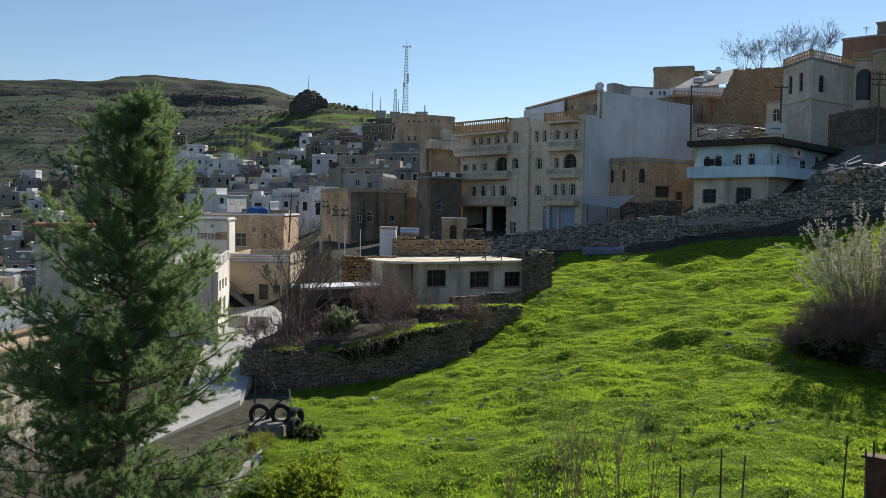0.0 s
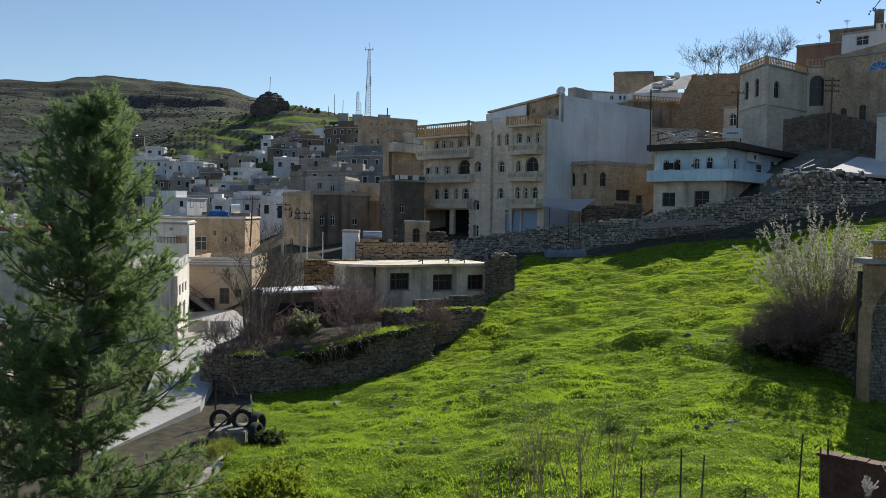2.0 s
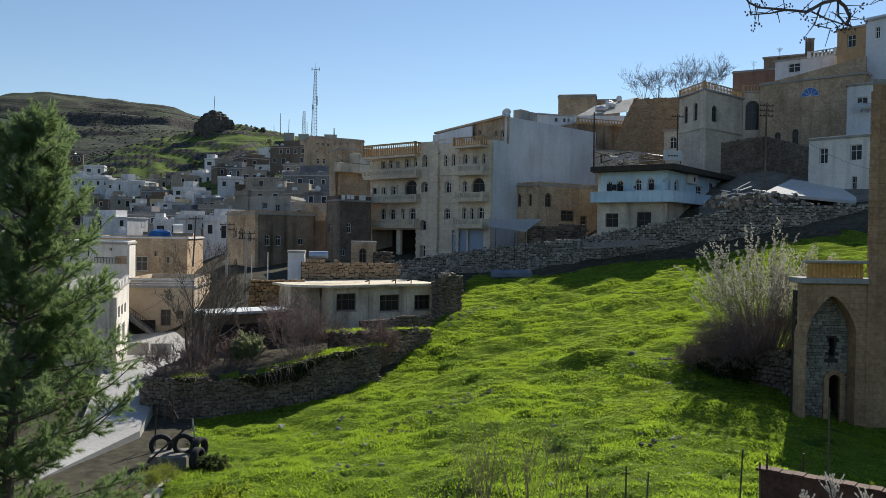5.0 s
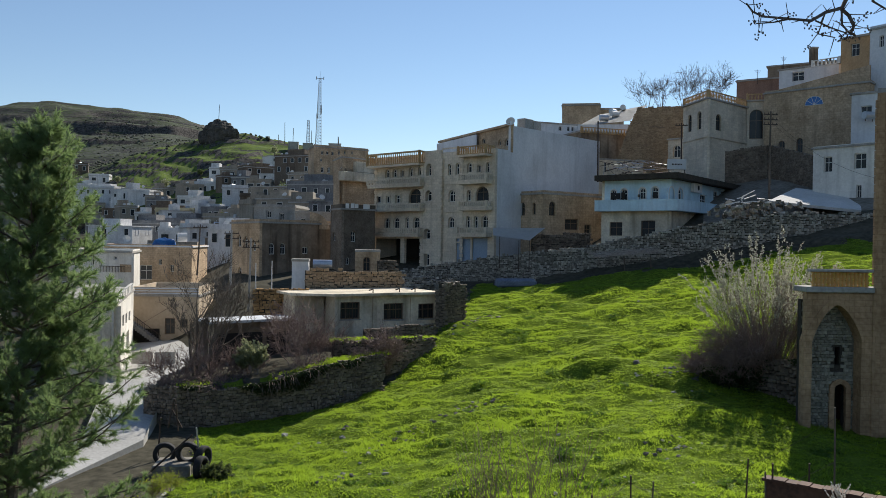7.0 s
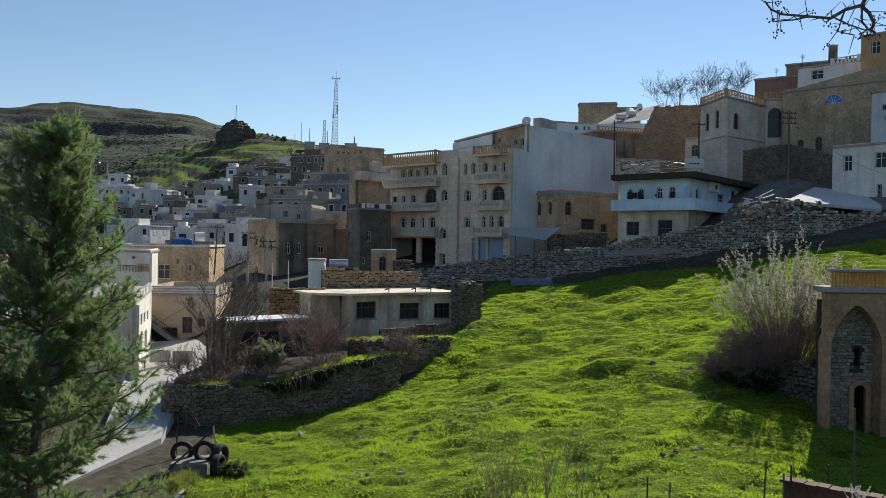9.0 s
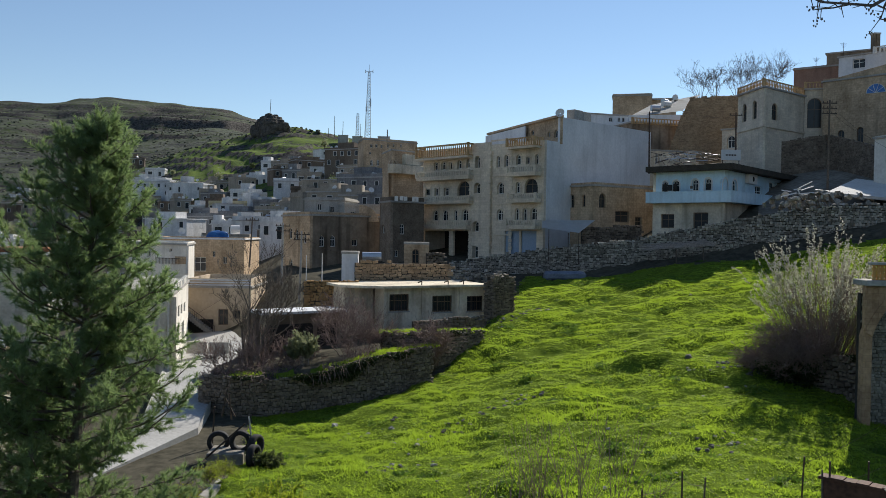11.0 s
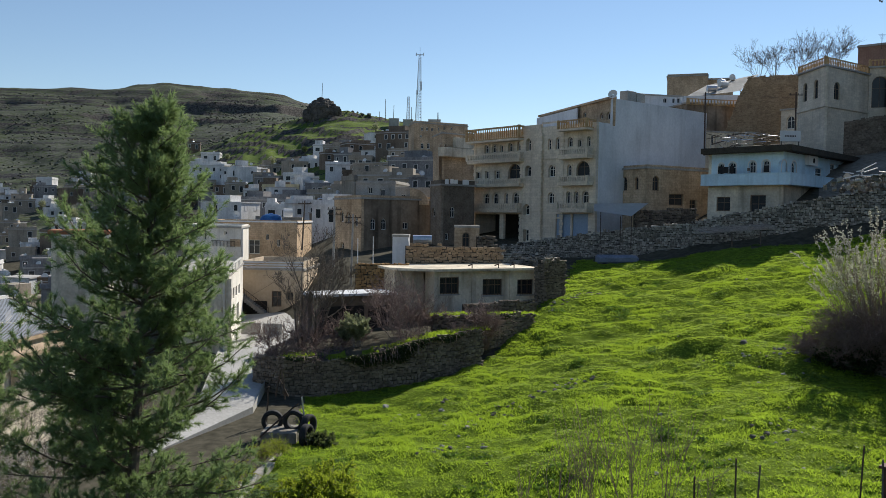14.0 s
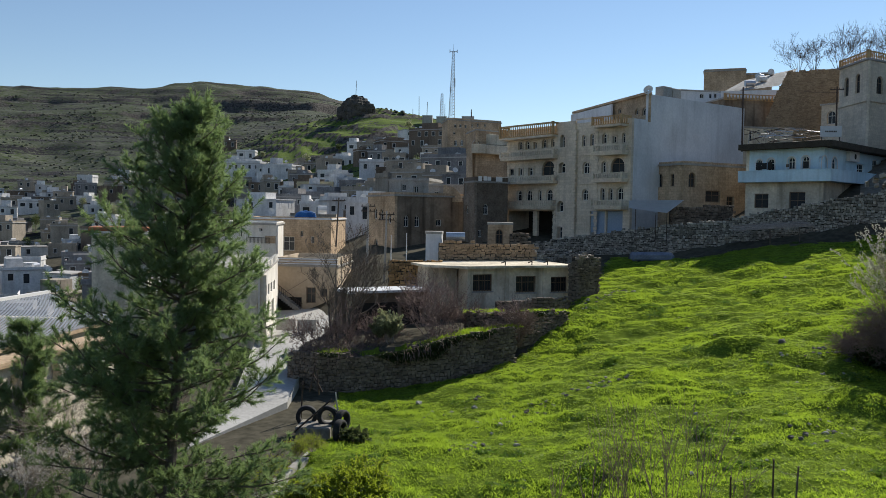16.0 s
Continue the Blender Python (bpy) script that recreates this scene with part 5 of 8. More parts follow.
for a in range(0, 181, 36):
    tube(bm, m @ Vector((_cx, 0.08, _cz)), m @ Vector((_cx + _rr * math.cos(radians(a)), 0.08, _cz + _rr * math.sin(radians(a)))), 0.035, 0.035, 4)
for a in range(0, 180, 12):
    tube(bm, m @ Vector((_cx + _rr * math.cos(radians(a)), 0.08, _cz + _rr * math.sin(radians(a)))), m @ Vector((_cx + _rr * math.cos(radians(a + 12)), 0.08, _cz + _rr * math.sin(radians(a + 12)))), 0.04, 0.04, 4)
part("fanlight_bars", bm, FRAME_WHITE, fan)
house_front("red_house", "low red-brown house on the ridge", *((57.0, 116.0), (62.1, 112.0)), 8, 20, 38.87, mat("red_brown_render", (0.25, 0.14, 0.10), (0.36, 0.22, 0.16), 0.5, 0.9, 0.3, stain=0.3), (), parapet=0.1)
house_front("terrace_house", "white house with a pale roof terrace", *((60.44, 110.0), (65.86, 104.0)), 8, 20, 39.43, PLASTER_WHITE, [(1.84, 3.47, 37.69, 38.98)], parapet=0)
balustrade(thing("terrace_rail", (61.44, 103.0, 38.82), "white terrace railing on a roof edge", "railing"), (61.3, 103.0), (63.33, 100.0), 38.5, 39.41, FRAME_WHITE, 0.5)
house_front("chimney_house", "grey-roofed house with a stout chimney", *((65.1, 122.0), (73.62, 116.0)), 8, 22, 42.74, PLASTER_BROWN, (), parapet=0)
house_front("chimney_stack", "stout dark chimney stack", (68.46, 115.0), (69.38, 115.0), 0.9, 41.72, 44.28, PLASTER_BROWN, (), parapet=0, lip=0.1, category="chimney")
house_front("orange_house", "orange-washed house with white window", *((63.53, 100.0), (65.57, 97.0)), 8, 20, 41.54, mat("orange_wash", (0.42, 0.27, 0.14), (0.56, 0.38, 0.22), 0.4, 0.9, 0.2, stain=0.25), [(1.3, 2.37, 39.16, 40.79)], parapet=0.1)
house_front("pale_house", "white upper house with barred windows", *((64.9, 96.0), (68.04, 90.0)), 8, 20, 41.79, PLASTER_WHITE, [(1.19, 1.76, 39.47, 40.9), (3.42, 4.44, 39.0, 40.68)], parapet=0.3)
wh3 = house_front("white_cottage", "small white cottage with shuttered windows", *((51.53, 86.0), (55.25, 80.0)), 7, 12, 25.12, WARM_WHITE, [(1.23, 2.19, 22.45, 24.22), (4.61, 5.87, 22.61, 24.33), (4.87, 5.42, 19.17, 20.9)], parapet=0.1)
house_front("lean_to_house", "flat-roofed shed with pale walls above a lane", *((57.35, 88.0), (61.53, 84.0)), 6, 16, 31.87, PLASTER_WHITE, [(1.0, 2.18, 29.73, 30.51)], parapet=0.05)
water_tank((58.21, 86.0, 28.54), 0.45, 1.3, STEEL, 0.1)
stone_wall("dark_retaining_wall", "dark weed-grown retaining wall below the mansion", [P4((48.22, 103.0), 20.42, 26.54), P4((54.1, 101.0), 19.69, 27.45), P4((53.79, 90.0), 20.93, 24.83)], 0.8, 0.2, 0.34, STONE_WARM, STONE_WARM, seed=41, relief=0.03)
stone_wall("brown_retaining_wall", "high brown retaining wall on the hillside", [P4((40.3, 121.5), 25.5, 27.3), P4((41.9, 121.0), 25.8, 32.2), P4((43.2, 120.6), 26.0, 35.2), P4((50.4, 118.0), 25.42, 35.4)], 0.8, 0.2, 0.34, BRICK, BRICK, seed=42, relief=0.05)
house_front("yellow_terrace_house", "low house with an ochre balustrade", *((34.7, 122.0), (43.97, 124.0)), 6, 16, 31.54, PLASTER_BROWN, [(1.35, 2.11, 27.84, 29.37)], parapet=0)
balustrade(thing("terrace_balustrade", (34.63, 121.0, 31.37), "ochre stone balustrade on a terrace edge", "balustrade"), (34.56, 121.5), (43.79, 123.5), 31.32, 32.25, YELLOW, 0.5)
house_front("white_gable_house", "white house with small barred windows", *((30.53, 134.0), (38.61, 136.0)), 10, 16, 34.53, PLASTER_WHITE, [(5.6, 6.12, 33.5, 34.25), (6.44, 6.96, 33.54, 34.3), (3.93, 4.66, 33.43, 34.27, 1)], parapet=0)
house_front("ridge_house", "square tan house on the skyline", *((43.0, 166.2), (50.6, 164.0)), 9, 20, 43.2, STONE_TAN, (), parapet=0.3)
house_front("ridge_house", "low tan house on the skyline", *((51.3, 168.0), (56.6, 166.4)), 9, 20, 42.9, STONE_TAN, (), parapet=0.2)
# long white roof sloping up the hill
_lr = thing("long_white_roof", (37.18, 130.0, 33.57), "long whitewashed roof stepping up the slope", "roof")
bm = bmesh.new()
_q = [Vector(q) for q in ((36.36, 130.0, 33.56), (44.64, 128.0, 34.45), (52.71, 142.0, 39.68), (44.86, 146.0, 38.25))]
f = bm.faces.new([bm.verts.new(q) for q in _q])
bmesh.ops.solidify(bm, geom=[f], thickness=0.4)
part("roof_sheet", bm, LANE, _lr)
bm = bmesh.new()
box(bm, 0, (_q[1] - _q[0]).length, -6, -0.05, _q[0].z - 6, _q[1].z - 0.6, wall_frame(_q[0].to_2d(), _q[1].to_2d())[0])
part("under_wall", bm, PLASTER_WHITE, _lr)
for _k2, _f in enumerate((0.12, 0.34, 0.58, 0.8)):
    _e = _q[0].lerp(_q[3], _f).lerp(_q[1].lerp(_q[2], _f), 0.45 + 0.12 * (_k2 % 2))
    water_tank((_e.x, _e.y, _e.z - 0.05), 0.5, 1.5, FRAME_WHITE if _k2 % 2 else STEEL, 0.4 * _k2, "water heater tank lying on a stepped roof")
house_front("cream_yard_house", "cream rendered yard building behind the blue house", *((33.31, 110.0), (41.08, 112.0)), 6, 12, 25.95, PLASTER_CREAM, [(1.49, 2.01, 24.21, 25.6)], parapet=0)
# heap of poles and corrugated iron behind the blue roof
_rng = random.Random(8)
_hp = thing("scrap_heap", (36.5, 103.0, 23.86), "heap of poles, planks and rusty corrugated sheet", "scrap heap")
st = Sticks()
_c = Vector((36.49, 103.0, 24.01))
for k in range(70):
    a = _c + Vector((_rng.uniform(-3.5, 3.5), _rng.uniform(-2, 2), _rng.uniform(-0.8, 1.2)))
    st.limb(a, a + Vector((_rng.uniform(-2.5, 2.5), _rng.uniform(-0.6, 0.6), _rng.uniform(-0.6, 0.6))), 0.06, 0.04, k % 3)
st.part("scrap", [TWIG, IRON, STEEL], _hp, kind="stuff")
# small hut with a pale sign-like front and arched gate
house_front("gate_hut", "small cream hut with arched gate and ochre balustrade", *((44.8, 112.0), (46.47, 110.0)), 4, 14, 29.23, LIME, [(0.81, 1.94, 26.65, 28.43, 1)], parapet=0)
_sg = thing("sign_board", (39.73, 96.0, 23.81), "white sign board with a line of grey lettering", "sign")
m, n = wall_frame((38.37, 96.0), (40.8, 96.0))
_s0, _s1 = 23.47, 24.74
bm = bmesh.new()
box(bm, 0, n, -0.15, 0, _s0, _s1, m, 0.03)
part("board", bm, FRAME_WHITE, _sg)
bm = bmesh.new()
for k in range(7):
    box(bm, n * (0.22 + 0.08 * k), n * (0.28 + 0.08 * k), 0.0, 0.01, (_s0 + _s1) / 2 - 0.1, (_s0 + _s1) / 2 + 0.08, m)
part("lettering", bm, IRON, _sg)
for s in (0.2, n - 0.2):
    bm = bmesh.new()
    tube(bm, m @ Vector((s, -0.08, _s0)), m @ Vector((s, -0.08, _s0 - 3)), 0.05)
    part("leg", bm, IRON, _sg)
# lane and rubble above the retaining wall
bm = bmesh.new()
f = bm.faces.new([bm.verts.new(q) for q in ((43.04, 80.0, 18.56), (51.44, 77.0, 17.61), (55.87, 84.0, 19.58), (50.64, 88.0, 20.6))])
bmesh.ops.recalc_face_normals(bm, faces=[f])
bmesh.ops.solidify(bm, geom=[f], thickness=0.3)
tagged(part("pavement", bm, LANE), "pale concrete lane above the wall", "lane", kind="structure")
_rb = thing("rubble_heap", (41.67, 80.0, 18.24), "heap of rubble, planks and broken blocks", "rubble")
_rng = random.Random(5)
V, Fc = [], []
for k in range(160):
    c = Vector((41.99, 80.0, 18.12)) + Vector((_rng.gauss(0, 2.2), _rng.gauss(0, 1.2), _rng.uniform(-0.9, 0.5)))
    mm = Matrix.Translation(c) @ Euler((_rng.random() * 6, _rng.random() * 6, _rng.random() * 6)).to_matrix().to_4x4() @ Matrix.Diagonal((*[_rng.uniform(0.2, 0.6) for _ in range(3)], 1))
    o = len(V)
    sv, sf = STONE_SHAPES[k % 12]
    V.extend((mm @ Vector(q))[:] for q in sv)
    Fc.extend(tuple(i + o for i in f) for f in sf)
me = bpy.data.meshes.new("stones")
me.from_pydata(V, [], Fc)
me.materials.append(STONE_GREY)
tagged(part("rubble", me, None, _rb), kind="stuff")
st = Sticks()
for k in range(14):
    a = Vector((41.98, 80.0, 18.54)) + Vector((_rng.uniform(-2.5, 1.5), _rng.uniform(-1, 1), _rng.uniform(-0.3, 0.6)))
    st.limb(a, a + Vector((_rng.uniform(-2.2, 2.6), 0, _rng.uniform(-0.5, 0.8))), 0.07, 0.06)
st.part("planks", [FRAME_WHITE], _rb, kind="stuff")

# ---- poles, lamps and cables ----
pole("utility_pole", "dark steel lattice utility pole", (30.7, 100.0, 21.97), (30.61, 100.0, 29.78), 0.12, 0, IRON)
pole("utility_pole", "dark steel utility pole with a lamp", (40.98, 98.0, 23.81), (40.91, 98.0, 29.61), 0.12, 1, IRON)
pole("utility_pole", "dark twin utility pole with crossarms", (45.26, 84.0, 18.79), (45.28, 84.0, 28.95), 0.13, 3, BARK)
pole("utility_pole", "grey steel utility pole with crossarms", (-10.45, 80.0, 6.45), (-10.28, 80.0, 14.05), 0.13, 2, CONCRETE)
pole("utility_pole", "pale concrete utility pole by the brown house", (-13.75, 90.0, 7.4), (-13.67, 90.0, 14.91), 0.16, 2, CONCRETE)
pole("utility_pole", "dark timber pole over the street", (-18.29, 95.0, 9.67), (-17.98, 95.0, 15.58), 0.11, 1, BARK)
for a, b, s in (((-10.28, 80.0, 13.82), (-21.4, 80.0, 8.46), 0.8), ((-10.28, 80.0, 13.54), (-17.7, 66.0, 6.7), 0.6), ((-10.28, 80.0, 13.71), (-13.67, 90.0, 14.66), 0.3), ((-10.28, 80.0, 13.48), (-2.33, 76.0, 11.25), 0.5), ((40.94, 98.0, 28.93), (41.57, 118.0, 32.69), 0.3), ((45.29, 84.0, 28.46), (41.22, 60.0, 19.64), 1.0), ((45.3, 84.0, 27.83), (50.88, 85.0, 24.99), 0.4)):
    cable("cable", a, b, s)

# television aerials on the upper roofs
for _a, _b2 in [((62.81, 113.0, 40.07), (62.76, 113.0, 42.42)), ((58.77, 113.0, 39.08), (58.75, 113.0, 40.25))]:
    t = thing("roof_aerial", _a, "thin dark television aerial on a roof", "aerial", "roof aerials")
    bm = bmesh.new()
    tube(bm, Vector(_a) - Vector((0, 0, 1.0)), _b2, 0.045, 0.03, 5)
    part("mast", bm, IRON, t)
    bm = bmesh.new()
    for k in range(4):
        tube(bm, (_b2[0] - 0.5 + 0.1 * k, _b2[1], _b2[2] - 0.2 - 0.16 * k), (_b2[0] + 0.5 - 0.1 * k, _b2[1], _b2[2] - 0.2 - 0.16 * k), 0.02, 0.02, 4)
    part("elements", bm, IRON, t)

# ---- mast and knoll ----
def lattice_mast(name, label, foot, top, w0, w1, bays, r, material):
    t = thing(name, foot, label, "radio mast")
    f, tp = Vector(foot), Vector(top)
    bm = bmesh.new()
    rows = []
    for k in range(bays + 1):
        c = f.lerp(tp, k / bays)
        w = w0 + (w1 - w0) * k / bays
        rows.append([c + Vector((sx * w / 2, sy * w / 2, 0)) for sx, sy in ((-1, -1), (1, -1), (1, 1), (-1, 1))])
    for lo, hi in zip(rows, rows[1:]):
        for i in range(4):
            j = (i + 1) % 4
            tube(bm, lo[i], hi[i], r, r, 4, False)
            tube(bm, lo[i], hi[j], r * 0.6, r * 0.6, 3, False)
            tube(bm, hi[i], hi[j], r * 0.6, r * 0.6, 3, False)
    part("lattice", bm, material, t)
    return t


_mast = lattice_mast("radio_mast", "tall steel lattice radio mast on the hilltop", (-19.47, 400.0, 61.21), (-19.0, 400.0, 93.42), 2.8, 1.0, 22, 0.13, STEEL)
_tp = Vector((-19.0, 400.0, 93.42))
bm = bmesh.new()
tube(bm, _tp, _tp + Vector((0, 0, 4)), 0.14, 0.06)
box(bm, _tp.x - 1.9, _tp.x + 1.9, _tp.y - 0.1, _tp.y + 0.1, _tp.z + 0.2, _tp.z + 0.5)
for x in (-1.8, 1.8):
    box(bm, _tp.x + x - 0.2, _tp.x + x + 0.2, _tp.y - 0.2, _tp.y + 0.2, _tp.z - 0.3, _tp.z + 1.2)
part("antenna", bm, STEEL, _mast)
for q in ((-18.28, 400.0, 79.3), (-18.26, 400.0, 77.36), (-20.19, 400.0, 75.11)):
    bm = bmesh.new()
    box(bm, q[0] - 0.4, q[0] + 0.4, q[1] - 0.6, q[1] + 0.2, q[2] - 1.2, q[2] + 1.2, None, 0.05)
    part("panel_antenna", bm, STEEL, _mast)
lattice_mast("radio_mast", "short steel lattice mast beside a taller one", (-24.52, 400.0, 61.14), (-24.37, 400.0, 72.83), 1.6, 1.0, 9, 0.12, STEEL)
for a, b in (((-36.64, 410.0, 62.16), (-36.75, 410.0, 73.0)), ((-32.62, 410.0, 62.22), (-32.41, 410.0, 70.21)), ((-40.78, 420.0, 63.29), (-40.82, 420.0, 67.97)), ((-22.84, 400.0, 61.17), (-22.91, 400.0, 67.85)), ((-5.06, 210.0, 38.86), (-5.09, 210.0, 40.91)), ((-72.88, 430.0, 72.41), (-72.34, 430.0, 84.06))):
    pole("antenna_mast", "thin dark aerial mast on the hilltop", a, b, 0.16, 0, IRON, "mast")
for q, h in (((-34.49, 405.0, 61.6), 3), ((-27.04, 400.0, 60.55), 3), ((-11.89, 330.0, 52.32), 3)):
    house_front("equipment_hut", "small grey equipment hut by the masts", (q[0], q[1]), (q[0] + 5, q[1]), 3, q[2] - 4, q[2] + h - 2, CONCRETE, (), parapet=0, lip=0.1, category="hut", group="equipment huts")
_kn = thing("rocky_knoll", (-70.53, 425.0, 69.39), "dark craggy rock outcrop crowning the green hill", "rock outcrop")
_rng = random.Random(4)
bm = bmesh.new()
_kc, _kr = Vector((-72.56, 430.0, 69.5)), 11.5
bmesh.ops.create_icosphere(bm, subdivisions=5, radius=1.0)
for v in bm.verts:
    d = v.co.copy()
    n1 = noise.fractal(d * 2.2 + Vector((3, 1, 2)), 1.0, 2.0, 5)
    s = 1 + 0.22 * n1
    z = d.z * (7.0 if d.z > 0 else 14.0) * s
    z = math.floor(z / 1.6) * 1.6 * 0.6 + z * 0.4
    v.co = _kc + Vector((d.x * _kr * (0.80 - 0.38 * max(0.0, d.z)) * s * (1.0 if d.x < 0 else 1.15), d.y * 8 * s, z))
part("crag", bm, mat("dark_crag", (0.035, 0.03, 0.027), (0.13, 0.115, 0.10), 0.5, 0.95, 0.8, 6), _kn)

# ---- far town ----
def window_mesh(name, w, h):
    """A small framed window that stands 6 cm out of its wall."""
    t = 0.1
    V = [(sx * (w / 2 + g), y, z) for y, g in ((-0.05, t), (0.08, t), (0.08, 0), (0.01, 0)) for sx, z in ((-1, -g), (1, -g), (1, h + g), (-1, h + g))]
    Fc = [(o + i, o + (i + 1) % 4, o + 4 + (i + 1) % 4, o + 4 + i) for o in (0, 4, 8) for i in range(4)] + [(12, 13, 14, 15)]
    M = [0] * 12 + [1]
    me = bpy.data.meshes.new(name)
    me.from_pydata(V, [], Fc)
    me.materials.append(FRAME_WHITE)
    me.materials.append(GLASS)
    me.polygons.foreach_set("material_index", M)
    return me


TOWN_WINDOWS = [window_mesh("window", 1.1, 1.5), window_mesh("window", 0.9, 1.2), window_mesh("door", 1.2, 2.1), window_mesh("window", 1.8, 1.4)]
TOWN_WALLS = [mat("pale_wall", (0.52, 0.52, 0.52), (0.74, 0.73, 0.71), 0.2, 0.9, 0.1, 12, stain=0.3), mat("grey_wall", (0.16, 0.155, 0.155), (0.30, 0.29, 0.285), 0.2, 0.9, 0.1, 12, stain=0.4),
              mat("beige_wall", (0.27, 0.23, 0.18), (0.40, 0.35, 0.28), 0.2, 0.9, 0.1, 12, stain=0.4), mat("brown_wall", (0.13, 0.095, 0.068), (0.22, 0.17, 0.125), 0.2, 0.9, 0.1, 12, stain=0.4),
              mat("yellow_wall", (0.52, 0.44, 0.26), (0.62, 0.54, 0.35), 0.2, 0.9, 0.1, 12, stain=0.3)]
TOWN_WORD = ["white", "grey", "beige stone", "brown stone", "pale yellow"]


def town_house(a, b, depth, z0, z1, colour, seed, storeys=None, wing=True):
    """A flat-roofed house of the far town: walls, roof plate, parapet, windows and roof clutter."""
    rng = random.Random(seed)
    m, w = wall_frame(a, b)
    wall = TOWN_WALLS[colour]
    t = thing("town_house", (m @ Vector((w / 2, 0, 0))).to_2d().to_3d() + Vector((0, 0, z0)), "flat-roofed %s house on the far town slope" % TOWN_WORD[colour], "house", "far town houses")
    bm = bmesh.new()
    box(bm, 0, w, -depth, 0, z0 - 6, z1, m)
    if wing and rng.random() < 0.6:
        x0 = rng.uniform(0, 0.4) * w
        box(bm, x0, x0 + w * rng.uniform(0.3, 0.55), -depth * 0.8, -depth * 0.25, z1 + 0.1, z1 + rng.uniform(1.8, 2.9), m)
    part("wall", bm, wall, t)
    bm = bmesh.new()
    box(bm, -0.25, w + 0.25, -depth - 0.2, 0.25, z1, z1 + 0.25, m)
    part("roof", bm, ROOF_GREY if rng.random() < 0.5 else wall, t)
    if rng.random() < 0.7:
        bm = bmesh.new()
        h = rng.uniform(0.5, 0.9)
        box(bm, -0.1, w + 0.1, -0.12, 0.08, z1 + 0.25, z1 + 0.25 + h, m)
        box(bm, -0.1, 0.1, -depth, -0.15, z1 + 0.25, z1 + 0.25 + h, m)
        box(bm, w - 0.1, w + 0.1, -depth, -0.15, z1 + 0.25, z1 + 0.25 + h, m)
        part("parapet", bm, wall, t)
    floors = storeys or max(1, int((z1 - z0) / 3.0))
    for f in range(floors):
        z = z1 - (f + 1) * 3.0 + 0.9
        n = max(2, int(w / rng.uniform(2.4, 3.4)))
        kind = rng.choice((0, 0, 1, 3))
        for k in range(n):
            if rng.random() < 0.15:
                continue
            q = new("window", TOWN_WINDOWS[2 if (f == floors - 1 and k == 1) else kind])
            q.parent = t
            q.matrix_parent_inverse = t.matrix_basis.inverted()
            q.matrix_basis = m @ Matrix.Translation(((k + 0.5) * w / n, 0.0, z - (0.7 if (f == floors - 1 and k == 1) else 0)))
        for k in range(max(1, int(depth / 4))):
            for side in (1,):
                q = new("window", TOWN_WINDOWS[kind])
                q.parent = t
                q.matrix_parent_inverse = t.matrix_basis.inverted()
                q.matrix_basis = m @ Matrix.Translation((w if side else 0, -(k + 0.5) * depth / max(1, int(depth / 4)), z)) @ Matrix.Rotation(radians(90 if side else -90), 4, "Z")
    r = rng.random()
    if r < 0.45:
        water_tank(tuple(m @ Vector((w * rng.uniform(0.2, 0.8), -depth * 0.3, z1 + 0.25))), 0.5, 1.4, rng.choice((STEEL, FRAME_WHITE)), rng.uniform(0, 3))
    if r > 0.35:
        dish_thing(tuple(m @ Vector((w * rng.uniform(0.1, 0.9), -0.6, z1 + 0.25))), 0.6, (rng.uniform(-0.6, 0.6), -1, 0.6))
    return t


_k2 = 0
for _l, _r, _zt, _zb, _c in (
        ((-114.5, 335.0), (-95.99, 330.0), 33.15, 26.4, 0), ((-95.03, 322.0), (-79.47, 318.0), 31.54, 26.15, 0), ((-69.17, 330.0), (-45.02, 336.0), 35.51, 29.44, 0),
        ((-57.33, 340.0), (-45.82, 342.0), 40.43, 35.89, 0), ((-91.51, 300.0), (-75.02, 296.0), 24.03, 19.42, 3), ((-63.62, 262.0), (-50.8, 258.0), 22.59, 18.2, 4),
        ((-49.14, 256.0), (-43.29, 260.0), 24.13, 19.05, 0), ((-38.19, 205.0), (-24.25, 200.0), 19.16, 13.47, 2), ((-64.21, 232.0), (-48.6, 228.0), 17.65, 12.79, 1),
        ((-67.96, 212.0), (-56.09, 208.0), 16.59, 11.55, 0), ((-56.66, 244.0), (-45.39, 240.0), 18.97, 14.88, 1), ((-41.04, 300.0), (-28.46, 306.0), 40.38, 32.96, 3),
        ((-29.02, 286.0), (-16.14, 280.0), 42.93, 35.02, 3), ((-17.61, 205.0), (-5.88, 200.0), 27.72, 22.31, 1), ((-31.14, 240.0), (-19.28, 236.0), 29.26, 23.59, 2),
        ((-22.08, 180.0), (-11.64, 176.0), 22.7, 18.7, 2), ((-10.04, 170.0), (-4.53, 166.0), 21.86, 18.55, 1)):
    _k2 += 1
    town_house(_l, _r, 9.0, _zb, _zt, _c, _k2)
_rng = random.Random(77)
_spots = []
_tries = 0
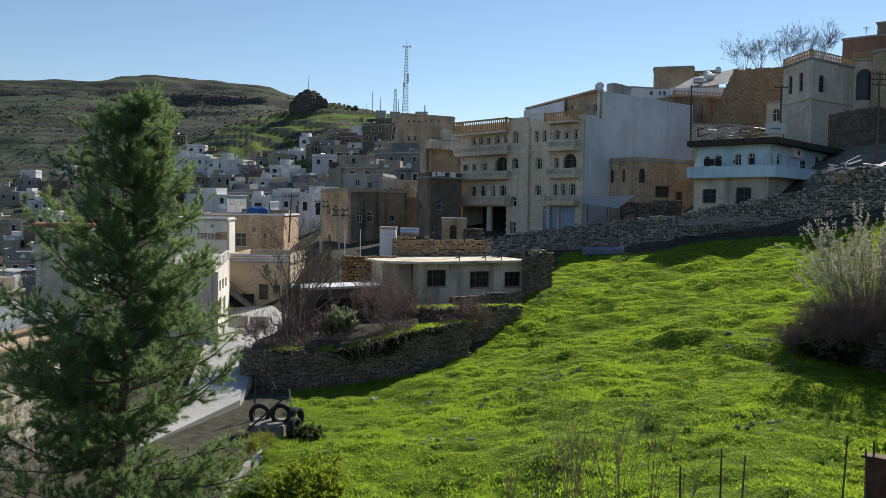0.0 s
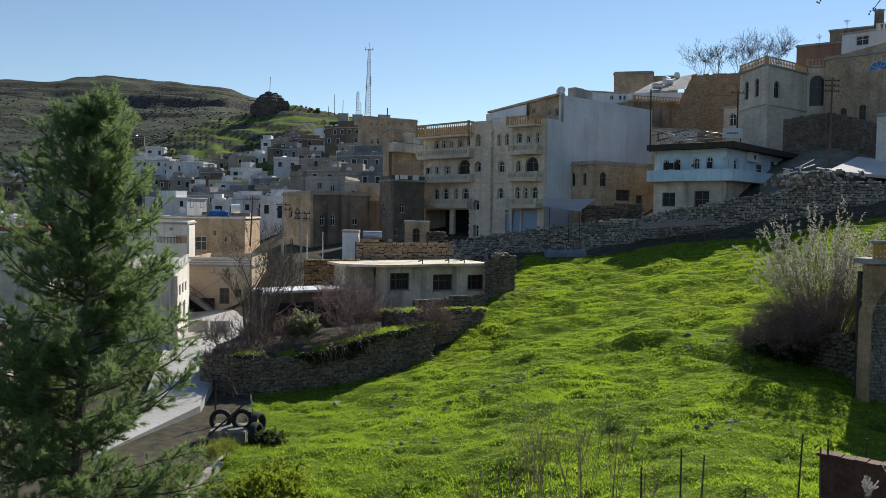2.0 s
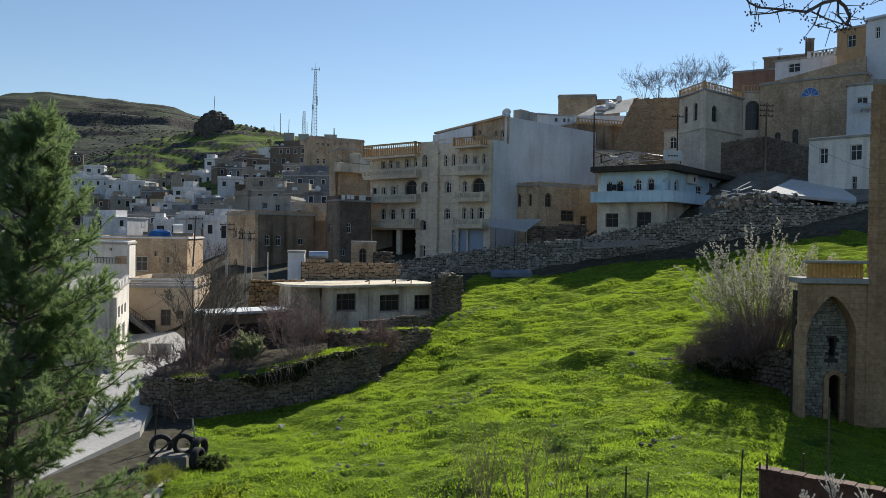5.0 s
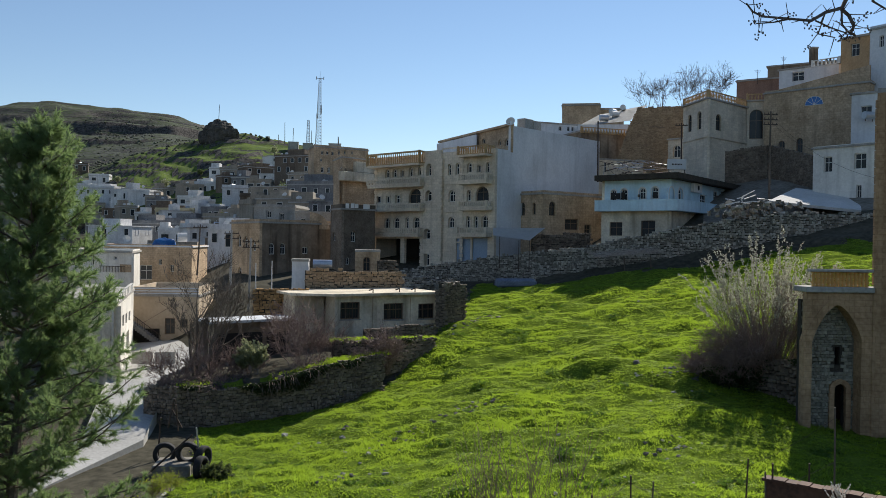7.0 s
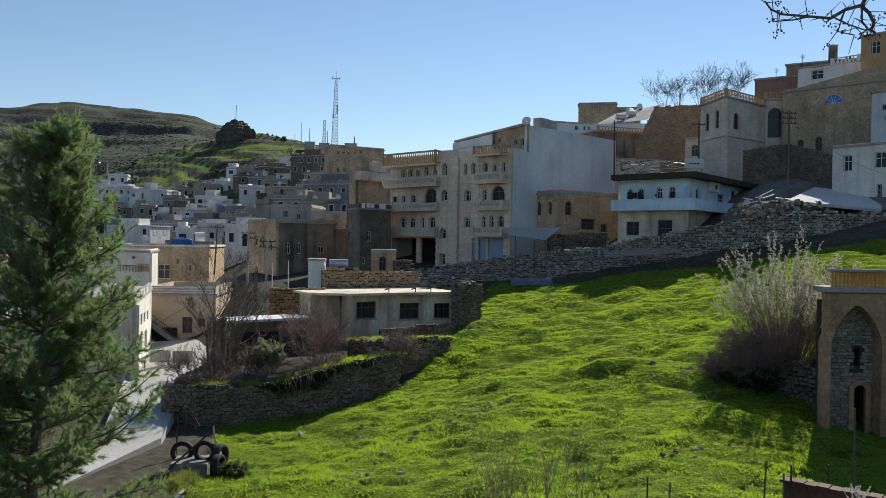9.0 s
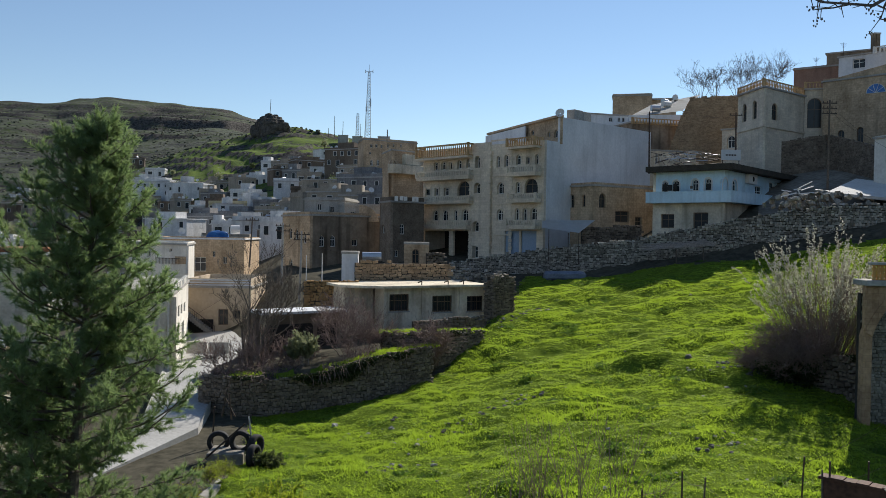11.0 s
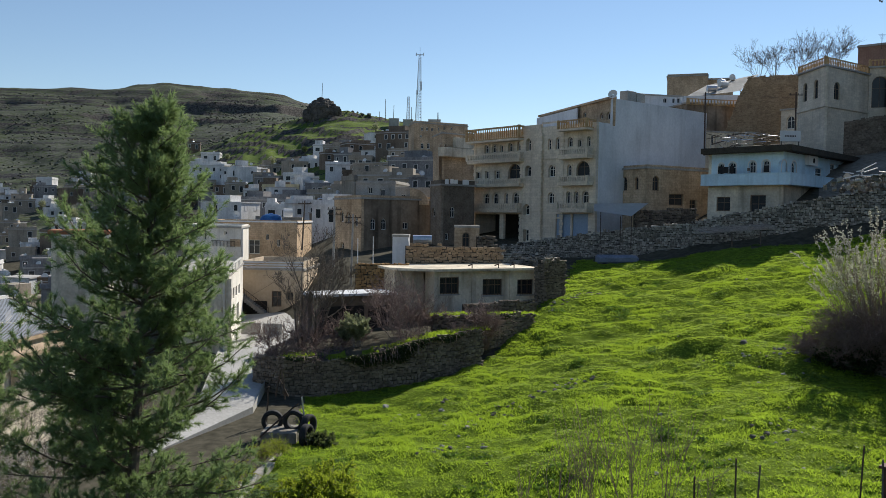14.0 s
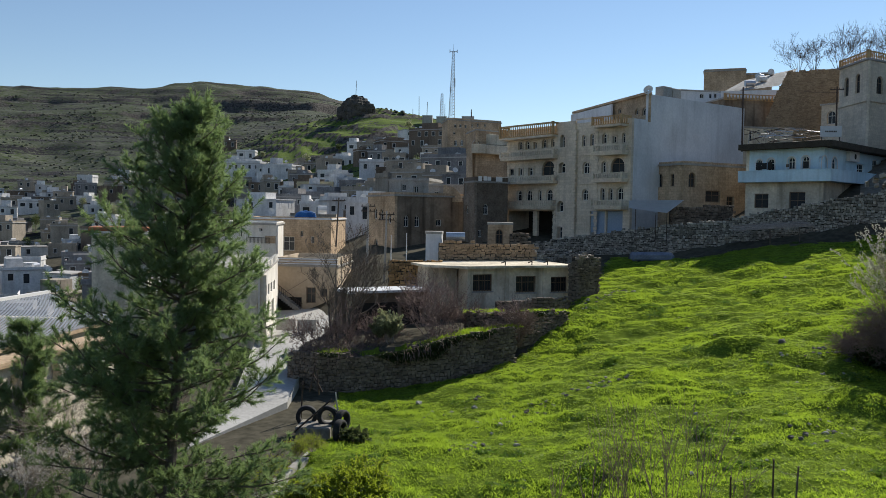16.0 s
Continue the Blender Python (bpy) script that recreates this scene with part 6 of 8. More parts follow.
while len(_spots) < 230 and _tries < 6000:
    _tries += 1
    a = _rng.uniform(-36, 1.5)
    r = math.sqrt(_rng.uniform(135 ** 2, 470 ** 2))
    if r > 400 + 60 * _rng.random() and a > -20:
        continue
    if a > -17 and r > 345:
        continue
    if a > -6 and r < 150 or a > -13 and r < 135:
        continue
    x, y = r * math.sin(radians(a)), r * math.cos(radians(a))
    if any((x - p) ** 2 + (y - q) ** 2 < 10.8 ** 2 for p, q in _spots):
        continue
    _spots.append((x, y))
    w, dp = _rng.uniform(5.5, 10), _rng.uniform(5.5, 8)
    yaw = radians(-a + _rng.gauss(0, 22))
    ex = Vector((math.cos(yaw), math.sin(yaw)))
    c = Vector((x, y))
    z = ground(x, y)
    town_house(tuple(c - ex * w / 2), tuple(c + ex * w / 2), dp, z, z + _rng.choice((2.8, 3.0, 3.2, 5.4, 5.8)), _rng.choice((0, 0, 0, 0, 1, 1, 2, 2, 2, 3)), 1000 + _tries)

# scrub on the far slopes and trees between the houses
V, Fc = [], []
_ico = bmesh.new()
bmesh.ops.create_icosphere(_ico, subdivisions=1, radius=1.0)
_iv = [v.co.copy() for v in _ico.verts]
_if = [tuple(v.index for v in f.verts) for f in _ico.faces]
_ico.free()
for k in range(7000):
    a = _rng.uniform(-38, -5)
    r = _rng.uniform(430, 1050)
    x, y = r * math.sin(radians(a)), r * math.cos(radians(a))
    if rough_noise(x, y, 0.01, 21) + _rng.gauss(0, 0.25) < 0.0:
        continue
    s = _rng.uniform(0.4, 1.25)
    c = Vector((x, y, ground(x, y) + s * 0.2))
    o = len(V)
    V.extend((c + Vector((q.x * s * _rng.uniform(0.7, 1.5), q.y * s * _rng.uniform(0.7, 1.3), q.z * s * _rng.uniform(0.5, 1.0))))[:] for q in _iv)
    Fc.extend(tuple(i + o for i in f) for f in _if)
me = bpy.data.meshes.new("scrub")
me.from_pydata(V, [], Fc)
me.materials.append(mat("scrub_leaf", (0.05, 0.058, 0.035), (0.13, 0.13, 0.085), 0.2, 0.95, 0.5, 8, random_value=0.4))
tagged(new("scrub", me), "dark scattered scrub on the rocky hillside", "scrub", kind="stuff")

OLIVE = leafy("olive_leaf", (0.05, 0.075, 0.03), (0.11, 0.13, 0.06), (0.16, 0.20, 0.06), 0.35)


def far_tree(at, h, seed, material, label):
    rng = random.Random(seed)
    t = thing("tree", at, label, "tree", "town trees")
    st = Sticks()
    base = Vector(at)
    st.limb(base - Vector((0, 0, 0.5)), base + Vector((0, 0, h * 0.5)), 0.18, 0.1)
    for k in range(9):
        st.limb(base + Vector((0, 0, h * rng.uniform(0.25, 0.5))), base + Vector((rng.gauss(0, h * 0.2), rng.gauss(0, h * 0.2), h * rng.uniform(0.55, 0.9))), 0.07, 0.03)
    st.part("trunk", [BARK], t)
    st = Sticks()
    for k in range(420):
        d = unit(rng)
        c = base + Vector((0, 0, h * 0.62)) + Vector((d.x * h * 0.34, d.y * h * 0.34, d.z * h * 0.36)) * rng.uniform(0.35, 1.0) * (0.8 + 0.4 * noise.noise(d * 2 + Vector((seed, 0, 0))))
        st.leaf(c, unit(rng), rng.uniform(0.35, 0.7), 0.35, rng, 0)
    st.part("crown", [material], t)


for k, (a, r, h) in enumerate([(_rng.uniform(-35, -3), _rng.uniform(170, 400), _rng.uniform(4, 8)) for _ in range(46)]):
    x, y = r * math.sin(radians(a)), r * math.cos(radians(a))
    far_tree((x, y, ground(x, y)), h, k + 300, OLIVE if k % 3 else LEAF_GREY, "small olive-green tree among town houses" if k % 3 else "small grey leafless-looking tree among town houses")

# bare trees on the skyline
for k, (q, h) in enumerate((((63.87, 172.0, 44.27), 9.5), ((66.33, 170.0, 44.32), 7.5), ((68.99, 165.0, 43.72), 8.0), ((73.58, 165.0, 44.7), 10.5), ((77.84, 168.0, 45.53), 8.5))):
    bare_shrub("bare_tree", "leafless tree standing against the sky", q, h * 0.86, 0.75, 10, 3, 60 + k, 0.07, BARK, bend=0.2, up=0.05, category="tree", group="skyline trees", keep=0.6, thin=0.018)

# ---- houses at the left ----
rb = thing("long_shed_roof", (-25.97, 46.0, 7.45), "long low house with grey tiled roof and cream walls", "house")
_ra, _rb = (-26.0, 38.3), (-25.21, 52.0)
_m, _n = wall_frame(_ra, _rb)
_ze = 6.5
_zr = _ze + 1.6
bm = bmesh.new()
ROOFING = mat("grey_roof_sheet", (0.20, 0.22, 0.25), (0.30, 0.32, 0.35), 0.5, 0.6, 0.2, 10)
n2 = 60
for k in range(n2):
    x0, x1 = _n * k / n2, _n * (k + 1) / n2
    for a, b, z in ((x0, x0 + (x1 - x0) * 0.5, 0.05), (x0 + (x1 - x0) * 0.5, x1, 0.0)):
        vs = [bm.verts.new(_m @ Vector(q)) for q in ((a, 0.5, _ze + z), (b, 0.5, _ze + z), (b, -4.5, _zr + z), (a, -4.5, _zr + z))]
        bm.faces.new(vs)
part("roof", bm, ROOFING, rb)
facade(rb, _ra, _rb, _ze - 6, _ze - 0.05, PLASTER_CREAM, [(3.93, 4.71, 5.56, 6.0), (9.34, 10.33, 5.35, 5.84)])
facade(rb, _rb, (_m @ Vector((_n, -9, 0))).to_2d(), _ze - 6, _ze, PLASTER_CREAM)
facade(rb, (_m @ Vector((_n, -9, 0))).to_2d(), (_m @ Vector((0, -9, 0))).to_2d(), _ze - 6, _zr, PLASTER_CREAM)
bm = bmesh.new()
box(bm, -0.2, _n + 0.2, 0.1, 0.55, _ze - 0.22, _ze - 0.02, _m)
part("eave", bm, STONE_TAN, rb)
bm = bmesh.new()
box(bm, -0.2, _n + 0.2, -4.7, -4.4, _zr, _zr + 0.2, _m)
part("ridge", bm, FRAME_WHITE, rb)
# lower terrace with an arcade wall
_aw = thing("arcade_wall", (-21.39, 40.0, 5.68), "cream wall with arched bays under a tan ledge", "wall")
_ra, _rb = (-22.58, 34.0), (-21.15, 44.0)
_m, _n = wall_frame(_ra, _rb)
_z1, _z0 = 6.51, 4.75
_ops = [(_n * k / 7 + 0.15, _n * (k + 1) / 7 - 0.15, _z0 + 0.25, _z1 - 0.45, 1) for k in range(7)]
sheet("wall_face", [(0, _z0 - 3), (_n, _z0 - 3), (_n, _z1), (0, _z1)], [outline(*o) for o in _ops], 0.5, PLASTER_CREAM, _m, _aw)
bm = bmesh.new()
box(bm, 0, _n, -0.8, -0.6, _z0 - 3, _z1, _m)
part("back_panel", bm, PLASTER_WHITE, _aw)
bm = bmesh.new()
box(bm, -0.2, _n + 0.2, -1.2, 0.3, _z1, _z1 + 0.25, _m)
part("ledge", bm, STONE_TAN, _aw)
bh = house_front("big_white_house", "large plain white house with an orange roof edge", *((-40.8, 80.0), (-35.71, 82.0)), 10, -4, 11.02, PLASTER_CREAM, (), parapet=0)
_m, _n = wall_frame((-40.8, 80.0), (-35.71, 82.0))
_z = 11.02
bm = bmesh.new()
for k in range(26):
    box(bm, k * _n / 26, (k + 0.7) * _n / 26, -0.1, 0.45, _z + 0.2, _z + 0.5, _m)
part("eave_tile", bm, FRAME_WHITE, bh)
bm = bmesh.new()
box(bm, -0.3, _n, -5, 0.4, _z + 0.5, _z + 0.95, _m, 0.1)
part("tile_edge", bm, mat("terracotta", (0.30, 0.11, 0.05), (0.42, 0.18, 0.09), 1, 0.8, 0.3), bh)

# ---- vaulted building at the right ----
va = thing("arched_building", (23.28, 36.0, 6.47), "tan stone building with a tall pointed arch and balustrade", "building")
_a, _b2 = (22.39, 37.65), (25.63, 37.23)
_m, _n = wall_frame(_a, _b2)
_zt = 11.77
_zb = 4.98 - 1.5
SANDSTONE = mat("sandstone", (0.36, 0.215, 0.115), (0.58, 0.375, 0.215), 0.6, 0.95, 0.6, 8, stain=0.4, courses=(0.55, 0.3, 0.25))
_arch = (0.29, 2.74, 3.85, 11.15, 2)
_dr = (1.78, 2.36, 4.14, 7.08, 1)
_sw = (1.83, 2.08, 8.03, 8.94)
_arch = (_arch[0], _arch[1], _zb + 0.1, _arch[3], 2)
sheet("front_wall", [(-0.12, _zb), (_n, _zb), (_n, _zt), (-0.08, _zt)], [outline(*_arch, n=20)], 0.3, SANDSTONE, _m, va)
sheet("arch_reveal", outline(_arch[0] - 0.25, _arch[1] + 0.25, _zb, _arch[3] + 0.3, 2, n=20), [outline(*_arch, n=20)], 0.6, SANDSTONE, _m, va, "", -0.3)
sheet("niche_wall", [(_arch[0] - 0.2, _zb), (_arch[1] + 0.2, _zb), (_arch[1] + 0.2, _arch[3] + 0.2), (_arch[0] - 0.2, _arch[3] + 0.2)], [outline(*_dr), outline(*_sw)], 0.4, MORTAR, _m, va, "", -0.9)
# arch ring of cut stones
_n2 = 26
_out = outline(_arch[0], _arch[1], _arch[2], _arch[3], 2, _n2)[2:]
for p, q in zip(_out, _out[1:]):
    bm = bmesh.new()
    cx, cz = (_arch[0] + _arch[1]) / 2, _arch[3] - 2.5
    for y0 in (0,):
        vs = []
        for (x, z), g in ((p, 0), (q, 0), (q, 0.42), (p, 0.42)):
            d = Vector((x - cx, z - cz)).normalized() * g
            vs.append((x + d.x, z + d.y))
        f0 = [bm.verts.new(_m @ Vector((x, 0.05, z))) for x, z in vs]
        f1 = [bm.verts.new(_m @ Vector((x, -0.3, z))) for x, z in vs]
        bm.faces.new(f0)
        for i in range(4):
            bm.faces.new((f0[i], f1[i], f1[(i + 1) % 4], f0[(i + 1) % 4]))
    bmesh.ops.recalc_face_normals(bm, faces=bm.faces)
    part("arch_stone", bm, SANDSTONE, va)
_rng = random.Random(12)
V, Fc = [], []
z = _zb
while z < _arch[3]:
    hgt = _rng.uniform(0.11, 0.21)
    s = _arch[0] - _rng.random() * 0.2
    while s < _arch[1]:
        w = _rng.uniform(0.13, 0.33)
        c = s + w / 2
        f = abs(c - (_arch[0] + _arch[1]) / 2) / ((_arch[1] - _arch[0]) / 2)
        inside = any(o[0] - 0.15 < c < o[1] + 0.15 and o[2] - 0.3 < z + hgt / 2 < o[3] + 0.12 for o in (_dr, _sw))
        if not inside:
            mm = _m @ Matrix.Translation((c, -0.9, z + hgt / 2)) @ Matrix.Diagonal((w * 0.95, 0.2, hgt * 0.93, 1))
            o = len(V)
            sv, sf = STONE_SHAPES[_rng.randrange(12)]
            V.extend((mm @ Vector(q))[:] for q in sv)
            Fc.extend(tuple(i + o for i in q) for q in sf)
        s += w
    z += hgt
me = bpy.data.meshes.new("infill")
me.from_pydata(V, [], Fc)
me.materials.append(mat("pale_rubble", (0.21, 0.19, 0.14), (0.36, 0.33, 0.26), 0.8, 0.95, 0.6, 6, random_value=0.3))
tagged(part("infill", me, None, va), kind="stuff")
# near-black board added behind door and slit to give their inner shade
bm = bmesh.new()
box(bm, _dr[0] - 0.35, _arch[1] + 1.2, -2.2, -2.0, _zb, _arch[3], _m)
part("door_shade_board", bm, DARK, va)
sheet("door_surround", outline(_dr[0] - 0.25, _dr[1] + 0.25, _dr[2], _dr[3] + 0.25, 1), [outline(_dr[0], _dr[1], _dr[2] - 0.01, _dr[3], 1)], 0.3, SANDSTONE, _m, va, "", -0.72)
# plinth line, cornice and the balustrade with its turned balusters
bm = bmesh.new()
box(bm, -0.12, _n, -1.4, 0.18, _zt, _zt + 0.28, _m, 0.03)
part("cornice", bm, CONCRETE, va)
_bz0, _bz1 = _zt + 0.28, 12.93
bm = bmesh.new()
box(bm, 0.1, _n, -0.3, 0.05, _bz1 - 0.14, _bz1, _m, 0.02)
part("rail", bm, CONCRETE, va)


def baluster_mesh(h, r):
    bm = bmesh.new()
    prof = ((0, 0.8), (0.08, 0.8), (0.12, 0.5), (0.3, 1.0), (0.45, 0.55), (0.5, 0.75), (0.55, 0.55), (0.72, 1.0), (0.88, 0.5), (0.92, 0.8), (1.0, 0.8))
    rings = [[bm.verts.new((r * w * math.cos(k * 0.7854), r * w * math.sin(k * 0.7854), f * h)) for k in range(8)] for f, w in prof]
    for lo, hi in zip(rings, rings[1:]):
        for k in range(8):
            bm.faces.new((lo[k], lo[(k + 1) % 8], hi[(k + 1) % 8], hi[k]))
    for f in bm.faces:
        f.smooth = True
    return mesh_of("baluster", bm, OCHRE)


OCHRE = mat("orange_stone", (0.48, 0.24, 0.06), (0.62, 0.36, 0.13), 0.9, 0.85, 0.2, 6)
_bme = baluster_mesh(_bz1 - 0.14 - _bz0, 0.12)
_cnt = 15
for k in range(_cnt):
    ob = new("baluster", _bme)
    ob.parent = va
    ob.matrix_parent_inverse = va.matrix_basis.inverted()
    ob.location = _m @ Vector((0.35 + k * (_n - 0.45) / _cnt, -0.13, _bz0))
# side and roof, and the taller block beside it
_bk = Vector((4.6, 6.2))
_lc = tuple((_m @ Vector((-0.08, -0.3, 0))).to_2d())
facade(va, tuple(Vector(_lc) + _bk), _lc, _zb, _zt, SANDSTONE)
slab(va, [_a, _b2, tuple(Vector(_b2) + _bk), tuple(Vector(_a) + _bk)], _zt - 0.05, _zt + 0.01, ROOF_GREY)
_hi = 21.72
_p = [tuple((_m @ Vector(q)).to_2d()) for q in ((_n - 0.02, 0.04, 0), (_n + 9, 0.04, 0))]
_p += [tuple(Vector(_p[1]) + _bk * 1.1), tuple(Vector(_p[0]) + _bk * 1.1)]
for i in range(4):
    facade(va, _p[i - 1], _p[i], _zb, _hi, SANDSTONE, name="tall_wall")
slab(va, _p, _hi, _hi + 0.25, CONCRETE, "tall_roof")
for k in range(26):
    bm = bmesh.new()
    z = _zt + 0.4 + k * 0.42
    if z < _hi - 0.4:
        box(bm, _n, _n + (0.95 if k % 2 else 0.7), -0.2, 0.07, z, z + 0.4, _m, 0.02)
        part("quoin", bm, SANDSTONE, va)
    else:
        bm.free()
# ivy-dark bank wall under the big bush
stone_wall("bank_wall", "dark ivy-grown rubble bank wall under a bush", [P4((20.4, 46.5), 4.8, 6.1), P4((21.6, 45.4), 4.9, 6.9), P4((22.95, 44.3), 4.95, 7.35), P4((24.4, 41.0), 5.4, 7.75)], 1.8, 0.27, 0.38, STONE_WARM, seed=51, relief=0.2)
IVY = leafy("ivy_leaf", (0.012, 0.025, 0.008), (0.03, 0.05, 0.014), (0.05, 0.09, 0.015), 0.25)
_iv2 = thing("ivy", (21.22, 45.0, 6.33), "dark green ivy hanging over a rubble bank", "ivy")
st = Sticks()
_rng = random.Random(3)
_i0, _i1 = Vector((20.45, 46.0, 5.82)), Vector((22.89, 43.5, 6.9))
for k in range(4200):
    f = _rng.random() ** 1.5
    c = _i0.lerp(_i1, f) + Vector((_rng.gauss(0, 0.3), _rng.gauss(-0.2, 0.35), _rng.uniform(-1.2, 0.9) * (1 - 0.2 * f)))
    st.leaf(c, unit(_rng), 0.16, 0.12, _rng, 0)
st.part("foliage", [IVY], _iv2)

# ---- shrubs ----
PALE = leafy("pale_bud", (0.34, 0.335, 0.25), (0.58, 0.57, 0.46), (0.56, 0.55, 0.43), 0.4)


def fan_bush(name, label, at, height, tilt, stems, seed, base=(1.0, 0.6), material=None, leaf_mat=None, leaf=(0.09, 0.06)):
    """Many straight stems fanning out of one stool, each with short side twigs, in bud towards the tips."""
    rng = random.Random(seed)
    t = thing(name, at, label, "bush")
    twigs, buds = Sticks(), Sticks()
    for k in range(stems):
        f, rr = rng.uniform(0, 6.283), math.sqrt(rng.random())
        p = Vector(at) + Vector((math.cos(f) * rr * base[0], math.sin(f) * rr * base[1], -0.2))
        d = Vector((math.cos(f) * rr * tilt, math.sin(f) * rr * tilt, 1.0)).normalized()
        length = height * rng.uniform(0.62, 1.03) * (1 - 0.18 * rr)
        r, path = rng.uniform(0.018, 0.034), [(p, 0.03)]
        n = 8
        for i in range(n):
            d = (d + unit(rng) * 0.07 + Vector((d.x, d.y, 0)) * 0.05).normalized()
            q = p + d * length / n
            path.append((q, max(0.006, r * (1 - (i + 1) / (n + 1)))))
            if i > 1:
                for _ in range(rng.randint(2, 4)):
                    e = p.lerp(q, rng.random())
                    dd = (d + unit(rng) * 0.55).normalized()
                    tl = rng.uniform(0.35, 1.1) * (1 - 0.06 * i)
                    g = e
                    for j in range(3):
                        dd = (dd + unit(rng) * 0.12 + Vector((0, 0, 0.10))).normalized()
                        h = g + dd * tl / 3
                        twigs.limb(g, h, 0.0125 - 0.0025 * j, 0.010 - 0.0025 * j)
                        if rng.random() < (i - 2.5) / 5.0:
                            for _ in range(5 if i > 4 else 1):
                                buds.leaf(g.lerp(h, rng.random()), unit(rng), leaf[0] * rng.uniform(0.6, 1.3), leaf[1], rng, 0)
                        g = h
            p = q
        one = Sticks()
        one.chain(path)
        one.part("stem", [material or TWIG], t)
    twigs.part("branchwork", [material or TWIG], t)
    buds.part("blossom", [leaf_mat or BLOSSOM], t)
    return t


FAN_TWIG = mat("bush_twig", (0.17, 0.125, 0.105), (0.34, 0.27, 0.235), 2, 0.9, 0.1, 5)
fan_bush("budding_bush", "tall fan-shaped bush with pale buds on its upper twigs", (23.9, 44.0, 7.0), 8.3, 0.50, 210, 91, (1.3, 0.8), FAN_TWIG, PALE)
REDTWIG = mat("reddish_twig", (0.15, 0.10, 0.085), (0.28, 0.20, 0.17), 2, 0.9, 0.1, 5)
for k, (q, h) in enumerate((((21.6, 44.6, 6.7), 2.9), ((22.4, 44.0, 7.0), 3.1), ((20.9, 45.5, 6.1), 2.2), ((22.0, 43.6, 6.8), 1.9))):
    bare_shrub("bramble", "tangled reddish-brown leafless bramble", q, h, 0.9, 26, 3, 95 + k, 0.02, REDTWIG, bend=0.45, up=0.0, group="brambles", thin=0.012)
_sap = (((2.91, 22.0, 5.57), 2.5, 5), ((3.7, 22.0, 5.58), 3.2, 8), ((4.06, 21.0, 5.89), 2.9, 6), ((4.93, 21.5, 5.79), 3.5, 9), ((5.91, 22.0, 5.69), 3.0, 6), ((1.92, 22.5, 5.36), 1.7, 4), ((7.1, 22.5, 5.52), 1.7, 4))
for k, (q, h, n) in enumerate(_sap):
    bare_shrub("sapling", "slender leafless sapling clump in the grass", q, h * 1.3, 0.34, n + 1, 1, 110 + k, 0.016, REDTWIG, bend=0.10, up=0.12, group="saplings", keep=0.7, thin=0.008)
bare_shrub("bare_tree", "leafless many-stemmed tree beside the street", (-10.3, 55.0, 4.1), 9.6, 0.42, 7, 4, 121, 0.18, BARK, bend=0.24, up=0.12, category="tree", keep=0.56, thin=0.014)
for k, (q, h, s, n) in enumerate((((-11.72, 53.0, 4.31), 2.8, 0.9, 18), ((-9.06, 54.0, 4.05), 3.4, 0.8, 22), ((-7.07, 55.0, 4.09), 2.6, 0.9, 16), ((-3.62, 56.0, 4.76), 4.6, 0.85, 24), ((-2.07, 57.0, 5.03), 3.0, 0.9, 16), ((-4.96, 60.0, 5.81), 3.4, 0.8, 14), ((-12.24, 52.0, 3.81), 1.6, 1.0, 12))):
    bare_shrub("thorn_bush", "grey-brown leafless thorn bush on a terrace", q, h * 1.05, s, int(n * 0.6), 3, 130 + k, 0.034, REDTWIG, bend=0.3, up=0.05, group="thorn bushes", thin=0.014)
bare_shrub("dry_bush", "drooping dry reddish bush against a terrace wall", (2.34, 57.5, 4.6), 3.6, 0.5, 40, 2, 141, 0.025, REDTWIG, bend=0.25, up=-0.02, thin=0.014)
for k, (q, h) in enumerate((((-6.5, 53.5, 4.83), 2.6), ((-7.1, 54.0, 5.04), 2.0))):
    bare_shrub("young_leaf_bush", "young bush with pale green leaves", q, h, 0.5, 12, 2, 150 + k, 0.02, TWIG, 9, LEAF_GREY, (0.17, 0.10), 0.2, 0.12)
bare_shrub("leafing_bush", "bush with fresh yellow-green leaves", (-4.67, 28.0, 3.15), 2.0, 1.1, 16, 3, 161, 0.016, TWIG, 4, LEAF_YELLOW, (0.085, 0.06), 0.3, 0.05)
bare_shrub("leafing_bush", "small bush with fresh yellow-green leaves", (-6.07, 27.5, 3.32), 1.4, 1.1, 14, 3, 162, 0.014, TWIG, 3, LEAF_YELLOW, (0.07, 0.05), 0.3, 0.05)
bare_shrub("grey_shrub", "small dark grey-green shrub in the grass", (-6.44, 38.5, 2.73), 0.9, 1.2, 22, 2, 163, 0.015, TWIG, 4, OLIVE, (0.09, 0.05), 0.4, 0.05)
for k, q in enumerate(((-8.4, 31.0, 3.42), (-8.24, 34.0, 3.4), (-8.34, 28.5, 3.64), (-7.95, 36.0, 3.05))):
    bare_shrub("dry_weed", "dry brown weeds along a low wall", q, 1.0, 1.2, 22, 2, 170 + k, 0.01, REDTWIG, 1, LEAF_YELLOW, (0.05, 0.04), 0.4, 0.05, group="dry weeds")
for k, q in enumerate(((10.03, 15.5, 8.34), (9.7, 16.0, 8.17), (10.43, 15.0, 8.5))):
    bare_shrub("blossom_sprig", "thin branch covered with white blossom", q, (1.3, 0.75, 0.7)[k], 0.35, (5, 6, 5)[k], 1, 180 + k, 0.007, TWIG, 22, BLOSSOM, (0.024, 0.022), 0.2, 0.12, group="blossom sprigs")
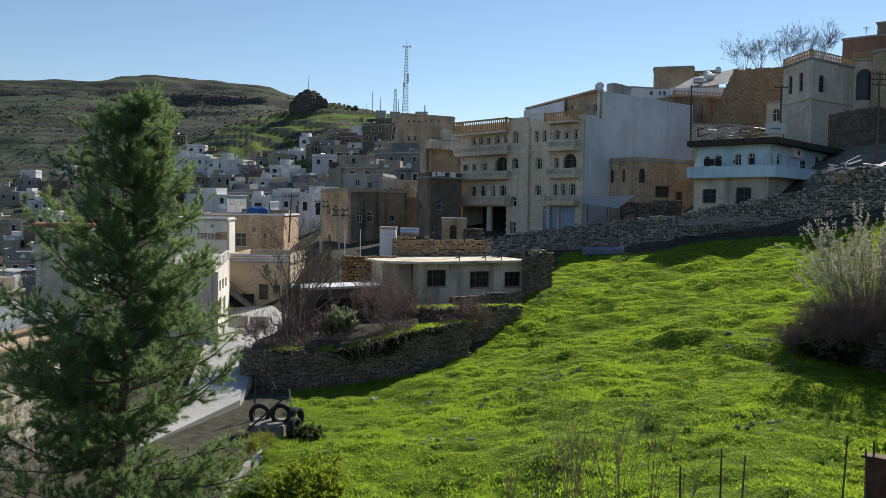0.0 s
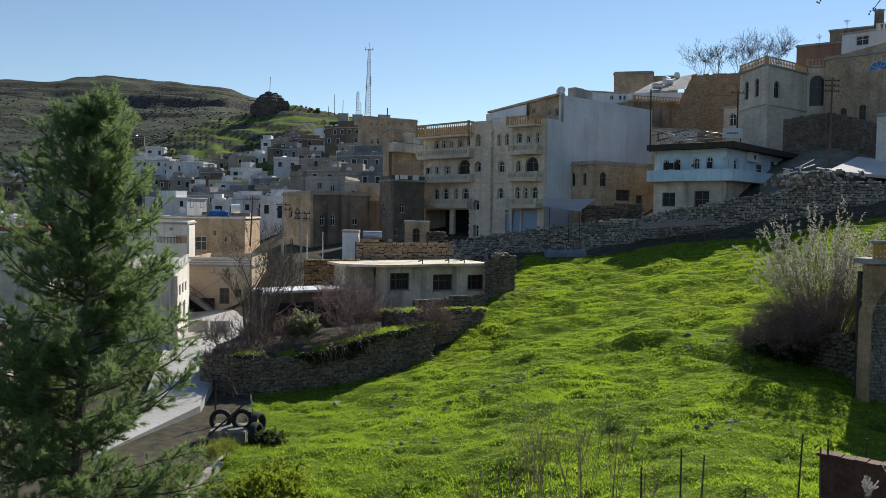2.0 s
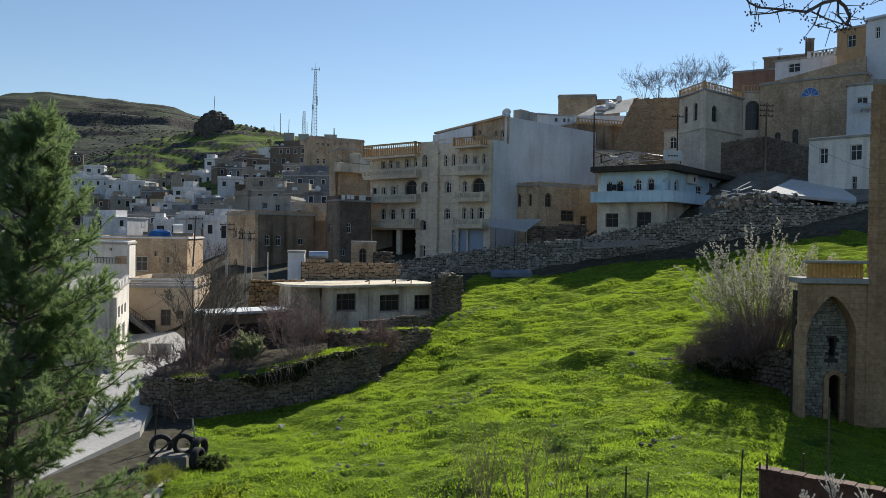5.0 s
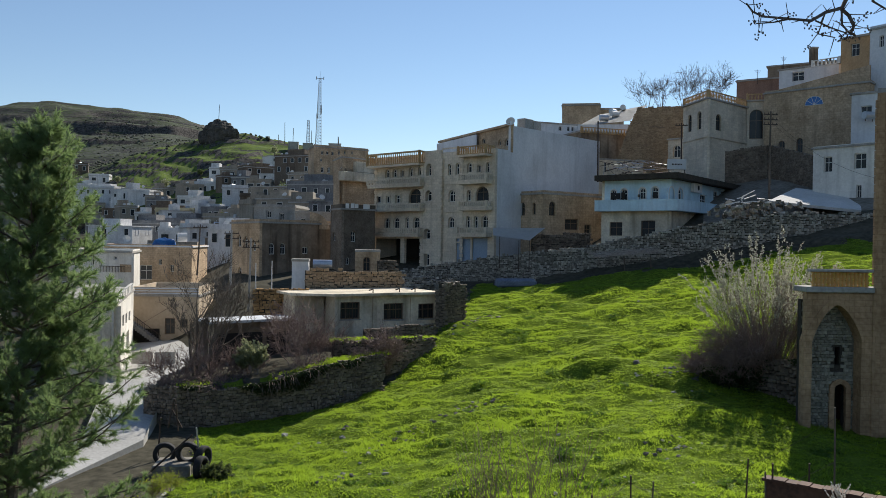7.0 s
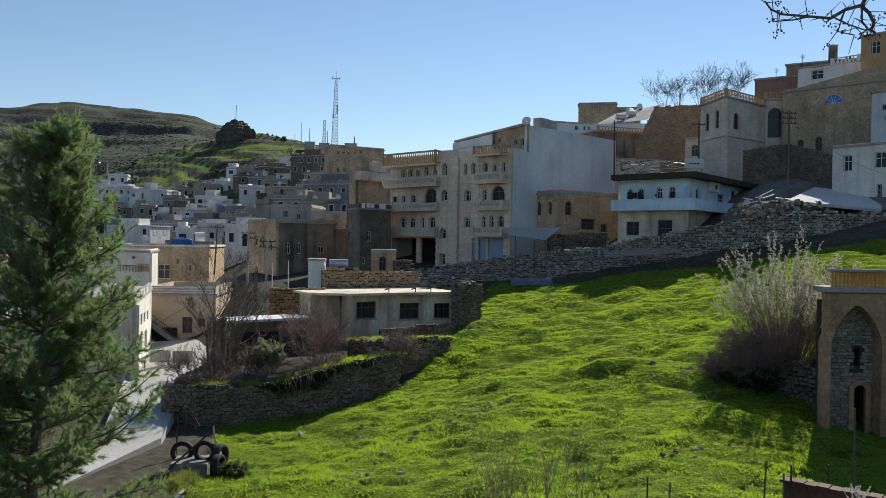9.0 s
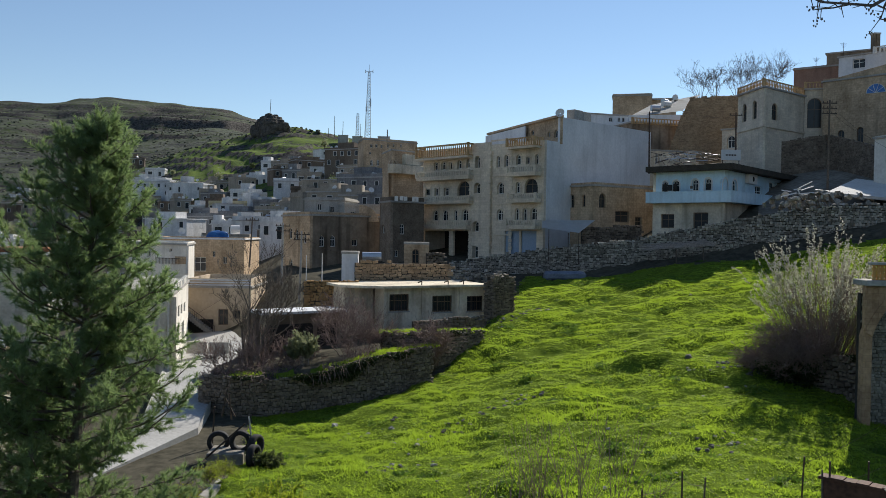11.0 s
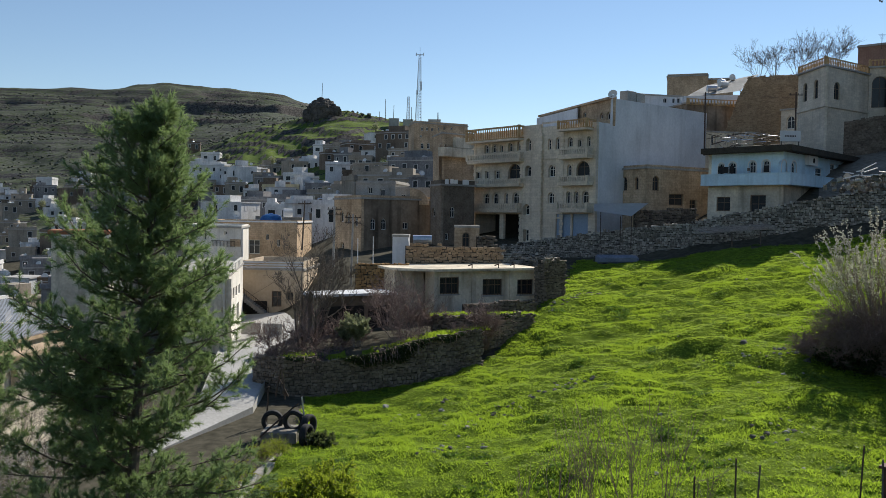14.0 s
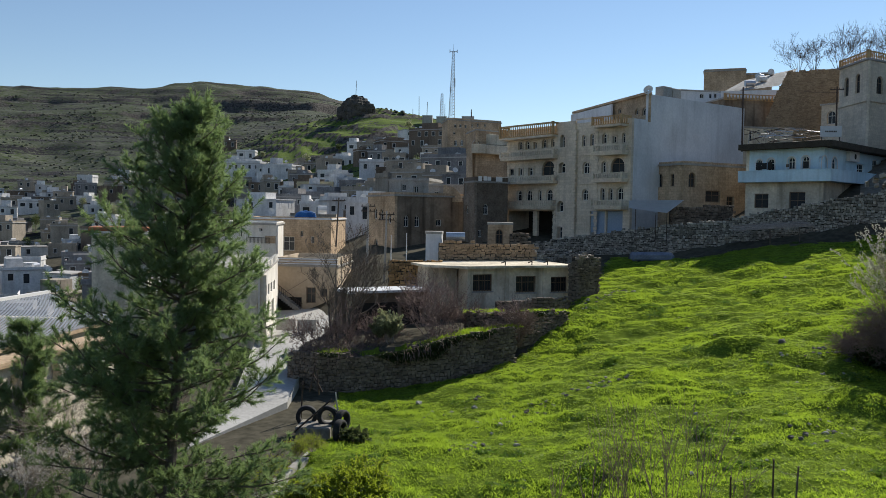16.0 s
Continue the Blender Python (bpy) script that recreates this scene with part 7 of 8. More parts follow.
for k, q in enumerate(((-15.11, 25.0, 4.27), (-14.32, 26.0, 4.51), (-14.15, 28.0, 4.25))):
    bare_shrub("blossom_tree", "small tree with sparse pale blossom", q, 2.2, 0.9, 9, 3, 190 + k, 0.02, TWIG, 1, BLOSSOM, (0.045, 0.04), 0.35, 0.06, category="tree", group="blossom trees")
bare_shrub("bare_bush", "pale leafless bush beside the conifer", (-15.28, 27.0, 5.35), 3.2, 0.8, 12, 3, 195, 0.02, TWIG, bend=0.35, up=0.05)


# ---- growth over the terrace walls ----
def hanging_growth(name, label, a, b, count, drop, seed, material, size=0.13):
    """Leaves and fine runners that hang from the top of a wall in uneven curtains."""
    rng = random.Random(seed)
    t = thing(name, a, label, "climber", "climbers")
    a, b = Vector(a), Vector(b)
    out = Vector((b.y - a.y, a.x - b.x, 0)).normalized()
    leaves, runners = Sticks(), Sticks()
    for k in range(count):
        f = rng.random()
        c = a.lerp(b, f)
        patch = noise.noise(Vector((c.x * 0.45, c.y * 0.45, seed)))
        if patch < 0.02 + 0.1 * rng.gauss(0, 1):
            continue
        hang = drop * min(0.8, 0.12 + 1.1 * patch) * rng.uniform(0.3, 1.0)
        c += out * (0.16 + 0.14 * abs(rng.gauss(0, 1))) + Vector((0, 0, 0.12 - hang * rng.random()))
        leaves.leaf(c, (out * 0.4 + unit(rng)).normalized(), size * rng.uniform(0.6, 1.3), size * 0.75, rng, 0)
        if k % 110 == 0:
            p = a.lerp(b, f) + out * 0.15 + Vector((0, 0, 0.2))
            d = (out + unit(rng) * 0.5).normalized()
            for _ in range(5):
                d = (d + Vector((0, 0, -0.35)) + unit(rng) * 0.25).normalized()
                runners.limb(p, p + d * 0.22, 0.012, 0.009)
                p = p + d * 0.22
    leaves.part("foliage", [material], t)
    runners.part("runner", [REDTWIG], t, kind="stuff")
    return t


# wall weeds, added thicker and dark to deepen the shade on the faces
WALL_LEAF = leafy("wall_weed", (0.018, 0.028, 0.010), (0.045, 0.06, 0.018), (0.05, 0.08, 0.02), 0.15)
for _k2, (_a, _b2, _cn, _dp) in enumerate((((-10.6, 50.1, 4.85), (-8.0, 50.5, 4.6), 1500, 1.3), ((-7.9, 50.5, 4.6), (-4.9, 51.5, 4.95), 3200, 2.2), ((-4.8, 51.5, 5.0), (-2.4, 52.5, 5.65), 2600, 2.4),
                                           ((-2.3, 52.6, 5.65), (1.9, 56.0, 5.95), 3000, 1.6), ((2.0, 58.0, 6.8), (6.2, 63.0, 6.25), 2200, 1.3), ((22.9, 44.3, 7.35), (24.4, 41.0, 7.8), 1200, 1.1))):
    hanging_growth("wall_climber", "dark weeds and runners hanging over an old wall", _a, _b2, _cn, _dp, 200 + _k2, WALL_LEAF)
for _k2, (_q, _h) in enumerate((((-10.9, 51.6, 4.7), 1.5), ((-9.2, 51.6, 4.6), 1.8), ((-7.6, 52.0, 4.6), 1.4), ((-3.0, 53.6, 5.5), 1.5), ((0.4, 55.6, 5.8), 1.2))):
    bare_shrub("bramble", "arching brown leafless bramble on a wall top", _q, _h, 1.3, 20, 2, 240 + _k2, 0.018, REDTWIG, bend=0.4, up=-0.08, group="brambles", thin=0.012)


# ---- pines ----
def triangles(name, corners, material, parent=None):
    """Many loose triangles as one mesh."""
    n = len(corners)
    me = bpy.data.meshes.new(name)
    me.vertices.add(3 * n)
    me.vertices.foreach_set("co", np.ascontiguousarray(corners, dtype=np.float32).ravel())
    me.loops.add(3 * n)
    me.loops.foreach_set("vertex_index", np.arange(3 * n, dtype=np.int32))
    me.polygons.add(n)
    me.polygons.foreach_set("loop_start", np.arange(0, 3 * n, 3, dtype=np.int32))
    me.update(calc_edges=True)
    me.materials.append(material)
    return part(name, me, None, parent)


def pine(name, label, foot, height, lean, radius, seed, whorls, clear=0.1, dense=1.0, tips=()):
    rng = random.Random(seed)
    t = thing(name, foot, label, "tree")
    base = Vector(foot)

    def stem(f):
        return base + Vector((lean[0] * f, lean[1] * f, height * f))
    bm = bmesh.new()
    for k in range(12):
        tube(bm, stem(k / 12), stem((k + 1) / 12), 0.20 * (1 - k / 12.5) + 0.02, 0.20 * (1 - (k + 1) / 12.5) + 0.02, 8, False)
    part("trunk", bm, BARK, t)
    wood = Sticks()

    brushes = []

    def brush(a, d, length):
        wood.limb(a, a + d * length, 0.007, 0.004)
        brushes.append((*a, *d, length))

    def branch(a, d, length):
        n = 6
        p = a
        r = 0.02 + length * 0.012
        for k in range(n):
            d = (d + unit(rng) * 0.16 + Vector((0, 0, 0.12 if k > 2 else -0.03))).normalized()
            q = p + d * length / n
            wood.limb(p, q, r, r * 0.8)
            r *= 0.8
            if k >= 1:
                for _ in range(max(2, int(length * 1.5))):
                    td = (d * 0.7 + unit(rng) * 0.8 + Vector((0, 0, 0.15))).normalized()
                    tl = length * rng.uniform(0.10, 0.24)
                    e = p.lerp(q, rng.random())
                    m = e + td * tl * 0.7
                    wood.limb(e, m, 0.009, 0.006)
                    brush(m, (td + Vector((0, 0, 0.25))).normalized(), rng.uniform(0.18, 0.34))
                    brush(e + td * tl * 0.35, (td + unit(rng) * 0.7).normalized(), rng.uniform(0.15, 0.28))
            p = q
        brush(p, d, 0.4)
    for w in range(whorls):
        f = clear + (0.985 - clear) * (w + rng.random() * 0.5) / whorls
        reach = radius * min(1.0, (1.02 - f) ** 0.72 * 1.25 + 0.05) * rng.uniform(0.6, 1.12)
        for k in range(rng.randint(4, 6)):
            az = rng.uniform(0, 6.283)
            up = 0.22 + 0.6 * f * f + rng.uniform(-0.15, 0.25)
            branch(stem(f), Vector((math.cos(az), math.sin(az), up)).normalized(), max(0.35, reach * rng.choice((0.45, 0.7, 0.9, 1.0, 1.15, 1.3)) * rng.uniform(0.85, 1.1)))
    for f, dx, dy, length in tips:
        branch(stem(f), Vector((dx, dy, 1.0)).normalized(), length)
    wood.part("bough", [BARK], t)
    # the needles of every twig end, all at once
    g = np.random.default_rng(seed)
    B = np.repeat(np.array(brushes), int(58 * dense), axis=0)
    n = len(B)
    dirs = B[:, 3:6] * g.uniform(0.5, 1.3, (n, 1)) + 0.62 * g.normal(size=(n, 3))
    dirs /= np.linalg.norm(dirs, axis=1, keepdims=True)
    root = B[:, :3] + B[:, 3:6] * (B[:, 6:7] * g.random((n, 1)) ** 0.8)
    side = np.cross(dirs, g.normal(size=(n, 3)))
    side *= 0.0085 / np.linalg.norm(side, axis=1, keepdims=True)
    triangles("foliage", np.stack([root - side, root + side, root + dirs * g.uniform(0.12, 0.25, (n, 1))], 1), NEEDLE, t)
    return t


_pf = (-9.97, 24.0, 2.76)
_pt = (-9.0, 24.0, 17.29)
pine("pine_tree", "tall dark green pine with an airy, ragged crown", _pf, _pt[2] - _pf[2] - 0.25, (_pt[0] - _pf[0], 0.0), 3.6, 7, 44, 0.04, 1.0, ((0.95, 0.5, -0.1, 0.95), (0.86, -0.95, -0.2, 1.9), (0.88, 0.8, 0, 1.4), (0.97, -0.25, 0, 0.6), (0.80, 1.1, -0.2, 1.8)))
_pf = (-16.76, 27.0, 1.22)
_pt = (-16.06, 27.0, 9.84)
pine("young_pine", "smaller dark pine at the foot of the slope", _pf, _pt[2] - _pf[2], (_pt[0] - _pf[0], 0.0), 2.1, 17, 20, 0.1, 0.9)

# ---- overhanging branch ----
ot = thing("overhanging_tree", (7.3, 9.0) + (3.5,), "leafless tree reaching over with dry seed clusters", "tree")
st = Sticks()
_rng = random.Random(41)
_tr = Vector((*(7.3, 9.0), 3.0))
_paths = [[_tr[:], (_tr.x, _tr.y, 10.0), (_tr.x - 0.1, _tr.y, 15.5), (5.76, 8.0, 17.63), (4.96, 7.6, 16.85), (4.8, 7.5, 16.47), (4.76, 7.5, 16.38)],
          [(4.76, 7.5, 16.38), (4.59, 7.5, 16.33), (4.38, 7.4, 16.21), (4.17, 7.4, 16.22), (3.89, 7.4, 16.23), (3.79, 7.4, 16.27), (3.67, 7.3, 16.32)],
          [(4.76, 7.5, 16.38), (4.84, 7.5, 16.32), (4.83, 7.4, 16.19), (4.8, 7.4, 16.12), (4.85, 7.4, 16.09)],
          [(5.63, 7.8, 16.78), (5.22, 7.7, 16.54), (5.38, 7.7, 16.46)], [(4.76, 7.5, 16.38), (4.77, 7.5, 16.22), (4.85, 7.5, 16.14)], [(4.17, 7.4, 16.22), (4.0, 7.4, 16.18), (3.82, 7.4, 16.16)],
          [(4.49, 7.5, 16.25), (4.64, 7.5, 16.19), (4.76, 7.4, 16.11)], [(4.59, 7.5, 16.33), (4.52, 7.5, 16.12), (4.7, 7.5, 16.09)]]
for i, pth in enumerate(_paths):
    r0 = (0.16, 0.022, 0.022, 0.014, 0.012, 0.01, 0.01, 0.008)[i]
    for k, (a, b) in enumerate(zip(pth, pth[1:])):
        r = (0.16, 0.15, 0.10, 0.06, 0.035, 0.026)[k] if i == 0 else r0 * (1 - 0.1 * k)
        r1 = ((0.15, 0.10, 0.06, 0.035, 0.026, 0.024)[k] if i == 0 else r0 * (1 - 0.1 * (k + 1)))
        st.limb(Vector(a), Vector(b), r, r1)
        if i > 0:
            for _ in range(3):
                e = Vector(a).lerp(Vector(b), _rng.random())
                d = unit(_rng)
                L = _rng.uniform(0.06, 0.22)
                st.limb(e, e + d * L, 0.006, 0.003)
                if _rng.random() < 0.5:
                    for _ in range(6):
                        c = e + d * L + unit(_rng) * 0.035
                        st.limb(c, c + Vector((0.004, 0, -0.016)), 0.009, 0.006)
st.part("branch", [BARK], ot)

# ---- fence, rusty roof and tyres ----
fe = thing("wire_fence", (8.24, 23.0, 5.68), "rough wire fence on thin dark posts", "fence")
_fp = [((2.81, 22.5, 5.37), (2.83, 22.5, 6.08)), ((6.91, 22.5, 5.43), (6.89, 22.5, 6.73)), ((8.24, 23.0, 5.26), (8.23, 23.0, 7.12)), ((8.83, 23.0, 5.27), (8.93, 23.0, 6.93)), ((10.22, 23.0, 5.28), (10.2, 23.0, 5.94)), ((12.05, 23.5, 5.55), (12.15, 23.5, 7.43)), ((10.87, 20.0, 6.74), (10.82, 20.0, 8.06)), ((11.03, 20.0, 7.57), (11.02, 20.0, 8.28)), ((12.66, 21.0, 7.23), (12.65, 21.0, 7.98)), ((14.05, 22.0, 6.72), (14.02, 22.0, 9.32))]
for i, (a, b) in enumerate(_fp):
    bm = bmesh.new()
    a, b = Vector(a), Vector(b)
    tube(bm, a - Vector((0, 0, 0.6)), b, 0.032, 0.026, 6)
    part("post", bm, IRON if i % 3 else BARK, fe)
for i in range(1, 6):
    for h in (0.12, 0.62):
        a, b = Vector(_fp[i][0]).lerp(Vector(_fp[i][1]), 1 - h), Vector(_fp[i + 1 if i < 5 else 9][0]).lerp(Vector(_fp[i + 1 if i < 5 else 9][1]), 1 - h)
        st = Sticks()
        for k in range(8):
            st.limb(a.lerp(b, k / 8) - Vector((0, 0, 0.1 * math.sin(math.pi * k / 8))), a.lerp(b, (k + 1) / 8) - Vector((0, 0, 0.1 * math.sin(math.pi * (k + 1) / 8))), 0.006, 0.006)
        st.part("wire", [IRON], fe)
RUST = mat("rusty_sheet", (0.06, 0.03, 0.02), (0.15, 0.075, 0.045), 1.5, 0.8, 0.3, 6)
rr = thing("rusty_wall", (12.37, 19.5, 7.25), "low rusty sheet-iron wall with dented coping", "wall")
_a, _b2 = (10.84, 20.0), (13.39, 17.5)
_m, _n = wall_frame(_a, _b2)
_z = 7.87
bm = bmesh.new()
box(bm, 0, _n, -0.3, 0, _z - 3.5, _z - 0.05, _m, 0.02)
part("wall", bm, RUST, rr)
for k in range(12):
    bm = bmesh.new()
    box(bm, -0.1 + k * _n / 12, -0.1 + (k + 0.96) * _n / 12, -0.34, 0.05, _z - 0.05, _z + 0.02 + 0.015 * (k % 2), _m, 0.006)
    part("coping_sheet", bm, RUST, rr)

low = thing("kerb_wall", (-8.48, 34.0, 2.65), "low pale concrete wall along the meadow edge", "wall", kind="structure")
_a, _b2 = (-8.59, 29.5), (-7.79, 39.5)
_m, _n = wall_frame(_a, _b2)
bm = bmesh.new()
z0, z1 = 3.1, 2.51
for k in range(10):
    f0, f1 = k / 10, (k + 1) / 10
    box(bm, _n * f0, _n * f1, -0.28, 0.12, z0 + (z1 - z0) * f0 - 2.5, z0 + (z1 - z0) * (f0 + f1) / 2, _m)
part("coping", bm, CONCRETE, low)


def tyre(at, turn, r=0.56, w=0.36, lean=0.0):
    t = thing("tyre", at, "worn black truck tyre standing on edge", "tyre", "old tyres")
    bm = bmesh.new()
    n = 28
    prof = [(r * 0.6, -w * 0.36), (r * 0.75, -w * 0.5), (r * 0.95, -w * 0.46), (r, -w * 0.3), (r, w * 0.3), (r * 0.95, w * 0.46), (r * 0.75, w * 0.5), (r * 0.6, w * 0.36)]
    rings = []
    for k in range(n):
        f = 6.2832 * k / n
        g = 1.0 if k % 2 else 0.985
        rings.append([bm.verts.new((rad * (g if rad > r * 0.9 else 1) * math.cos(f), y, rad * (g if rad > r * 0.9 else 1) * math.sin(f))) for rad, y in prof])
    for k in range(n):
        for i in range(len(prof)):
            j = (i + 1) % len(prof)
            bm.faces.new((rings[k][i], rings[k][j], rings[(k + 1) % n][j], rings[(k + 1) % n][i]))
    bmesh.ops.recalc_face_normals(bm, faces=bm.faces)
    for f in bm.faces:
        f.smooth = True
    bm.transform(Matrix.Translation(Vector(at) + Vector((0, 0, r))) @ Matrix.Rotation(turn, 4, "Z") @ Matrix.Rotation(lean, 4, "X"))
    part("casing", bm, RUBBER, t)


for q, a in (((-9.24, 40.5, 2.79), 0.1), ((-8.04, 40.0, 2.94), -0.1), ((-7.2, 39.5, 2.86), 1.2), ((-7.18, 38.8, 2.55), 1.3)):
    tyre(q, a)
sl = thing("concrete_step", (-8.61, 39.0, 2.13), "grey concrete step block at the meadow corner", "step")
_m, _n = wall_frame((-9.53, 39.3), (-7.75, 39.3))
bm = bmesh.new()
box(bm, 0, _n, -1.4, 0.2, 1.57 - 1, 3.13, _m, 0.05)
part("block", bm, STONE_GREY, sl)
gate = thing("mesh_gate", (-9.5, 41.0, 3.01), "leaning rusty wire gate with thin posts", "gate")
for a, b in (((-9.73, 41.0, 2.11), (-9.56, 41.0, 5.02)), ((-7.4, 40.0, 2.72), (-7.64, 40.0, 4.74)), ((-9.54, 39.0, 2.91), (-7.74, 39.5, 4.51)), ((-9.16, 44.0, 3.81), (-9.73, 44.0, 4.91)), ((-9.35, 44.0, 3.65), (-9.48, 44.0, 5.07)), ((-9.88, 44.0, 3.8), (-9.57, 44.0, 5.39))):
    bm = bmesh.new()
    tube(bm, Vector(a), Vector(b), 0.05, 0.04, 6)
    part("rail", bm, STEEL if a[0] > -9 else IRON, gate)

# ---- stones in the grass ----
_rng = random.Random(9)
_stones = [((17.78, 49.0, 5.79), 0.9, 0), ((-0.49, 37.5, 3.19), 0.42, 1), ((-0.8, 37.0, 3.11), 0.35, 1), ((1.5, 37.0, 3.28), 0.4, 1), ((-1.06, 36.0, 3.14), 0.3, 1), ((-4.01, 47.0, 3.19), 0.7, 1), ((10.5, 42.0, 4.99), 0.35, 1), ((5.6, 38.0, 4.09), 0.3, 1), ((14.28, 34.0, 4.58), 0.4, 1), ((18.2, 44.0, 5.3), 0.45, 1), ((14.32, 36.0, 4.79), 0.3, 1), ((19.88, 45.0, 5.6), 0.5, 0)]
# lines of rubble turned up along the terracettes
for (x0, y0), (x1, y1), cnt in (((0.0, 41.0), (5.2, 44.5), 46), ((5.5, 46.0), (8.5, 47.0), 22), ((-2.5, 44.0), (-0.6, 46.0), 14), ((-1.6, 36.2), (0.2, 37.4), 14), ((17.5, 46.5), (20.2, 46.0), 26), ((13.0, 33.0), (15.5, 36.0), 24), ((7.5, 66.0), (12.5, 70.0), 44)):
    for k in range(cnt):
        f = _rng.random()
        x, y = x0 + (x1 - x0) * f + _rng.gauss(0, 0.55), y0 + (y1 - y0) * f + _rng.gauss(0, 0.7)
        _stones.append(((x, y, 0), _rng.uniform(0.12, 0.45), _rng.random() > 0.7))
for k in range(70):
    a, r = _rng.uniform(-9, 26), _rng.uniform(28, 72)
    x, y = r * math.sin(radians(a)), r * math.cos(radians(a))
    if in_meadow(x, y) and rough_noise(x, y, 0.09, 31) > -0.1:
        _stones.append(((x, y, 0), _rng.uniform(0.12, 0.34), _rng.random() > 0.35))
PALE_STONE = mat("pale_limestone", (0.24, 0.225, 0.195), (0.42, 0.40, 0.36), 1.5, 0.95, 0.5, 6)
DARK_STONE = mat("dark_fieldstone", (0.07, 0.065, 0.055), (0.16, 0.15, 0.13), 1.5, 0.95, 0.5, 6)
_rocks = []
for k in range(6):
    bm = bmesh.new()
    bmesh.ops.create_icosphere(bm, subdivisions=2, radius=1.0)
    for v in bm.verts:
        v.co *= 1 + 0.75 * noise.noise(v.co * 1.6 + Vector((k * 7, 0, 0)))
        v.co.z *= 0.62
    _rocks.append(bm)
_rm = [[mesh_of("rock", b.copy(), m_) for b in _rocks] for m_ in (DARK_STONE, PALE_STONE)]
for q, s, light in _stones:
    s *= 0.36
    ob = new("field_stone", _rm[1 if light else 0][_rng.randrange(6)])
    tagged(ob, "pale limestone lying in the grass" if light else "dark weathered stone lying in the grass", "stone", "field stones")
    ob.matrix_basis = pose(q[0], q[1], ground(q[0], q[1]) + s * 0.05, 0, 0, _rng.uniform(0, 360)) @ Matrix.Diagonal((s, s * 0.8, s, 1))


# ---- grass ----
def build_grass():
    rng = np.random.default_rng(5)
    P = []
    for a, r, u in zip(rng.uniform(-20, 42, 300000), np.sqrt(rng.uniform(22.0 ** 2, 92.0 ** 2, 300000)), rng.random(300000)):
        if r > 45 and u > (45 / r) ** 0.5:
            continue
        x, y = r * math.sin(radians(a)), r * math.cos(radians(a))
        if not in_meadow(x, y):
            continue
        if r > 60 and off_wall(x, y) < 3.4 + 1.6 * rough_noise(x, y, 0.3, 6) + (u - 0.3):
            continue
        d = rough_noise(x, y, 0.25, 13) + 0.6 * noise.noise(Vector((x * 1.1, y * 1.1, 4)))
        if d < -0.75:
            continue
        P.append((x, y, ground(x, y), 0.045 + 0.10 * max(0.0, d + 0.25)))
    B = np.repeat(np.array(P), 5, axis=0)
    n = len(B)
    f = rng.uniform(0, 6.283, n)
    w = rng.uniform(0.016, 0.036, n)
    side = np.stack([np.cos(f) * w, np.sin(f) * w, np.zeros(n)], 1)
    root = B[:, :3] + np.stack([rng.normal(0, 0.09, n), rng.normal(0, 0.09, n), np.full(n, -0.02)], 1)
    tip = root + np.stack([rng.normal(0, 0.07, n), rng.normal(0, 0.07, n), B[:, 3] * rng.uniform(0.6, 1.35, n)], 1)
    tagged(triangles("grass", np.stack([root - side, root + side, tip], 1), GRASS), "bright spring grass covering the sloping meadow", "grass", kind="stuff")


build_grass()


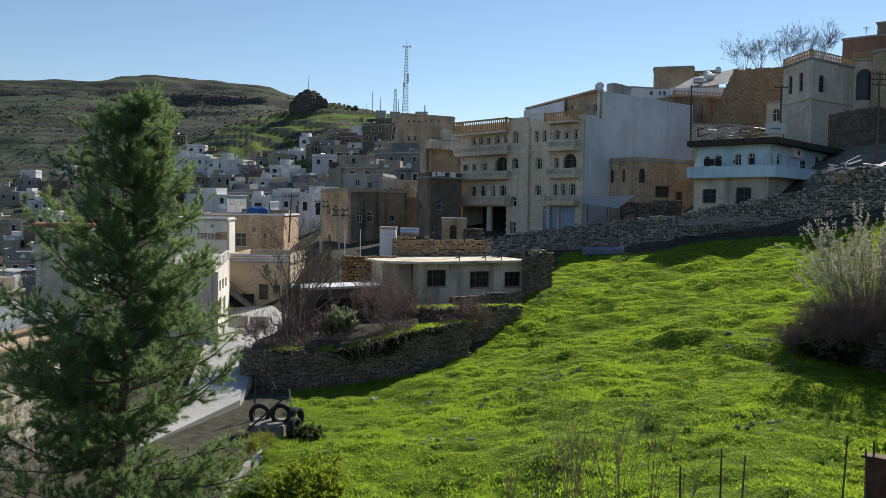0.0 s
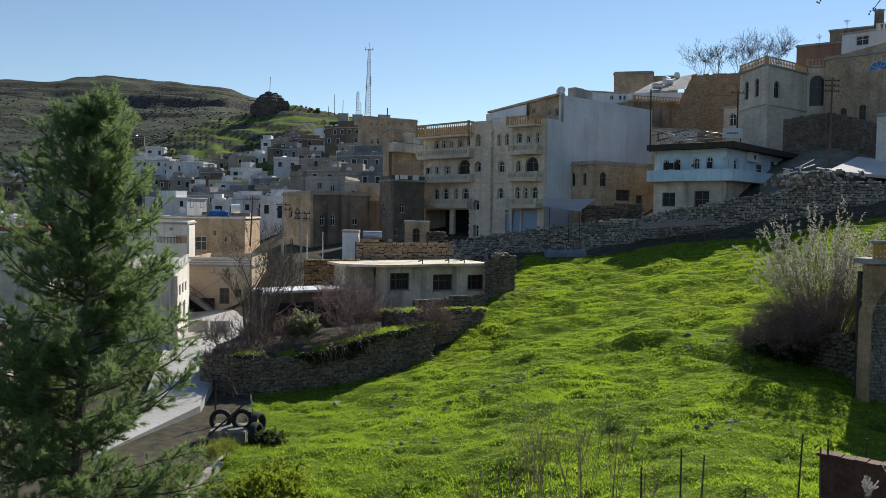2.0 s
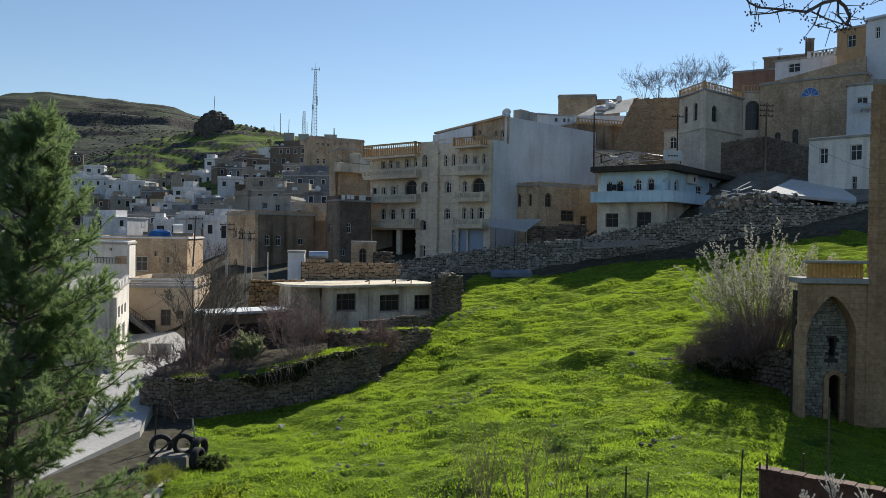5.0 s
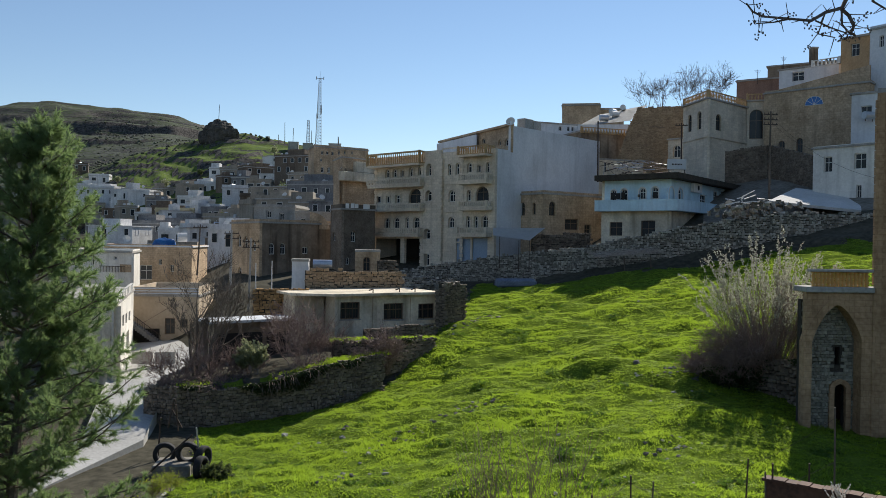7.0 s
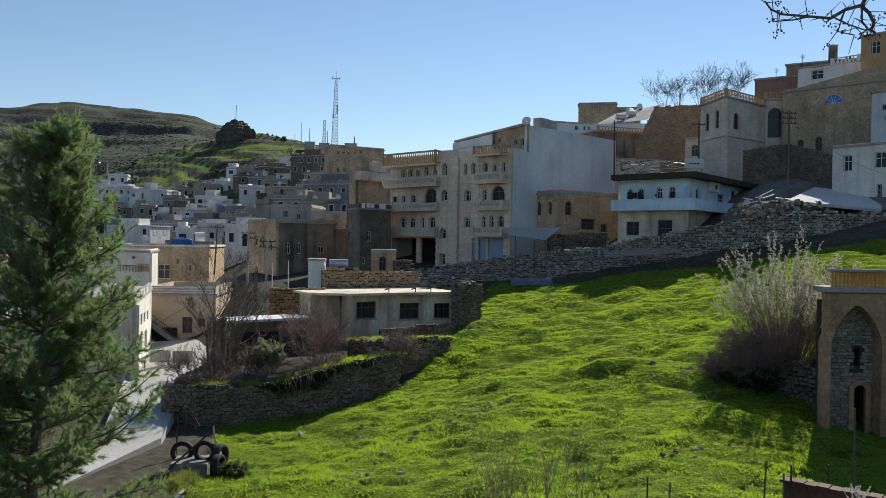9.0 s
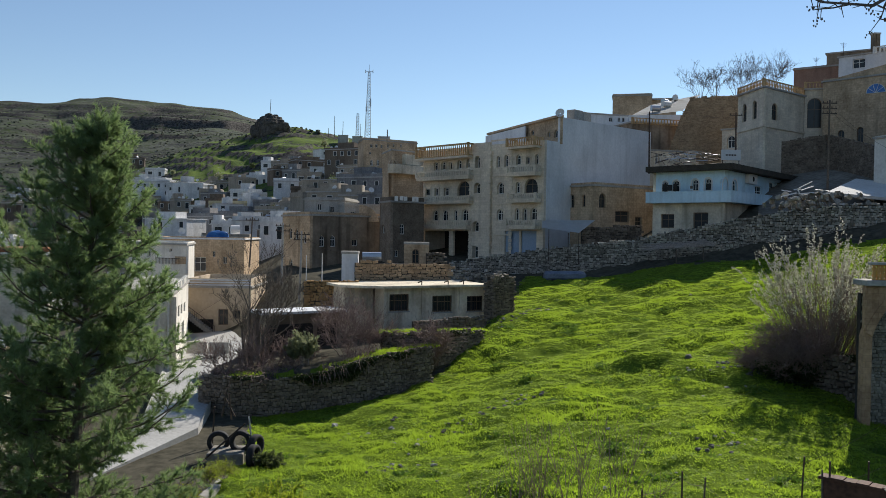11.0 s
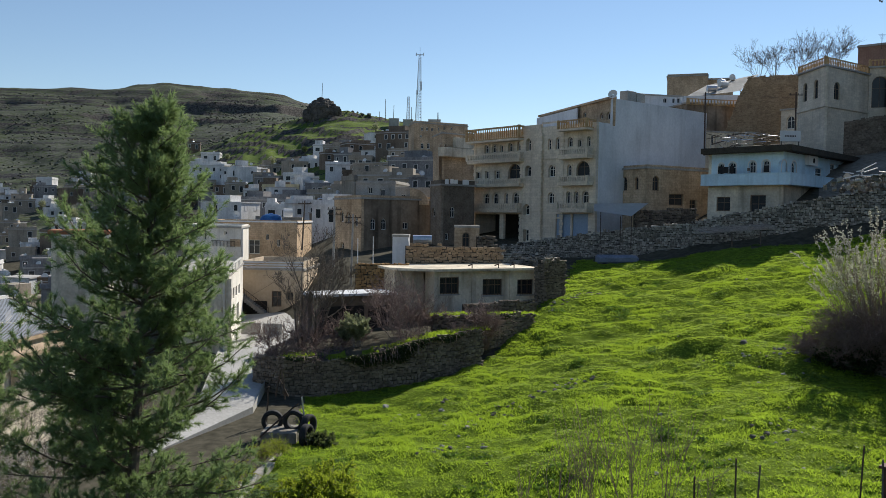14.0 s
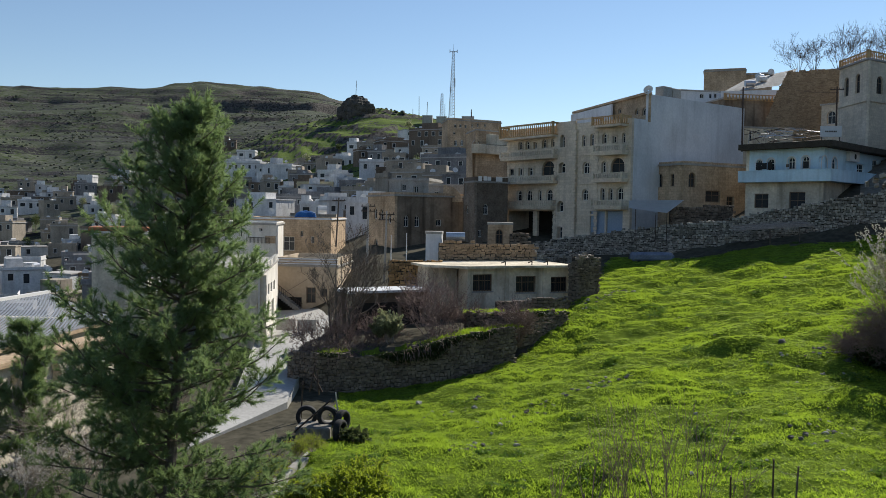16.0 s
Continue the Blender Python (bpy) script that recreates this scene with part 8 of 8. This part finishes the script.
def build_weeds():
    """Dark broad-leaved clumps in the hollows of the meadow."""
    rng = np.random.default_rng(15)
    P = []
    for a, r in zip(rng.uniform(-15, 34, 60000), np.sqrt(rng.uniform(24.0 ** 2, 86.0 ** 2, 60000))):
        x, y = r * math.sin(radians(a)), r * math.cos(radians(a))
        if in_meadow(x, y) and noise.noise(Vector((x * 0.35, y * 0.5, 8))) + 0.5 * noise.noise(Vector((x * 1.3, y * 1.3, 2))) > 0.55:
            P.append((x, y, ground(x, y)))
    B = np.repeat(np.array(P), 7, axis=0)
    n = len(B)
    root = B + np.stack([rng.normal(0, 0.12, n), rng.normal(0, 0.12, n), rng.uniform(0.0, 0.10, n)], 1)
    dirs = rng.normal(size=(n, 3)) * (1, 1, 0.6) + (0, 0, 0.5)
    dirs /= np.linalg.norm(dirs, axis=1, keepdims=True)
    side = np.cross(dirs, rng.normal(size=(n, 3)))
    side *= 0.05 / np.linalg.norm(side, axis=1, keepdims=True)
    tagged(triangles("weeds", np.stack([root - side, root + side, root + dirs * rng.uniform(0.10, 0.24, (n, 1))], 1), WEED), "dark green weeds in the hollows of the meadow", "weeds", kind="stuff")


def build_terrace_grass():
    """Grass along the tops of the terrace walls and in the yard behind them."""
    rng = np.random.default_rng(25)
    P = []
    for a, b, n, wide in (((-5.26, 52.5, 4.86), (-1.38, 54.0, 5.74), 450, 0.4), ((-1.58, 54.0, 5.74), (2.06, 57.0, 5.9), 700, 0.35), ((-1.5, 58.0, 6.62), (0.77, 59.0, 6.61), 500, 0.4), ((2.7, 60.0, 6.56), (6.52, 64.0, 6.11), 500, 0.4), ((-10.92, 51.0, 4.75), (-5.2, 52.0, 4.58), 300, 0.4)):
        f = rng.random((n, 1))
        q = np.array(a) * (1 - f) + np.array(b) * f
        P.append(q + np.stack([rng.normal(0, 0.2, n), rng.normal(0.2, wide, n), rng.uniform(-0.1, 0.1, n)], 1))
    B = np.repeat(np.concatenate(P), 6, axis=0)
    n = len(B)
    f, w = rng.uniform(0, 6.283, n), rng.uniform(0.02, 0.045, n)
    side = np.stack([np.cos(f) * w, np.sin(f) * w, np.zeros(n)], 1)
    root = B + np.stack([rng.normal(0, 0.1, n), rng.normal(0, 0.1, n), np.zeros(n)], 1)
    tip = root + np.stack([rng.normal(0, 0.08, n), rng.normal(0, 0.08, n), rng.uniform(0.08, 0.28, n)], 1)
    tagged(triangles("terrace_grass", np.stack([root - side, root + side, tip], 1), GRASS), "green grass and moss along old terrace walls", "grass", kind="stuff")


WEED = leafy("weed_leaf", (0.03, 0.065, 0.010), (0.075, 0.135, 0.02), (0.15, 0.26, 0.03), 0.4)
build_weeds()
build_terrace_grass()
